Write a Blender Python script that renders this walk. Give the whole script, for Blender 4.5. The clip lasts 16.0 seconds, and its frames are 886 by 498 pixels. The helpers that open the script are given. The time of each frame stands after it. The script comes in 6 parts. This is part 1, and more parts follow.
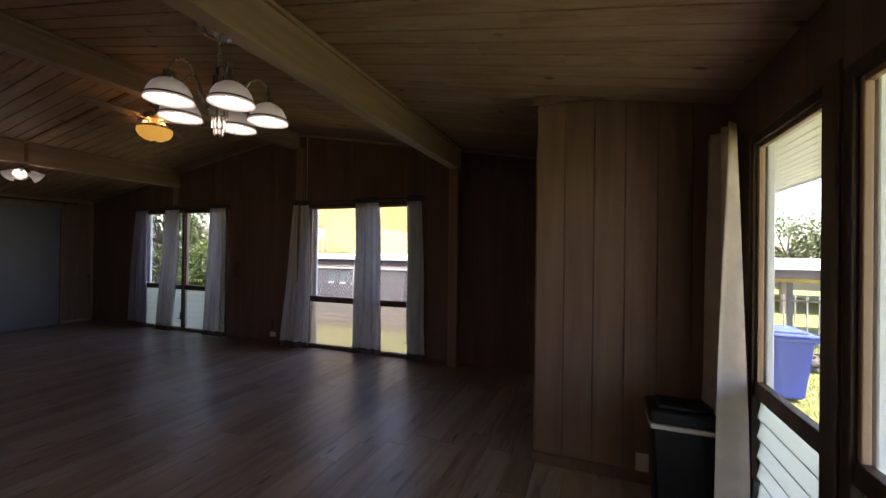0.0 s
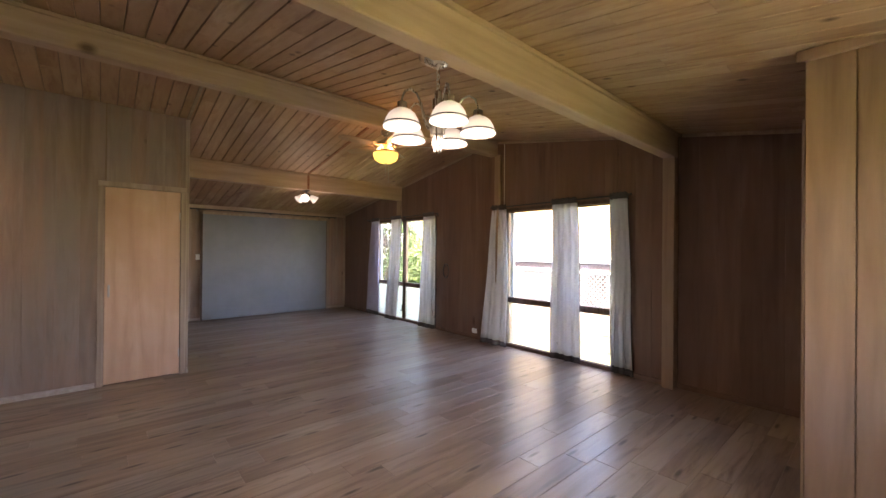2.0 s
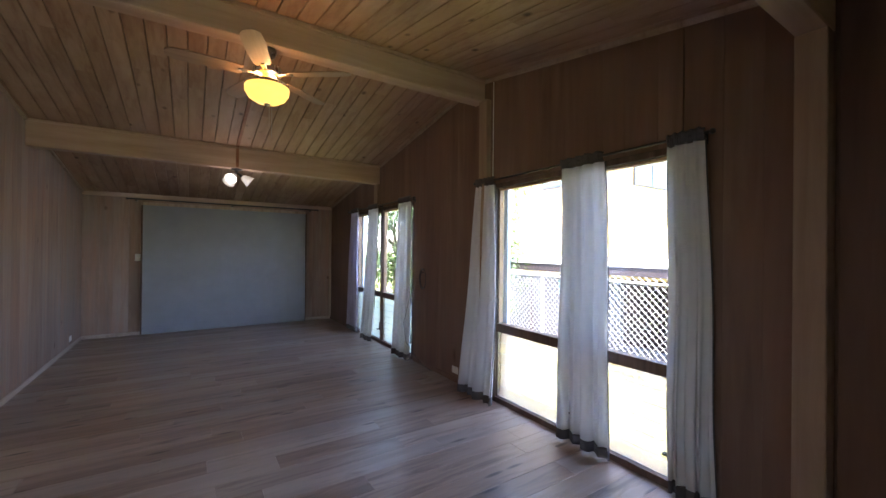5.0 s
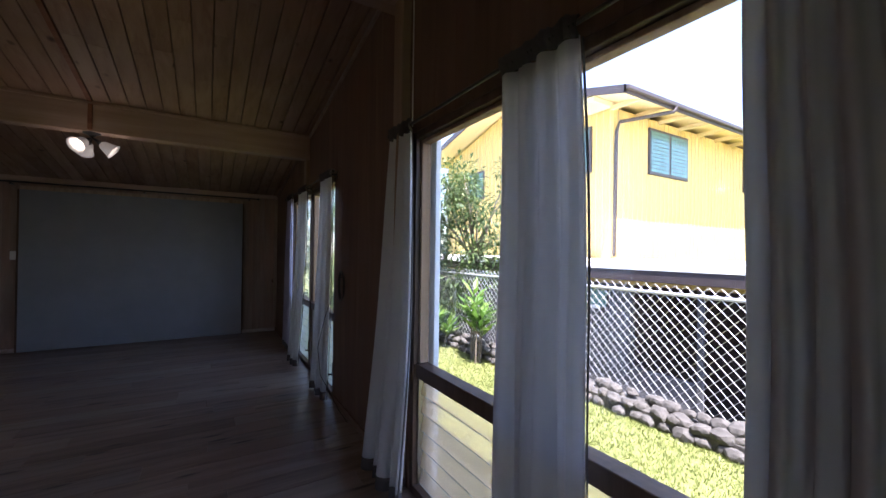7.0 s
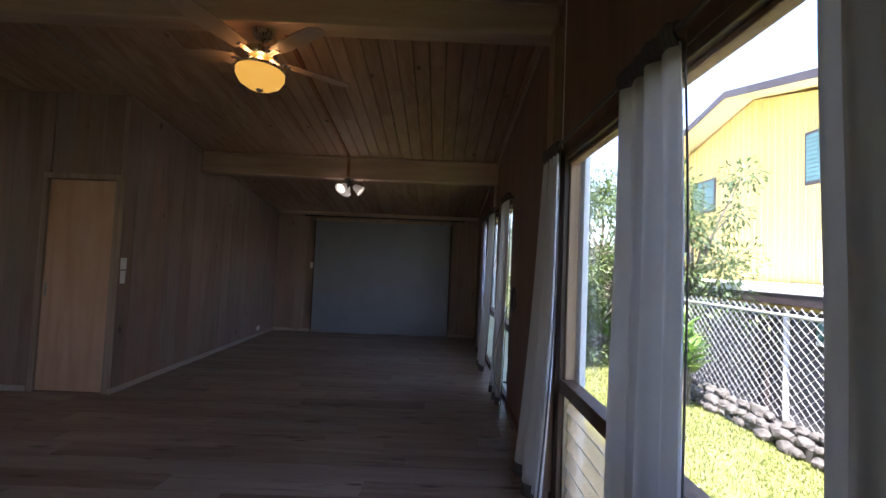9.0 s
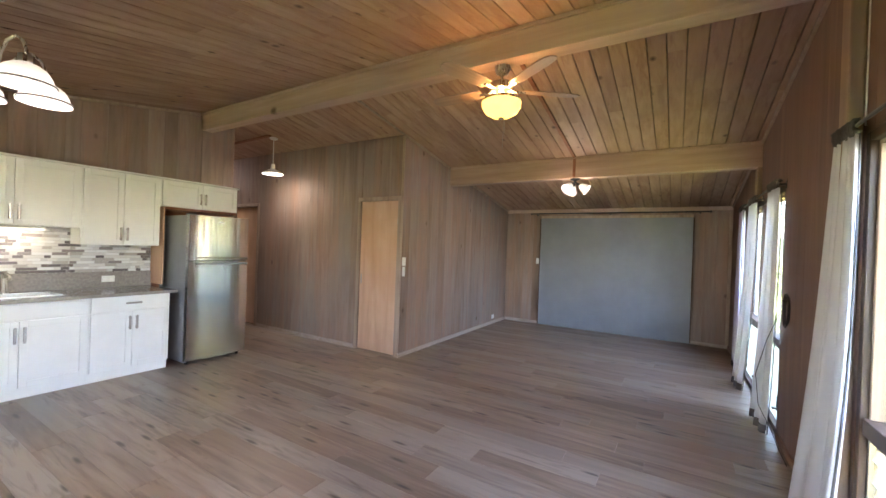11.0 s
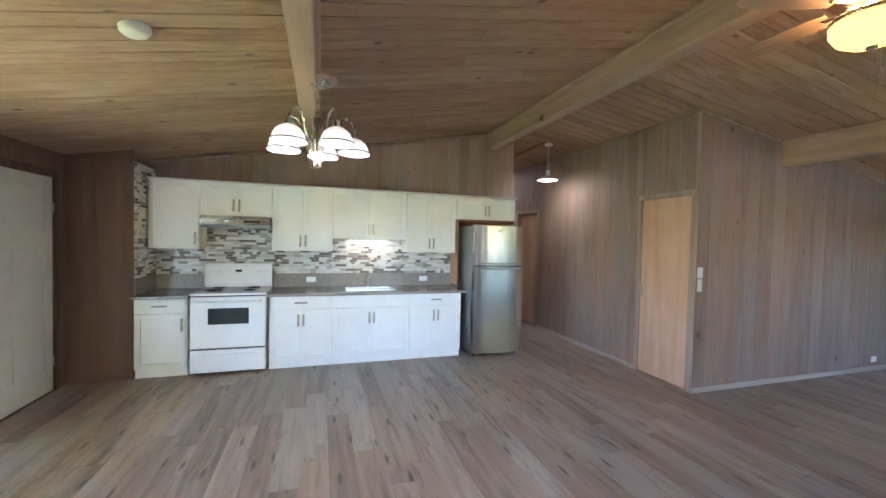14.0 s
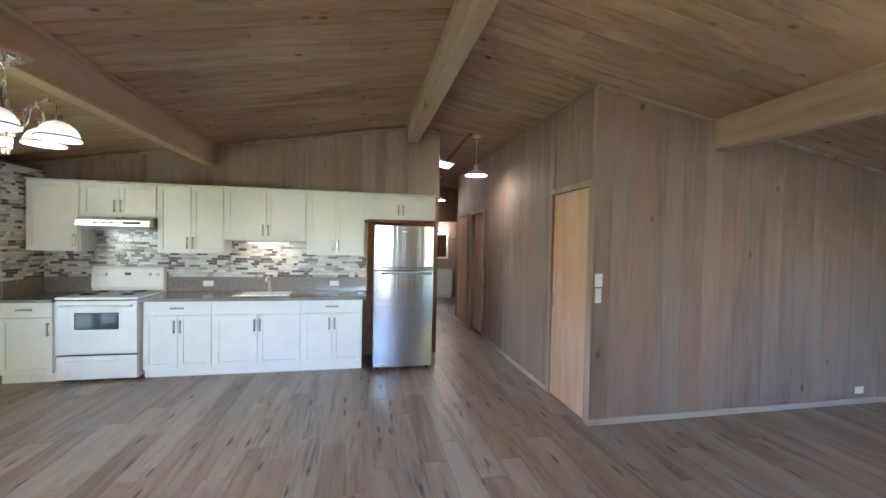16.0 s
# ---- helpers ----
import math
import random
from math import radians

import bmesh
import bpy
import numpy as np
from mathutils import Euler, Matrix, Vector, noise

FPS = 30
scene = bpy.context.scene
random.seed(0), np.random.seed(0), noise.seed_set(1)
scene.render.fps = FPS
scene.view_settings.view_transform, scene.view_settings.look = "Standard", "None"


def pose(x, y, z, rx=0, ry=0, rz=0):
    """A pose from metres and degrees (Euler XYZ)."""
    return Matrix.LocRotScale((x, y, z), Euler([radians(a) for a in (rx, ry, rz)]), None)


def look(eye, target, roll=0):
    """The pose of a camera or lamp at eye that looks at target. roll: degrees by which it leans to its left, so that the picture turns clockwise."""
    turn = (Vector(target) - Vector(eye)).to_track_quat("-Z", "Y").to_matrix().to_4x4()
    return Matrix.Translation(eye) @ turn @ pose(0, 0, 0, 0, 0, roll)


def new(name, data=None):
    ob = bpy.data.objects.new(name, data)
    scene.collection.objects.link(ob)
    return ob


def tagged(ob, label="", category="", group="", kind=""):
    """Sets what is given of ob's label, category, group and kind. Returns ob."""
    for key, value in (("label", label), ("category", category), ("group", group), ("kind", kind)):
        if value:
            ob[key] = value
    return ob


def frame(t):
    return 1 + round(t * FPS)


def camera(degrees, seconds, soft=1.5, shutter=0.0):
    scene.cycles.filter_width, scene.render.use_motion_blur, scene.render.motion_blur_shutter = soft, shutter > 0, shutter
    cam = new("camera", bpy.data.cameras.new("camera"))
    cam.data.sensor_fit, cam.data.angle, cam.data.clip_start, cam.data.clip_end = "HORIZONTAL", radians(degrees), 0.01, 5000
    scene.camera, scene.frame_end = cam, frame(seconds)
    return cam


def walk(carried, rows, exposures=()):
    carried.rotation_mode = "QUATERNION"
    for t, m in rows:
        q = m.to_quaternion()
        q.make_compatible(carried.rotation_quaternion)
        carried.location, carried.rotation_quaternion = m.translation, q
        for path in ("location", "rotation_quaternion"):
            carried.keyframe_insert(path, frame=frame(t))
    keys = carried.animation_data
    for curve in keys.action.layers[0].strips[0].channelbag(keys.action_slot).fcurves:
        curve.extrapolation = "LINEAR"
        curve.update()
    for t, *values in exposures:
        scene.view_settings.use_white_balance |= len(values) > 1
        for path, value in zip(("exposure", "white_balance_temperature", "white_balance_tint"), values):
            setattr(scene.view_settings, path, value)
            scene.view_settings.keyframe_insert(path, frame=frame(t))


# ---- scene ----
cam = camera(97.4, 16.0)
PATH = [
    (0, (0.031, -0.032, 1.458), (-0.692, 1.833, 1.466), 0.7),
    (0.5, (-0.023, -0.067, 1.475), (-0.96, 1.7, 1.477), 0.6),
    (0.9, (-0.035, -0.098, 1.463), (-1.144, 1.566, 1.467), 0.5),
    (1, (-0.035, -0.1, 1.463), (-1.183, 1.538, 1.47), 0.6),
    (1.5, (-0.047, -0.104, 1.461), (-1.386, 1.38, 1.473), 0.6),
    (2, (-0.058, -0.039, 1.465), (-1.562, 1.279, 1.473), 0.5),
    (2.5, (-0.125, 0.149, 1.454), (-1.751, 1.315, 1.458), 0.5),
    (3, (-0.324, 0.466, 1.464), (-1.993, 1.568, 1.462), 0.6),
    (3.5, (-0.511, 0.84, 1.457), (-2.183, 1.937, 1.459), 0.4),
    (4, (-0.706, 1.24, 1.486), (-2.378, 2.338, 1.489), 0.6),
    (4.5, (-0.885, 1.659, 1.467), (-2.558, 2.756, 1.478), 0.6),
    (5, (-1.028, 2.171, 1.463), (-2.708, 3.257, 1.47), 0.6),
    (7.5, (-1.966, 3.768, 1.413), (-3.705, 4.757, 1.433), 0.9),
    (8, (-1.916, 3.831, 1.418), (-3.82, 4.442, 1.436), 1.2),
    (8.2, (-1.838, 3.844, 1.386), (-3.783, 4.311, 1.425), 1.4),
    (10.3, (-1.464, 4.029, 1.54), (-3.349, 3.359, 1.538), 2.6),
    (10.5, (-1.451, 3.995, 1.557), (-3.29, 3.208, 1.54), 2.4),
    (11, (-1.313, 3.896, 1.492), (-3.026, 2.863, 1.486), 2.1),
    (11.5, (-1.29, 3.952, 1.517), (-2.817, 2.661, 1.496), 2.0),
    (12, (-1.246, 3.915, 1.529), (-2.585, 2.43, 1.501), 1.8),
    (12.5, (-1.22, 3.87, 1.557), (-2.365, 2.23, 1.518), 1.8),
    (13, (-1.236, 3.832, 1.562), (-2.176, 2.067, 1.517), 1.8),
    (13.5, (-1.364, 3.8, 1.551), (-2.112, 1.946, 1.502), 1.6),
    (14, (-1.713, 3.836, 1.588), (-2.314, 1.929, 1.534), 1.3),
    (14.5, (-2.118, 3.819, 1.594), (-2.615, 1.882, 1.54), 1.2),
    (15, (-2.565, 3.799, 1.619), (-3.021, 1.852, 1.566), 1.2),
    (15.5, (-3.04, 3.827, 1.62), (-3.469, 1.874, 1.572), 1.1),
    (16, (-3.527, 3.795, 1.602), (-3.929, 1.836, 1.561), 1.2),
]
walk(cam, [(t, look(eye, target, roll)) for t, eye, target, roll in PATH],
     [(0.0, 2.5, 6900, 32), (0.5, 2.85, 6900, 32), (1.0, 3.50, 7200, 32), (1.5, 4.40, 7500, 32), (2.5, 4.90, 7300, 29), (3.5, 4.90, 6600, 28), (4.5, 4.62, 6500, 26), (5.0, 4.35, 6300, 25), (5.2, 4.20, 6300, 25), (7.3, 2.50, 6100, 30), (8.2, 2.40, 6100, 30), (10.3, 4.85, 6900, 21), (11.0, 5.50, 6800, 21), (12.0, 5.60, 6350, 19), (14.0, 5.45, 5850, 15), (16.0, 5.45, 5950, 15)])

# ---- world, sun, exposure ----
world = bpy.data.worlds.new("world")
scene.world = world
world.use_nodes = True
wn = world.node_tree.nodes
sky = wn.new("ShaderNodeTexSky")
sky.sky_type, sky.sun_disc, sky.sun_elevation, sky.sun_rotation = "NISHITA", False, radians(70), radians(113)
sky.air_density, sky.dust_density = 1.0, 0.8
wn["Background"].inputs["Strength"].default_value = 0.15
world.node_tree.links.new(sky.outputs["Color"], wn["Background"].inputs["Color"])
sun = new("sun", bpy.data.lights.new("sun", "SUN"))
sun.data.energy, sun.data.angle, sun.data.color = 5.0, radians(0.5), (1.0, 0.95, 0.88)
sun.matrix_world = look((3.4, -1.4, 10.0), (0, 0, 0))


# ---- materials ----
def material(name):
    m = bpy.data.materials.new(name)
    m.use_nodes = True
    nt = m.node_tree
    return m, nt, nt.nodes["Principled BSDF"]


def link(nt, a, b):
    nt.links.new(a, b)


def ramp(nt, src, stops):
    r = nt.nodes.new("ShaderNodeValToRGB")
    e = r.color_ramp.elements
    e[0].position, e[0].color = stops[0][0], (*stops[0][1], 1)
    e[1].position, e[1].color = stops[-1][0], (*stops[-1][1], 1)
    for p, c in stops[1:-1]:
        e.new(p).color = (*c, 1)
    link(nt, src, r.inputs[0])
    return r.outputs[0]


def mixc(nt, fac, a, b, mode="MIX"):
    n = nt.nodes.new("ShaderNodeMix")
    n.data_type, n.blend_type = "RGBA", mode
    for s, v in ((n.inputs[0], fac), (n.inputs[6], a), (n.inputs[7], b)):
        if hasattr(v, "is_linked"):
            link(nt, v, s)
        elif isinstance(v, tuple):
            s.default_value = (*v, 1)
        else:
            s.default_value = v
    return n.outputs[2]


def maths(nt, op, a, b=0.0, c=0.0):
    n = nt.nodes.new("ShaderNodeMath")
    n.operation = op
    for s, v in zip(n.inputs, (a, b, c)):
        if hasattr(v, "is_linked"):
            link(nt, v, s)
        else:
            s.default_value = v
    return n.outputs[0]


def noise_tex(nt, vec, scale, detail=4.0, rough=0.55, distort=0.0):
    n = nt.nodes.new("ShaderNodeTexNoise")
    n.inputs["Scale"].default_value, n.inputs["Detail"].default_value = scale, detail
    n.inputs["Roughness"].default_value, n.inputs["Distortion"].default_value = rough, distort
    link(nt, vec, n.inputs["Vector"])
    return n.outputs["Fac"]


def mapped(nt, vec, scale):
    n = nt.nodes.new("ShaderNodeMapping")
    n.inputs["Scale"].default_value = scale
    link(nt, vec, n.inputs["Vector"])
    return n.outputs["Vector"]


def bump(nt, b, height, strength, distance=0.002):
    n = nt.nodes.new("ShaderNodeBump")
    n.inputs["Strength"].default_value, n.inputs["Distance"].default_value = strength, distance
    link(nt, height, n.inputs["Height"])
    link(nt, n.outputs["Normal"], b.inputs["Normal"])


def coords(nt, rand):
    """Object coordinates shifted by each piece's own random number; also that number."""
    tc = nt.nodes.new("ShaderNodeTexCoord")
    if rand == "island":
        g = nt.nodes.new("ShaderNodeNewGeometry")
        r = g.outputs["Random Per Island"]
    else:
        r = nt.nodes.new("ShaderNodeObjectInfo").outputs["Random"]
    add = nt.nodes.new("ShaderNodeVectorMath")
    add.operation = "ADD"
    comb = nt.nodes.new("ShaderNodeCombineXYZ")
    for i, k in enumerate((37.0, 53.0, 71.0)):
        link(nt, maths(nt, "MULTIPLY", r, k), comb.inputs[i])
    link(nt, tc.outputs["Object"], add.inputs[0])
    link(nt, comb.outputs[0], add.inputs[1])
    return add.outputs[0], r, nt.nodes.new("ShaderNodeNewGeometry").outputs["Position"]


def wood(name, dark, mid, light, axis, rand="object", knots=0.0, rough=0.6, spread=0.5, knot_color=(0.09, 0.05, 0.03), stain=None, grain=26.0, spec=0.3, knot_scale=2.2, rosy=None, tones=None, streak=None, squeeze=2.6, flat=False):
    """Boards with their grain along axis (0, 1, 2): fine grain, broad bands, knots, weathered stains."""
    m, nt, b = material(name)
    v, r, raw = coords(nt, rand)
    stretch = [grain, grain, grain]
    stretch[axis] = 1.1
    fine = noise_tex(nt, mapped(nt, v, stretch), 1.0, 6, 0.62, 0.4)
    stretch2 = [6.5, 6.5, 6.5]
    stretch2[axis] = 0.55
    broad = noise_tex(nt, mapped(nt, v, stretch2), 1.0, 3, 0.5, 1.2)
    k = maths(nt, "ADD", maths(nt, "MULTIPLY", fine, 0.5), maths(nt, "MULTIPLY", broad, 0.5))
    shift = maths(nt, "MULTIPLY", maths(nt, "SUBTRACT", r, 0.5), 0.24 * spread)
    k = maths(nt, "ADD", k, shift)
    col = ramp(nt, k, [(0.33, dark), (0.5, mid), (0.66, light)])
    if tones:
        ca, cb = tones
        h = maths(nt, "FRACT", maths(nt, "MULTIPLY", r, 17.31))
        col = mixc(nt, maths(nt, "MULTIPLY", maths(nt, "GREATER_THAN", h, 0.72), 0.45), col, ca)
        col = mixc(nt, maths(nt, "MULTIPLY", maths(nt, "LESS_THAN", h, 0.2), 0.4), col, cb)
    if stain:
        cloud = noise_tex(nt, raw, 0.9, 3, 0.6, 0.6)
        f = nt.nodes.new("ShaderNodeMapRange")
        f.inputs[1].default_value, f.inputs[2].default_value, f.inputs[4].default_value = 0.45, 0.68, 0.75
        link(nt, cloud, f.inputs[0])
        col = mixc(nt, f.outputs[0], col, stain)
    if rosy:
        st = [5.0, 5.0, 5.0]
        st[axis] = 0.5
        band = noise_tex(nt, mapped(nt, raw, st), 1.0, 3, 0.6, 0.8)
        f = nt.nodes.new("ShaderNodeMapRange")
        f.inputs[1].default_value, f.inputs[2].default_value, f.inputs[4].default_value = 0.44, 0.7, 0.6
        link(nt, band, f.inputs[0])
        col = mixc(nt, f.outputs[0], col, rosy)
    if streak:
        ss = [20.0, 20.0, 20.0]
        ss[axis] = 2.2
        sn = noise_tex(nt, mapped(nt, v, ss), 1.0, 4, 0.6, 0.9)
        patch = noise_tex(nt, mapped(nt, v, [s * 0.22 for s in ss]), 1.0, 2, 0.5, 0.5)
        f = nt.nodes.new("ShaderNodeMapRange")
        f.inputs[1].default_value, f.inputs[2].default_value, f.inputs[4].default_value = 0.53, 0.72, streak[1]
        link(nt, maths(nt, "ADD", maths(nt, "MULTIPLY", sn, 0.6), maths(nt, "MULTIPLY", patch, 0.46)), f.inputs[0])
        col = mixc(nt, f.outputs[0], col, streak[0])
    if knots:
        vo = nt.nodes.new("ShaderNodeTexVoronoi")
        sc = [knot_scale * squeeze] * 3
        sc[axis] = knot_scale
        vo.voronoi_dimensions = "2D" if flat else "3D"
        link(nt, mapped(nt, v, sc), vo.inputs["Vector"])
        vo.inputs["Scale"].default_value = 1.0
        d = maths(nt, "ADD", vo.outputs["Distance"], maths(nt, "MULTIPLY", maths(nt, "SUBTRACT", fine, 0.5), 0.09))
        sep = nt.nodes.new("ShaderNodeSeparateColor")
        link(nt, vo.outputs["Color"], sep.inputs[0])
        pick = maths(nt, "GREATER_THAN", sep.outputs[0], 1.0 - knots)
        kn = nt.nodes.new("ShaderNodeMapRange")
        kn.inputs[1].default_value, kn.inputs[2].default_value = 0.15, 0.05
        link(nt, d, kn.inputs[0])
        col = mixc(nt, maths(nt, "MULTIPLY", maths(nt, "MULTIPLY", kn.outputs[0], pick), 0.85), col, knot_color)
    link(nt, col, b.inputs["Base Color"])
    rr = maths(nt, "ADD", maths(nt, "MULTIPLY", fine, 0.25), rough - 0.12)
    link(nt, rr, b.inputs["Roughness"])
    b.inputs["Specular IOR Level"].default_value = spec
    bump(nt, b, fine, 0.25, 0.0012)
    return m


def paint(name, color, rough=0.45, dirt=0.06, scale=5.0, metal=0.0, bumpy=0.08, spec=0.5):
    m, nt, b = material(name)
    tc = nt.nodes.new("ShaderNodeTexCoord").outputs["Object"]
    n = noise_tex(nt, tc, scale, 5, 0.6)
    n2 = noise_tex(nt, tc, scale * 22, 3, 0.5)
    low = tuple(c * (1 - dirt * 2) for c in color)
    high = tuple(min(1.0, c * (1 + dirt)) for c in color)
    link(nt, ramp(nt, n, [(0.3, low), (0.7, high)]), b.inputs["Base Color"])
    link(nt, maths(nt, "ADD", maths(nt, "MULTIPLY", n, 0.2), rough - 0.1), b.inputs["Roughness"])
    b.inputs["Metallic"].default_value = metal
    b.inputs["Specular IOR Level"].default_value = spec
    bump(nt, b, n2, bumpy, 0.001)
    return m


def brushed(name, color, rough, axis=2, scale=160.0):
    m, nt, b = material(name)
    tc = nt.nodes.new("ShaderNodeTexCoord").outputs["Object"]
    s = [scale] * 3
    s[axis] = 2.0
    n = noise_tex(nt, mapped(nt, tc, s), 1.0, 3, 0.6)
    big = noise_tex(nt, tc, 3.0, 2, 0.5)
    link(nt, ramp(nt, big, [(0.3, tuple(c * 0.9 for c in color)), (0.7, color)]), b.inputs["Base Color"])
    link(nt, maths(nt, "ADD", maths(nt, "MULTIPLY", n, 0.16), rough - 0.08), b.inputs["Roughness"])
    b.inputs["Metallic"].default_value = 1.0
    bump(nt, b, n, 0.04, 0.0003)
    return m


def lamp_glass(name, color, strength, base=(0.85, 0.84, 0.8)):
    m, nt, b = material(name)
    b.inputs["Base Color"].default_value = (*base, 1)
    b.inputs["Roughness"].default_value = 0.3
    b.inputs["Emission Color"].default_value = (*color, 1)
    b.inputs["Emission Strength"].default_value = strength
    return m


def glass(name, tint=(0.95, 0.98, 0.98), rough=0.0, mix=0.86):
    """Thin pane: mostly clear, with a mirror's sheen by Fresnel."""
    m, nt, b = material(name)
    out = nt.nodes["Material Output"]
    tr = nt.nodes.new("ShaderNodeBsdfTransparent")
    tr.inputs[0].default_value = (*tint, 1)
    gl = nt.nodes.new("ShaderNodeBsdfGlossy")
    gl.inputs["Roughness"].default_value = rough
    lw = nt.nodes.new("ShaderNodeLayerWeight")
    lw.inputs[0].default_value = 0.5
    sheen = maths(nt, "ADD", maths(nt, "MULTIPLY", maths(nt, "POWER", lw.outputs["Facing"], 5.0), 0.8), 0.035)
    mx = nt.nodes.new("ShaderNodeMixShader")
    link(nt, sheen, mx.inputs[0])
    link(nt, tr.outputs[0], mx.inputs[1])
    link(nt, gl.outputs[0], mx.inputs[2])
    link(nt, mx.outputs[0], out.inputs["Surface"])
    return m


def cloth(name, color, rib_axis=0, rib=220.0, dark=0.8, trans=0.35):
    m, nt, b = material(name)
    tc = nt.nodes.new("ShaderNodeTexCoord").outputs["Object"]
    w = nt.nodes.new("ShaderNodeTexWave")
    w.bands_direction = "XYZ"[rib_axis]
    w.inputs["Scale"].default_value = rib / 20.0
    w.inputs["Distortion"].default_value = 0.6
    link(nt, tc, w.inputs["Vector"])
    n = noise_tex(nt, tc, 7.0, 4, 0.6)
    col = ramp(nt, n, [(0.3, tuple(c * dark for c in color)), (0.7, color)])
    link(nt, col, b.inputs["Base Color"])
    b.inputs["Roughness"].default_value = 0.9
    b.inputs["Specular IOR Level"].default_value = 0.1
    bump(nt, b, w.outputs["Fac"], 0.15, 0.001)
    out = nt.nodes["Material Output"]
    tl = nt.nodes.new("ShaderNodeBsdfTranslucent")
    link(nt, col, tl.inputs[0])
    mx = nt.nodes.new("ShaderNodeMixShader")
    mx.inputs[0].default_value = trans
    link(nt, b.outputs[0], mx.inputs[1])
    link(nt, tl.outputs[0], mx.inputs[2])
    link(nt, mx.outputs[0], out.inputs["Surface"])
    return m


M_WALL = wood("washed wall boards", (0.205, 0.138, 0.103), (0.265, 0.193, 0.153), (0.312, 0.24, 0.198), 2, knots=0.22, rough=0.62, spread=0.75, stain=(0.25, 0.205, 0.17), rosy=(0.345, 0.19, 0.125), grain=6, knot_scale=3.0, squeeze=1.5, streak=((0.14, 0.088, 0.064), 0.34))
M_WALLBACK = wood("wall backing", (0.14, 0.085, 0.055), (0.2, 0.13, 0.09), (0.25, 0.17, 0.12), 2, rough=0.7)
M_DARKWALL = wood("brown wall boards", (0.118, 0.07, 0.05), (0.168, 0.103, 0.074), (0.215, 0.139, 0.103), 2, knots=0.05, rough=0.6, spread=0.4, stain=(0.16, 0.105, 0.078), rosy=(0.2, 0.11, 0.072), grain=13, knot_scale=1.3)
M_PILLAR = wood("tan wall boards", (0.155, 0.09, 0.058), (0.215, 0.132, 0.09), (0.265, 0.172, 0.12), 2, knots=0.25, rough=0.62, spread=0.35, grain=12, knot_scale=1.6, squeeze=1.5, rosy=(0.25, 0.135, 0.082))
M_CEIL = wood("washed ceiling boards", (0.28, 0.168, 0.105), (0.37, 0.24, 0.16), (0.435, 0.3, 0.208), 0, rand="island", knots=0.55, rough=0.6, spread=0.8, knot_color=(0.05, 0.022, 0.012), stain=(0.375, 0.22, 0.138), grain=18, knot_scale=3.2, squeeze=1.5, streak=((0.22, 0.1, 0.055), 0.6))
M_BEAM = wood("washed beam wood", (0.35, 0.235, 0.17), (0.43, 0.295, 0.218), (0.48, 0.345, 0.262), 1, rough=0.6, spread=0.2, grain=16, knots=0.15, squeeze=1.4, knot_scale=2.0)
M_POST = wood("washed post wood", (0.25, 0.17, 0.115), (0.31, 0.22, 0.155), (0.36, 0.265, 0.19), 2, rough=0.6, spread=0.2, grain=16)
M_FLOOR = wood("oak floor planks", (0.16, 0.114, 0.083), (0.268, 0.199, 0.152), (0.345, 0.273, 0.217), 1, knots=0.3, flat=True, rough=0.33, spread=0.9, knot_color=(0.035, 0.024, 0.018), grain=16, spec=0.5, knot_scale=1.6, squeeze=5.0, tones=((0.3, 0.265, 0.228), (0.255, 0.175, 0.125)), streak=((0.095, 0.064, 0.046), 0.85))
M_FLOORX = wood("oak floor planks far", (0.16, 0.114, 0.083), (0.268, 0.199, 0.152), (0.345, 0.273, 0.217), 1, rand="island", knots=0.3, flat=True, rough=0.33, spread=0.9, knot_color=(0.035, 0.024, 0.018), grain=16, spec=0.5, knot_scale=1.6, squeeze=5.0, tones=((0.3, 0.265, 0.228), (0.255, 0.175, 0.125)), streak=((0.095, 0.064, 0.046), 0.85))
M_TRIM = wood("washed trim", (0.3, 0.23, 0.18), (0.4, 0.32, 0.27), (0.47, 0.39, 0.33), 0, rough=0.6, spread=0.3)
M_FRAME = wood("dark window frame wood", (0.05, 0.03, 0.02), (0.095, 0.06, 0.042), (0.14, 0.09, 0.062), 2, rough=0.5, spread=0.3)
M_JAMB = wood("tan window jamb", (0.24, 0.15, 0.09), (0.33, 0.22, 0.14), (0.4, 0.28, 0.19), 2, rough=0.6)
M_DOOR = wood("plywood door", (0.43, 0.25, 0.155), (0.55, 0.34, 0.225), (0.62, 0.4, 0.28), 2, knots=0.12, rough=0.5, spread=0.3, grain=4.5, stain=(0.5, 0.29, 0.165), knot_scale=4.0, knot_color=(0.4, 0.2, 0.1), squeeze=1.2)
M_REDWOOD = wood("raw redwood", (0.19, 0.075, 0.04), (0.27, 0.12, 0.065), (0.33, 0.16, 0.09), 1, rough=0.7)
M_WHITE = paint("white cabinet paint", (0.8, 0.8, 0.77), 0.35, 0.02)
M_ENAMEL = paint("white enamel", (0.82, 0.83, 0.84), 0.16, 0.01, bumpy=0.02)
M_WHITEDOOR = paint("white door paint", (0.6, 0.62, 0.6), 0.4, 0.04)
M_COUNTER = paint("grey stone counter", (0.29, 0.265, 0.24), 0.16, 0.12, 40.0, bumpy=0.02)
M_STEEL = brushed("stainless steel", (0.63, 0.63, 0.63), 0.24, 2, 60.0)


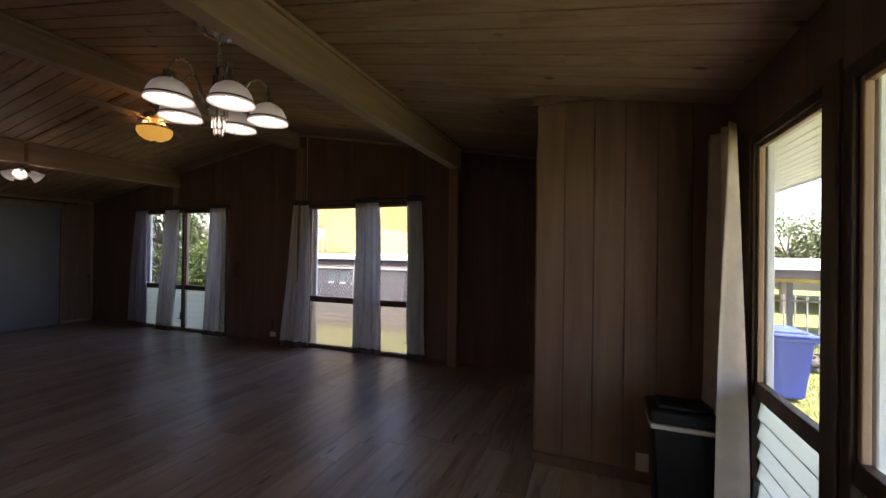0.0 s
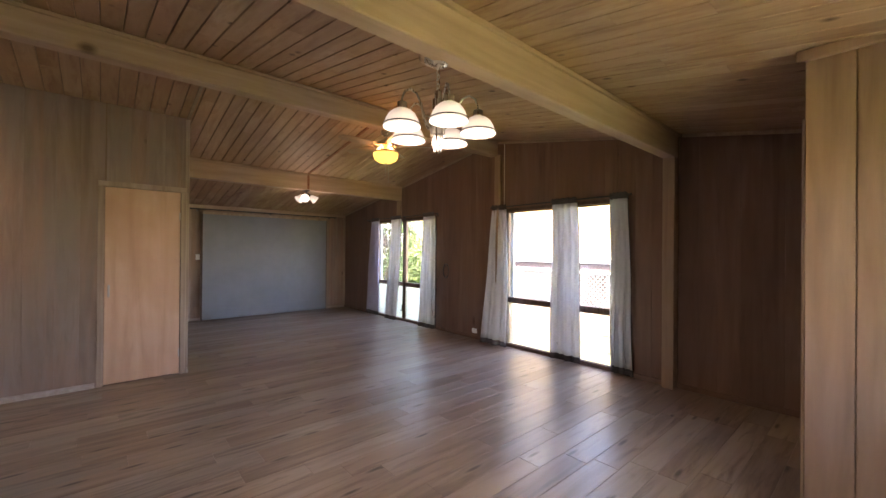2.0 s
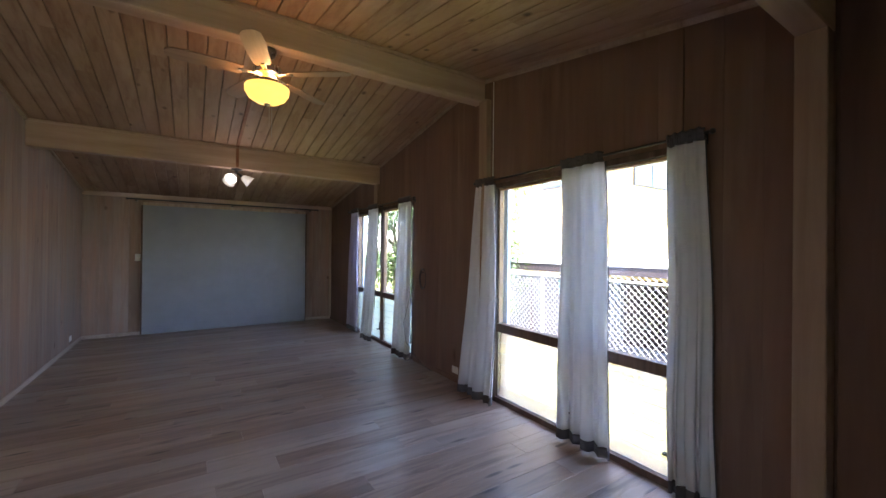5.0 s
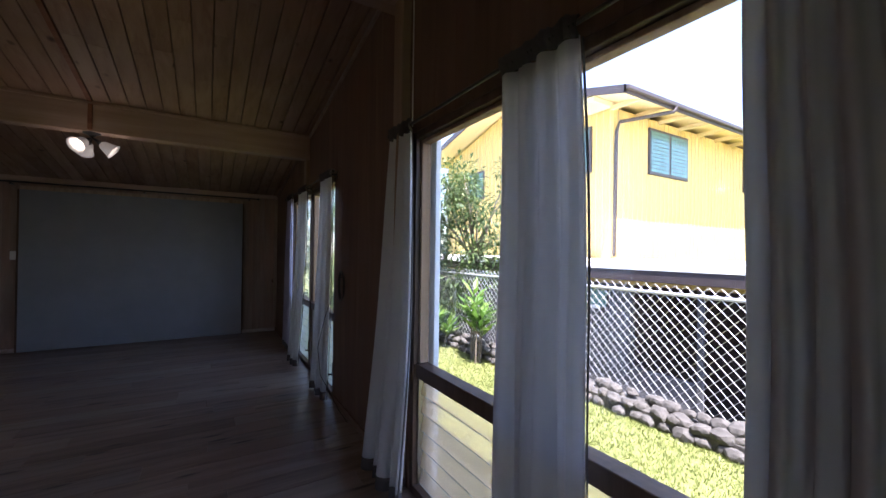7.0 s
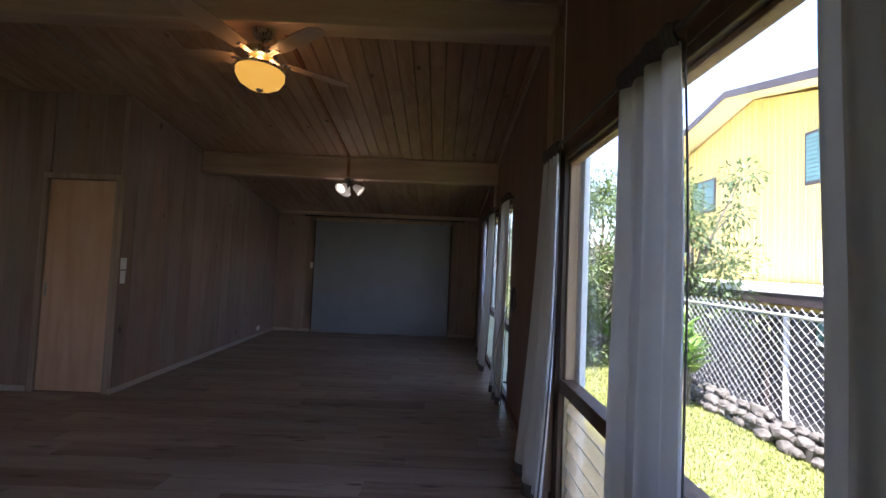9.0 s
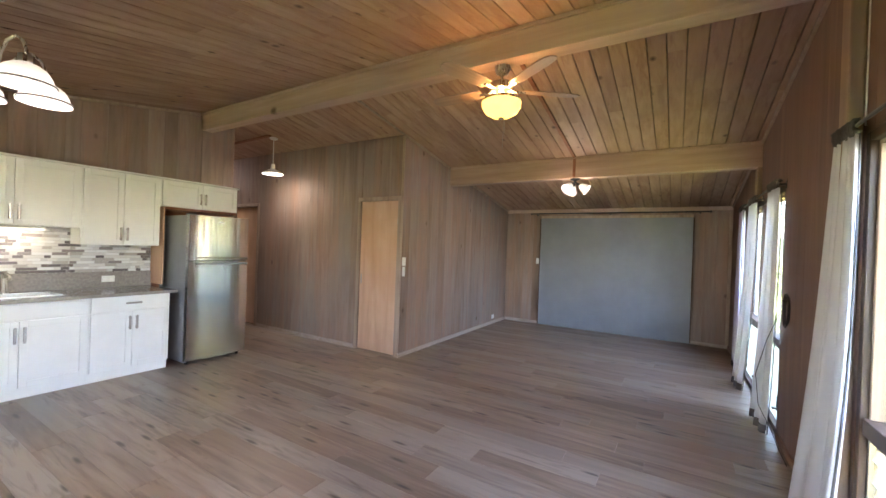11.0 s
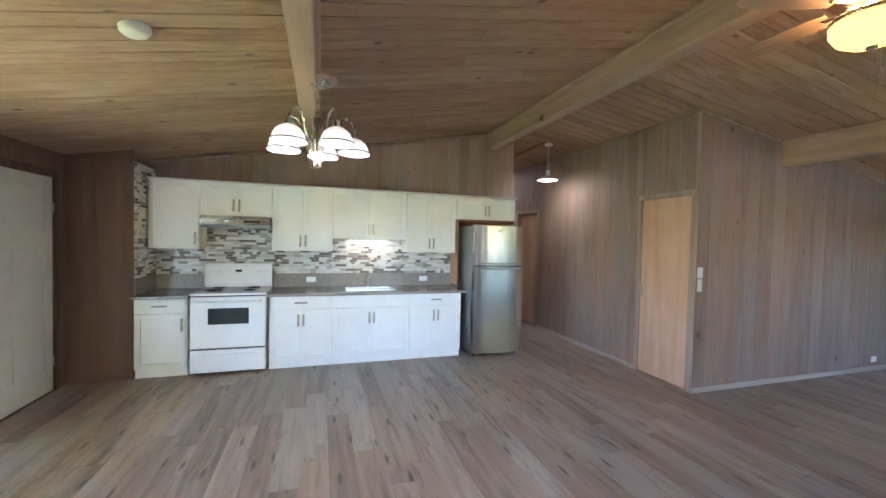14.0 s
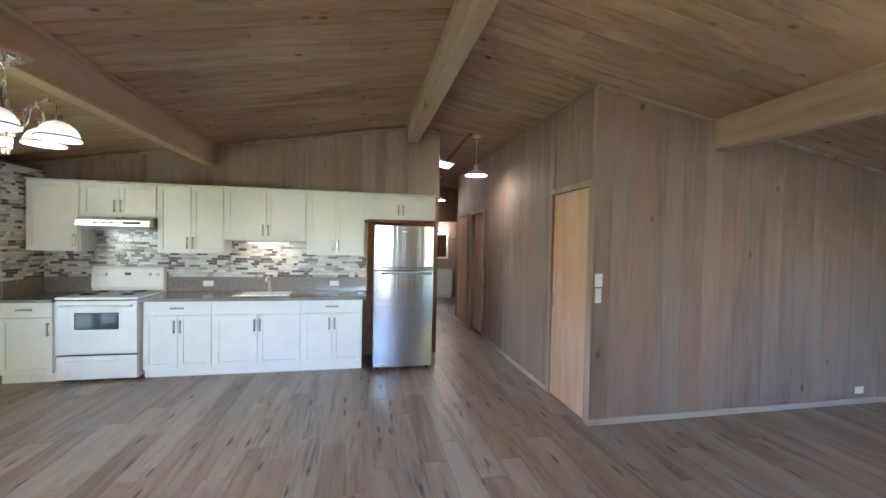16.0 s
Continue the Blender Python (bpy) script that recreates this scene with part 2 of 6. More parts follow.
def rippled():
    m, nt, b = material("stainless door sheet")
    tc = nt.nodes.new("ShaderNodeTexCoord").outputs["Object"]
    w = noise_tex(nt, mapped(nt, tc, (11.0, 11.0, 0.7)), 1.0, 2, 0.5)
    f = noise_tex(nt, mapped(nt, tc, (90.0, 90.0, 2.0)), 1.0, 3, 0.6)
    b.inputs["Base Color"].default_value = (0.53, 0.53, 0.54, 1)
    b.inputs["Metallic"].default_value = 1.0
    link(nt, maths(nt, "ADD", maths(nt, "MULTIPLY", f, 0.1), 0.13), b.inputs["Roughness"])
    bump(nt, b, w, 0.22, 0.02)
    return m


M_STEELDOOR = rippled()
M_STEELDARK = paint("grey fridge side", (0.26, 0.265, 0.28), 0.35, 0.06, 8.0)
M_NICKEL = brushed("brushed nickel", (0.5, 0.47, 0.43), 0.28, 2, 60.0)
M_CHROME = brushed("satin handle metal", (0.42, 0.39, 0.36), 0.3, 2, 60.0)
M_BLACK = paint("black metal", (0.03, 0.028, 0.027), 0.35, 0.1)
M_BLACKGLASS = paint("dark oven glass", (0.05, 0.06, 0.06), 0.06, 0.05, bumpy=0.0)
M_PLASTIC = paint("white plastic", (0.75, 0.75, 0.72), 0.35, 0.02)
M_GREYDOOR = paint("blue grey panel paint", (0.195, 0.207, 0.228), 0.55, 0.05, 2.5)
M_CURTAIN = cloth("pale curtain cloth", (0.73, 0.74, 0.76), dark=0.95)
M_CURTAINB = cloth("cream woven cloth", (0.72, 0.62, 0.52), 2, 900.0, trans=0.5)
M_CURTAINV = cloth("lilac grey curtain cloth", (0.5, 0.48, 0.6), dark=0.9)
M_HEM = cloth("grey hem cloth", (0.13, 0.125, 0.125), trans=0.1)
M_GLASS = glass("window glass")
def obscure(name, tint, clear):
    m, nt, b = material(name)
    tr = nt.nodes.new("ShaderNodeBsdfTransparent")
    tl = nt.nodes.new("ShaderNodeBsdfTranslucent")
    tl.inputs[0].default_value = (*tint, 1)
    b.inputs["Base Color"].default_value = (*(c * 0.6 for c in tint), 1)
    b.inputs["Roughness"].default_value = 0.2
    m1, m2 = nt.nodes.new("ShaderNodeMixShader"), nt.nodes.new("ShaderNodeMixShader")
    m1.inputs[0].default_value, m2.inputs[0].default_value = 0.72, clear
    link(nt, b.outputs[0], m1.inputs[1])
    link(nt, tl.outputs[0], m1.inputs[2])
    link(nt, m1.outputs[0], m2.inputs[1])
    link(nt, tr.outputs[0], m2.inputs[2])
    link(nt, m2.outputs[0], nt.nodes["Material Output"].inputs["Surface"])
    return m


M_LOUVRE = obscure("obscure louvre glass", (0.66, 0.72, 0.68), 0.12)
# tan tint paints the sunlit yellow reflection into the louvre glass
M_LOUVREA = obscure("reflection tinted louvre glass", (0.85, 0.7, 0.5), 0.6)
M_LEDGE = paint("dull glass edge", (0.3, 0.35, 0.32), 0.2, 0.05)
M_BAG = paint("white bin bag", (0.75, 0.68, 0.64), 0.5, 0.08)
M_SHADE = lamp_glass("lit alabaster glass", (1.0, 0.93, 0.8), 0.03, (0.6, 0.58, 0.53))
g_ = M_SHADE.node_tree.nodes.new("ShaderNodeTexCoord")
s_ = M_SHADE.node_tree.nodes.new("ShaderNodeSeparateXYZ")
M_SHADE.node_tree.links.new(g_.outputs["Generated"], s_.inputs[0])
e_ = maths(M_SHADE.node_tree, "ADD", maths(M_SHADE.node_tree, "MULTIPLY", maths(M_SHADE.node_tree, "SUBTRACT", 1.0, s_.outputs[2]), 0.03), 0.009)
M_SHADE.node_tree.links.new(e_, M_SHADE.node_tree.nodes["Principled BSDF"].inputs["Emission Strength"])
M_BULB = lamp_glass("lit bulb", (1.0, 0.97, 0.92), 1.2)
M_AMBER = lamp_glass("lit amber bowl", (1.0, 0.55, 0.09), 0.1, (0.7, 0.45, 0.15))
M_FANBULB = lamp_glass("lit amber bulb", (1.0, 0.72, 0.3), 0.4)
M_LED = lamp_glass("lit led lens", (1.0, 0.85, 0.65), 0.12)
M_LENSOFF = paint("frosted lamp lens", (0.7, 0.7, 0.68), 0.25, 0.03)
M_WHITEMETAL = paint("white lamp enamel", (0.7, 0.68, 0.66), 0.35, 0.03)
M_BLADE = wood("washed oak fan blade", (0.24, 0.16, 0.11), (0.31, 0.215, 0.155), (0.37, 0.265, 0.2), 0, rough=0.4)

def tile_mat():
    m, nt, b = material("glass and stone mosaic")
    r = nt.nodes.new("ShaderNodeNewGeometry").outputs["Random Per Island"]
    cr = nt.nodes.new("ShaderNodeValToRGB")
    cr.color_ramp.interpolation = "CONSTANT"
    e = cr.color_ramp.elements
    e[0].position, e[0].color = 0.0, (0.62, 0.61, 0.58, 1)
    e[1].position, e[1].color = 0.3, (0.7, 0.71, 0.7, 1)
    for p, c in ((0.46, (0.4, 0.375, 0.35)), (0.6, (0.24, 0.215, 0.21)), (0.7, (0.12, 0.105, 0.11)), (0.82, (0.52, 0.52, 0.51)), (0.93, (0.15, 0.12, 0.115))):
        e.new(p).color = (*c, 1)
    link(nt, r, cr.inputs[0])
    tc = nt.nodes.new("ShaderNodeTexCoord").outputs["Object"]
    n = noise_tex(nt, tc, 60.0, 4, 0.6)
    link(nt, mixc(nt, maths(nt, "MULTIPLY", n, 0.15), cr.outputs[0], (0.5, 0.48, 0.45)), b.inputs["Base Color"])
    b.inputs["Roughness"].default_value = 0.12
    b.inputs["Specular IOR Level"].default_value = 0.6
    return m


M_TILE = tile_mat()
M_GROUT = paint("pale grout", (0.55, 0.53, 0.5), 0.8, 0.05, 20.0)
M_YELLOW = paint("yellow house paint", (0.68, 0.48, 0.16), 0.7, 0.05, 1.5)
M_EAVE = paint("pale yellow eave paint", (0.75, 0.6, 0.32), 0.7, 0.05, 2.0)
# real trim, and the carport's shade painted onto its inner walls
M_DKTRIM = paint("dark brown trim and carport shade", (0.06, 0.045, 0.045), 0.5, 0.1)
M_ROOFW = paint("white roof coating", (0.78, 0.78, 0.76), 0.7, 0.05, 1.0)
M_GALV = paint("galvanised wire", (0.6, 0.6, 0.61), 0.45, 0.05, metal=0.6)
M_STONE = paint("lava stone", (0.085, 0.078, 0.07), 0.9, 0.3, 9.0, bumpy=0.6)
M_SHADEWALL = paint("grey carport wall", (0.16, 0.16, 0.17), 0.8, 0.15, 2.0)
M_BARK = paint("grey bark", (0.2, 0.16, 0.12), 0.9, 0.25, 12.0, bumpy=0.5)
M_BLUEBIN = paint("blue bin plastic", (0.05, 0.09, 0.42), 0.45, 0.06)
M_SOFFIT = paint("white soffit paint", (0.72, 0.74, 0.76), 0.6, 0.03)
M_CONCRETE = paint("concrete", (0.35, 0.34, 0.32), 0.85, 0.12, 3.0, bumpy=0.3)


def leaf_mat(name, a, b_, c):
    m, nt, b = material(name)
    r = nt.nodes.new("ShaderNodeNewGeometry").outputs["Random Per Island"]
    col = ramp(nt, r, [(0.0, a), (0.5, b_), (1.0, c)])
    link(nt, col, b.inputs["Base Color"])
    b.inputs["Roughness"].default_value = 0.5
    tl = nt.nodes.new("ShaderNodeBsdfTranslucent")
    link(nt, col, tl.inputs[0])
    mx = nt.nodes.new("ShaderNodeMixShader")
    mx.inputs[0].default_value = 0.35
    link(nt, b.outputs[0], mx.inputs[1])
    link(nt, tl.outputs[0], mx.inputs[2])
    link(nt, mx.outputs[0], nt.nodes["Material Output"].inputs["Surface"])
    return m


M_LEAF = leaf_mat("tree leaves", (0.035, 0.07, 0.018), (0.07, 0.12, 0.03), (0.13, 0.17, 0.05))
M_LEAFB = leaf_mat("broad plant leaves", (0.05, 0.12, 0.02), (0.09, 0.19, 0.03), (0.17, 0.26, 0.05))
M_BLADES = leaf_mat("grass blades", (0.1, 0.128, 0.03), (0.17, 0.205, 0.055), (0.27, 0.278, 0.1))

# ---- helpers ----
def part(name, bm, mat, parent=None, label="", smooth=False, kind=""):
    me = bpy.data.meshes.new(name)
    bm.to_mesh(me)
    bm.free()
    me.materials.append(mat)
    if smooth:
        me.polygons.foreach_set("use_smooth", [True] * len(me.polygons))
    ob = new(name, me)
    ob.parent = parent
    return tagged(ob, label=label, kind=kind)


def thing(name, at, label, category, group="", rz=0.0, kind=""):
    ob = new(name)
    ob.matrix_world = pose(*at, 0, 0, rz)
    ob.empty_display_size = 0.1
    return tagged(ob, label, category, group, kind)


def box(bm, lo, hi, bev=0.0, seg=1):
    lo, hi = [min(a, b) for a, b in zip(lo, hi)], [max(a, b) for a, b in zip(lo, hi)]
    t = bmesh.new()
    bmesh.ops.create_cube(t, size=1.0, matrix=Matrix.Translation([(a + b) / 2 for a, b in zip(lo, hi)]) @ Matrix.Diagonal([*(b - a for a, b in zip(lo, hi)), 1]))
    if bev:
        bmesh.ops.bevel(t, geom=t.edges[:], offset=bev, segments=seg, affect="EDGES", profile=0.5)
    add_bm(bm, t)
    return bm


def add_bm(bm, t, m=None):
    if m is not None:
        t.transform(m)
    me = bpy.data.meshes.new("tmp")
    t.to_mesh(me)
    t.free()
    bm.from_mesh(me)
    bpy.data.meshes.remove(me)


def cyl(bm, a, b, r, r2=None, n=16):
    a, b = Vector(a), Vector(b)
    t = bmesh.new()
    bmesh.ops.create_cone(t, cap_ends=True, segments=n, radius1=r, radius2=r if r2 is None else r2, depth=(b - a).length)
    q = (b - a).to_track_quat("Z", "Y").to_matrix().to_4x4()
    add_bm(bm, t, Matrix.Translation((a + b) / 2) @ q)
    return bm


def lathe(bm, profile, n=28, at=(0, 0, 0), cap=False):
    """profile: (radius, height) pairs, turned round z."""
    rings = []
    for r, z in profile:
        rings.append([bm.verts.new((at[0] + r * math.cos(2 * math.pi * i / n), at[1] + r * math.sin(2 * math.pi * i / n), at[2] + z)) for i in range(n)])
    for p, q in zip(rings, rings[1:]):
        for i in range(n):
            bm.faces.new((p[i], p[(i + 1) % n], q[(i + 1) % n], q[i]))
    if cap:
        bm.faces.new(rings[0][::-1])
        bm.faces.new(rings[-1])
    bmesh.ops.recalc_face_normals(bm, faces=bm.faces[:])
    return bm


def tube(bm, pts, r, n=8):
    """A round tube along a line of points."""
    pts = [Vector(p) for p in pts]
    rings = []
    for i, p in enumerate(pts):
        d = (pts[min(i + 1, len(pts) - 1)] - pts[max(i - 1, 0)]).normalized()
        q = d.to_track_quat("Z", "Y").to_matrix()
        rr = r[i] if isinstance(r, (list, tuple)) else r
        rings.append([bm.verts.new(p + q @ Vector((rr * math.cos(2 * math.pi * k / n), rr * math.sin(2 * math.pi * k / n), 0))) for k in range(n)])
    for a, b in zip(rings, rings[1:]):
        best = min(range(n), key=lambda s: sum((a[k].co - b[(k + s) % n].co).length for k in (0, n // 2)))
        for k in range(n):
            bm.faces.new((a[k], a[(k + 1) % n], b[(k + 1 + best) % n], b[(k + best) % n]))
    bm.faces.new(rings[0][::-1])
    bm.faces.new(rings[-1])
    bmesh.ops.recalc_face_normals(bm, faces=bm.faces[:])
    return bm


def simple(name, lo, hi, mat, label="", category="", bev=0.0, kind="", group=""):
    """A thing of one mesh, its origin at the middle of its base."""
    c = Vector(((lo[0] + hi[0]) / 2, (lo[1] + hi[1]) / 2, min(lo[2], hi[2])))
    ob = part(name, box(bmesh.new(), Vector(lo) - c, Vector(hi) - c, bev), mat)
    ob.location = c
    return tagged(ob, label, category, group, kind)


# ---- plan ----
XW, XE, YN, YS = -9.25, 0.78, 4.66, -1.68
XR = -4.235                    # ridge
XP, YP = -5.5, 0.72            # corner of the inner partition
XH, YH = -4.575, -7.3          # hall: end of kitchen wall, far end


def zc(x):
    return 3.215 - 0.172 * abs(x - XR)


STR = "structure"


def spans(a0, a1, holes, z0, ztop):
    """The solid stretches (a, b, low, high or None for the roof) of a wall with openings (a, b, z, z)."""
    cuts = sorted({a0, a1, *[h[0] for h in holes], *[h[1] for h in holes]})
    for a, b in zip(cuts, cuts[1:]):
        mid = (a + b) / 2
        hs = sorted([h for h in holes if h[0] < mid < h[1]], key=lambda h: h[2])
        low = z0
        for h in hs:
            if h[2] > low + 0.002:
                yield a, b, low, h[2]
            low = h[3]
        yield a, b, low, None


def wall(name, along, at, out, a0, a1, holes, mat=None, thick=0.12, top=None, z0=-0.02):
    """A wall's body behind its boards. along: 'x' or 'y'; at: the boards' back; out: +1 or -1, the way it thickens."""
    bm = bmesh.new()
    for a, b, lo, hi in spans(a0, a1, holes, z0, None):
        n = 1 if hi is not None else (2 if along == "x" and a < XR < b else 1)
        edges = [a, XR, b] if n == 2 else [a, b]
        for p, q in zip(edges, edges[1:]):
            tp = [hi if hi is not None else ((top or (zc(v) if along == "x" else zc(at))) + 0.0) for v in (p, q)]
            if along == "x":
                base = [(p, at), (q, at), (q, at + out * thick), (p, at + out * thick)]
                tops = [tp[0], tp[1], tp[1], tp[0]]
            else:
                base = [(at, p), (at, q), (at + out * thick, q), (at + out * thick, p)]
                tops = [tp[0], tp[1], tp[1], tp[0]]
            vs = [bm.verts.new((*c, lo)) for c in base] + [bm.verts.new((*c, t)) for c, t in zip(base, tops)]
            for f in ((0, 1, 2, 3), (4, 5, 6, 7), (0, 1, 5, 4), (1, 2, 6, 5), (2, 3, 7, 6), (3, 0, 4, 7)):
                bm.faces.new([vs[i] for i in f])
    bmesh.ops.recalc_face_normals(bm, faces=bm.faces[:])
    return part(name, bm, mat or M_WALLBACK, kind=STR)


BOARDS = []


def boards(parent, along, at, inn, a0, a1, holes, mat, width=0.185, thick=0.012, z0=0.0, top=None, jitter=0.0):
    """Keeps a row of upright boards to be built at the end of the file."""
    BOARDS.append((parent, along, at, inn, a0, a1, holes, mat, width, thick, z0, top, 0.035 if mat is not M_PILLAR else 0.0))


def build_boards():
    rnd = random.Random(4)
    for parent, along, at, inn, a0, a1, holes, mat, width, thick, z0, top, jitter in BOARDS:
        n = max(1, round((a1 - a0) / width))
        xs = [a0 + (a1 - a0) * i / n for i in range(n + 1)]
        for i in range(1, n):
            xs[i] += rnd.uniform(-jitter, jitter)
        for p, q in zip(xs, xs[1:]):
            for a, b, lo, hi in spans(p, q, [h for h in [(max(h[0], p), min(h[1], q), h[2], h[3]) for h in holes] if h[1] - h[0] > 0.001], z0, None):
                w = b - a
                if w < 0.012:
                    continue
                c = 0.0012 if mat is not M_PILLAR else 0.003
                g = 0.0003 if mat is not M_PILLAR else 0.0016
                prof = [(g, 0), (g, thick - c), (g + c, thick), (w - g - c, thick), (w - g, thick - c), (w - g, 0)]

                def zt(s):
                    if hi is not None:
                        return hi
                    if top:
                        return top
                    return (zc(a + s) if along == "x" else zc(at)) - 0.003
                vs, mx = [], a + w / 2
                for level in (0, 1):
                    for s, d in prof:
                        z = (zt(s) if level else lo) - lo
                        vs.append((s - w / 2, d * inn, z) if along == "x" else (d * inn, s - w / 2, z))
                fs = [(k, (k + 1) % 6, 6 + (k + 1) % 6, 6 + k) for k in range(6)] + [(0, 1, 2, 3, 4, 5), (11, 10, 9, 8, 7, 6)]
                me = bpy.data.meshes.new("board")
                me.from_pydata(vs, [], fs)
                t = bmesh.new()
                t.from_mesh(me)
                bmesh.ops.recalc_face_normals(t, faces=t.faces[:])
                t.to_mesh(me)
                t.free()
                me.materials.append(mat)
                ob = new("board", me)
                ob.parent = parent
                ob.location = (mx, at, lo) if along == "x" else (at, mx, lo)


# ---- structure ----
WA, WB = (-3.98, -2.22, 0.0, 2.12), (-7.78, -5.6, 0.0, 2.12)
FW1, FW2 = (1.70, 2.42, 0.0, 2.06), (0.62, 1.61, 0.0, 2.06)
FD = (-0.93, 0.0, 0.0, 2.1)
wn_ = wall("wall_north", "x", YN + 0.012, 1, XW - 0.12, XE + 0.14, [WA, WB])
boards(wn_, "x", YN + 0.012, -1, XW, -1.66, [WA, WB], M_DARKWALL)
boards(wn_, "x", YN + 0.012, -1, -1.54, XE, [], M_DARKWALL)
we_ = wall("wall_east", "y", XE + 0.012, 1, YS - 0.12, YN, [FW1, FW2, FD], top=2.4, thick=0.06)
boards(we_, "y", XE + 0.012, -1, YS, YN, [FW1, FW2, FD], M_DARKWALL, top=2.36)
ww_ = wall("wall_west", "y", XW - 0.012, -1, YP - 0.2, YN + 0.1, [])
boards(ww_, "y", XW - 0.012, 1, YP, YN, [], M_WALL)
ws_ = wall("wall_kitchen", "x", YS - 0.012, -1, XH, XE + 0.1, [])
boards(ws_, "x", YS - 0.012, 1, XH, XE, [], M_WALL, z0=2.2)
wp_ = wall("wall_partition_north", "x", YP - 0.012, -1, XW, XP - 0.012, [])
boards(wp_, "x", YP - 0.012, 1, XW, XP + 0.0, [], M_WALL)
D1 = (-0.02, 0.65, 0.0, 2.115)
D2 = (-3.2, -2.46, 0.0, 2.1)
D3 = (-4.25, -3.5, 0.0, 2.1)
wd_ = wall("wall_partition_east", "y", XP - 0.012, -1, -4.32, YP - 0.014, [D1, D2, D3])
YO = -4.32                     # the partition ends here; a washroom lies beyond
boards(wd_, "y", XP - 0.012, 1, YO, YP, [D1, D2, D3], M_WALL)
wh_ = wall("wall_hall_east", "y", XH + 0.012, 1, YH, YS - 0.13, [])
boards(wh_, "y", XH + 0.012, -1, YH, YS - 0.12, [], M_WALL)
wend_ = wall("wall_hall_end", "x", YH, -1, -7.8, XH + 0.13, [])
boards(wend_, "x", YH, 1, -7.7, XH, [], M_WALL)
wside_ = wall("wall_washroom_west", "y", -7.712, -1, YH, YO, [])
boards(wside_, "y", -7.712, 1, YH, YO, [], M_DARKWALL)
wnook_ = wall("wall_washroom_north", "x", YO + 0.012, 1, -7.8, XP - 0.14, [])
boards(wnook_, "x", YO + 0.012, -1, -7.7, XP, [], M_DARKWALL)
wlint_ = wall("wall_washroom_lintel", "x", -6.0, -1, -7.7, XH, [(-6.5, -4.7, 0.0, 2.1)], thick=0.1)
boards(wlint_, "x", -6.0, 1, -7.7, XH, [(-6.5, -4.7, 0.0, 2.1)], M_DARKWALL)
for i_, d_ in enumerate((D1, D2, D3)):
    simple("door_void", (XP - 0.5, d_[0] - 0.05, 0), (XP - 0.49, d_[1] + 0.05, 2.2), M_WALLBACK, kind=STR)

# closet box beside the front window
CX, CY = -0.345, 2.74
wc_ = wall("closet_wall_south", "x", CY + 0.012, 1, CX + 0.012, XE, [], thick=0.09)
boards(wc_, "x", CY + 0.012, -1, CX, XE, [], M_PILLAR, z0=0.0)
CD = (3.0, 4.35, 0.0, 2.13)
wcs_ = wall("closet_wall_west", "y", CX + 0.012, 1, CY + 0.1, YN, [CD], thick=0.09)
boards(wcs_, "y", CX + 0.012, -1, CY + 0.0, YN, [CD], M_PILLAR)

# floor slab under the planks
simple("floor", (XW - 0.1, YH - 0.1, -0.12), (XE + 0.1, YN + 0.14, -0.006), M_WALLBACK, kind=STR)


def ceiling():
    bm = bmesh.new()
    rnd = random.Random(11)
    w, t, c = 0.137, 0.022, 0.009
    y = YH - 0.3
    while y < YN + 0.3:
        for side in (-1, 1):
            far = (XW - 0.5) if side < 0 else (XE + 0.05)
            x = XR
            first = True
            while abs(x - XR) < abs(far - XR):
                ln = rnd.uniform(1.2, 3.6) * (0.5 if first else 1)
                first = False
                x2 = x + side * ln
                if abs(x2 - XR) > abs(far - XR) - 0.4:
                    x2 = far
                a, b = x + side * 0.0006, x2 - side * 0.0006
                prof = [(0.003, t), (0.003, c), (c * 0.65, 0), (w - c * 0.65, 0), (w - 0.003, c), (w - 0.003, t)]
                v1 = [bm.verts.new((a, y + s, zc(a) + d)) for s, d in prof]
                v2 = [bm.verts.new((b, y + s, zc(b) + d)) for s, d in prof]
                for k in range(6):
                    bm.faces.new((v1[k], v1[(k + 1) % 6], v2[(k + 1) % 6], v2[k]))
                bm.faces.new(v1)
                bm.faces.new(v2[::-1])
                x = x2
        y += w
    bmesh.ops.recalc_face_normals(bm, faces=bm.faces[:])
    part("ceiling", bm, M_CEIL, kind=STR)
    bm = bmesh.new()
    for side in (-1, 1):
        far = (XW - 0.55) if side < 0 else (XE + 0.3)
        vs = [bm.verts.new((x, yy, zc(x) + dz)) for dz in (0.022, 0.16) for x in (XR, far) for yy in (YH - 0.35, YN + 0.45)]
        for f in ((0, 1, 3, 2), (4, 5, 7, 6), (0, 1, 5, 4), (2, 3, 7, 6), (0, 2, 6, 4), (1, 3, 7, 5)):
            bm.faces.new([vs[i] for i in f])
    bmesh.ops.recalc_face_normals(bm, faces=bm.faces[:])
    part("roof", bm, M_WALLBACK, kind=STR)


ceiling()


def beam(name, x0, x1, zb, y0, y1):
    mid = (x0 + x1) / 2
    bm = box(bmesh.new(), (x0, y0, zb), (x1, y1, min(zc(x0), zc(x1)) + 0.03), 0.006)
    ob = part(name, bm, M_BEAM, kind=STR)
    for x, s in ((x0, -1), (x1, 1)):
        t = part("beam_trim", box(bmesh.new(), (x + s * 0.001, y0, zc(x + s * 0.012) - 0.034), (x + s * 0.024, y1, zc(x + s * 0.012) - 0.004), 0.003), M_BEAM, ob)
    return ob


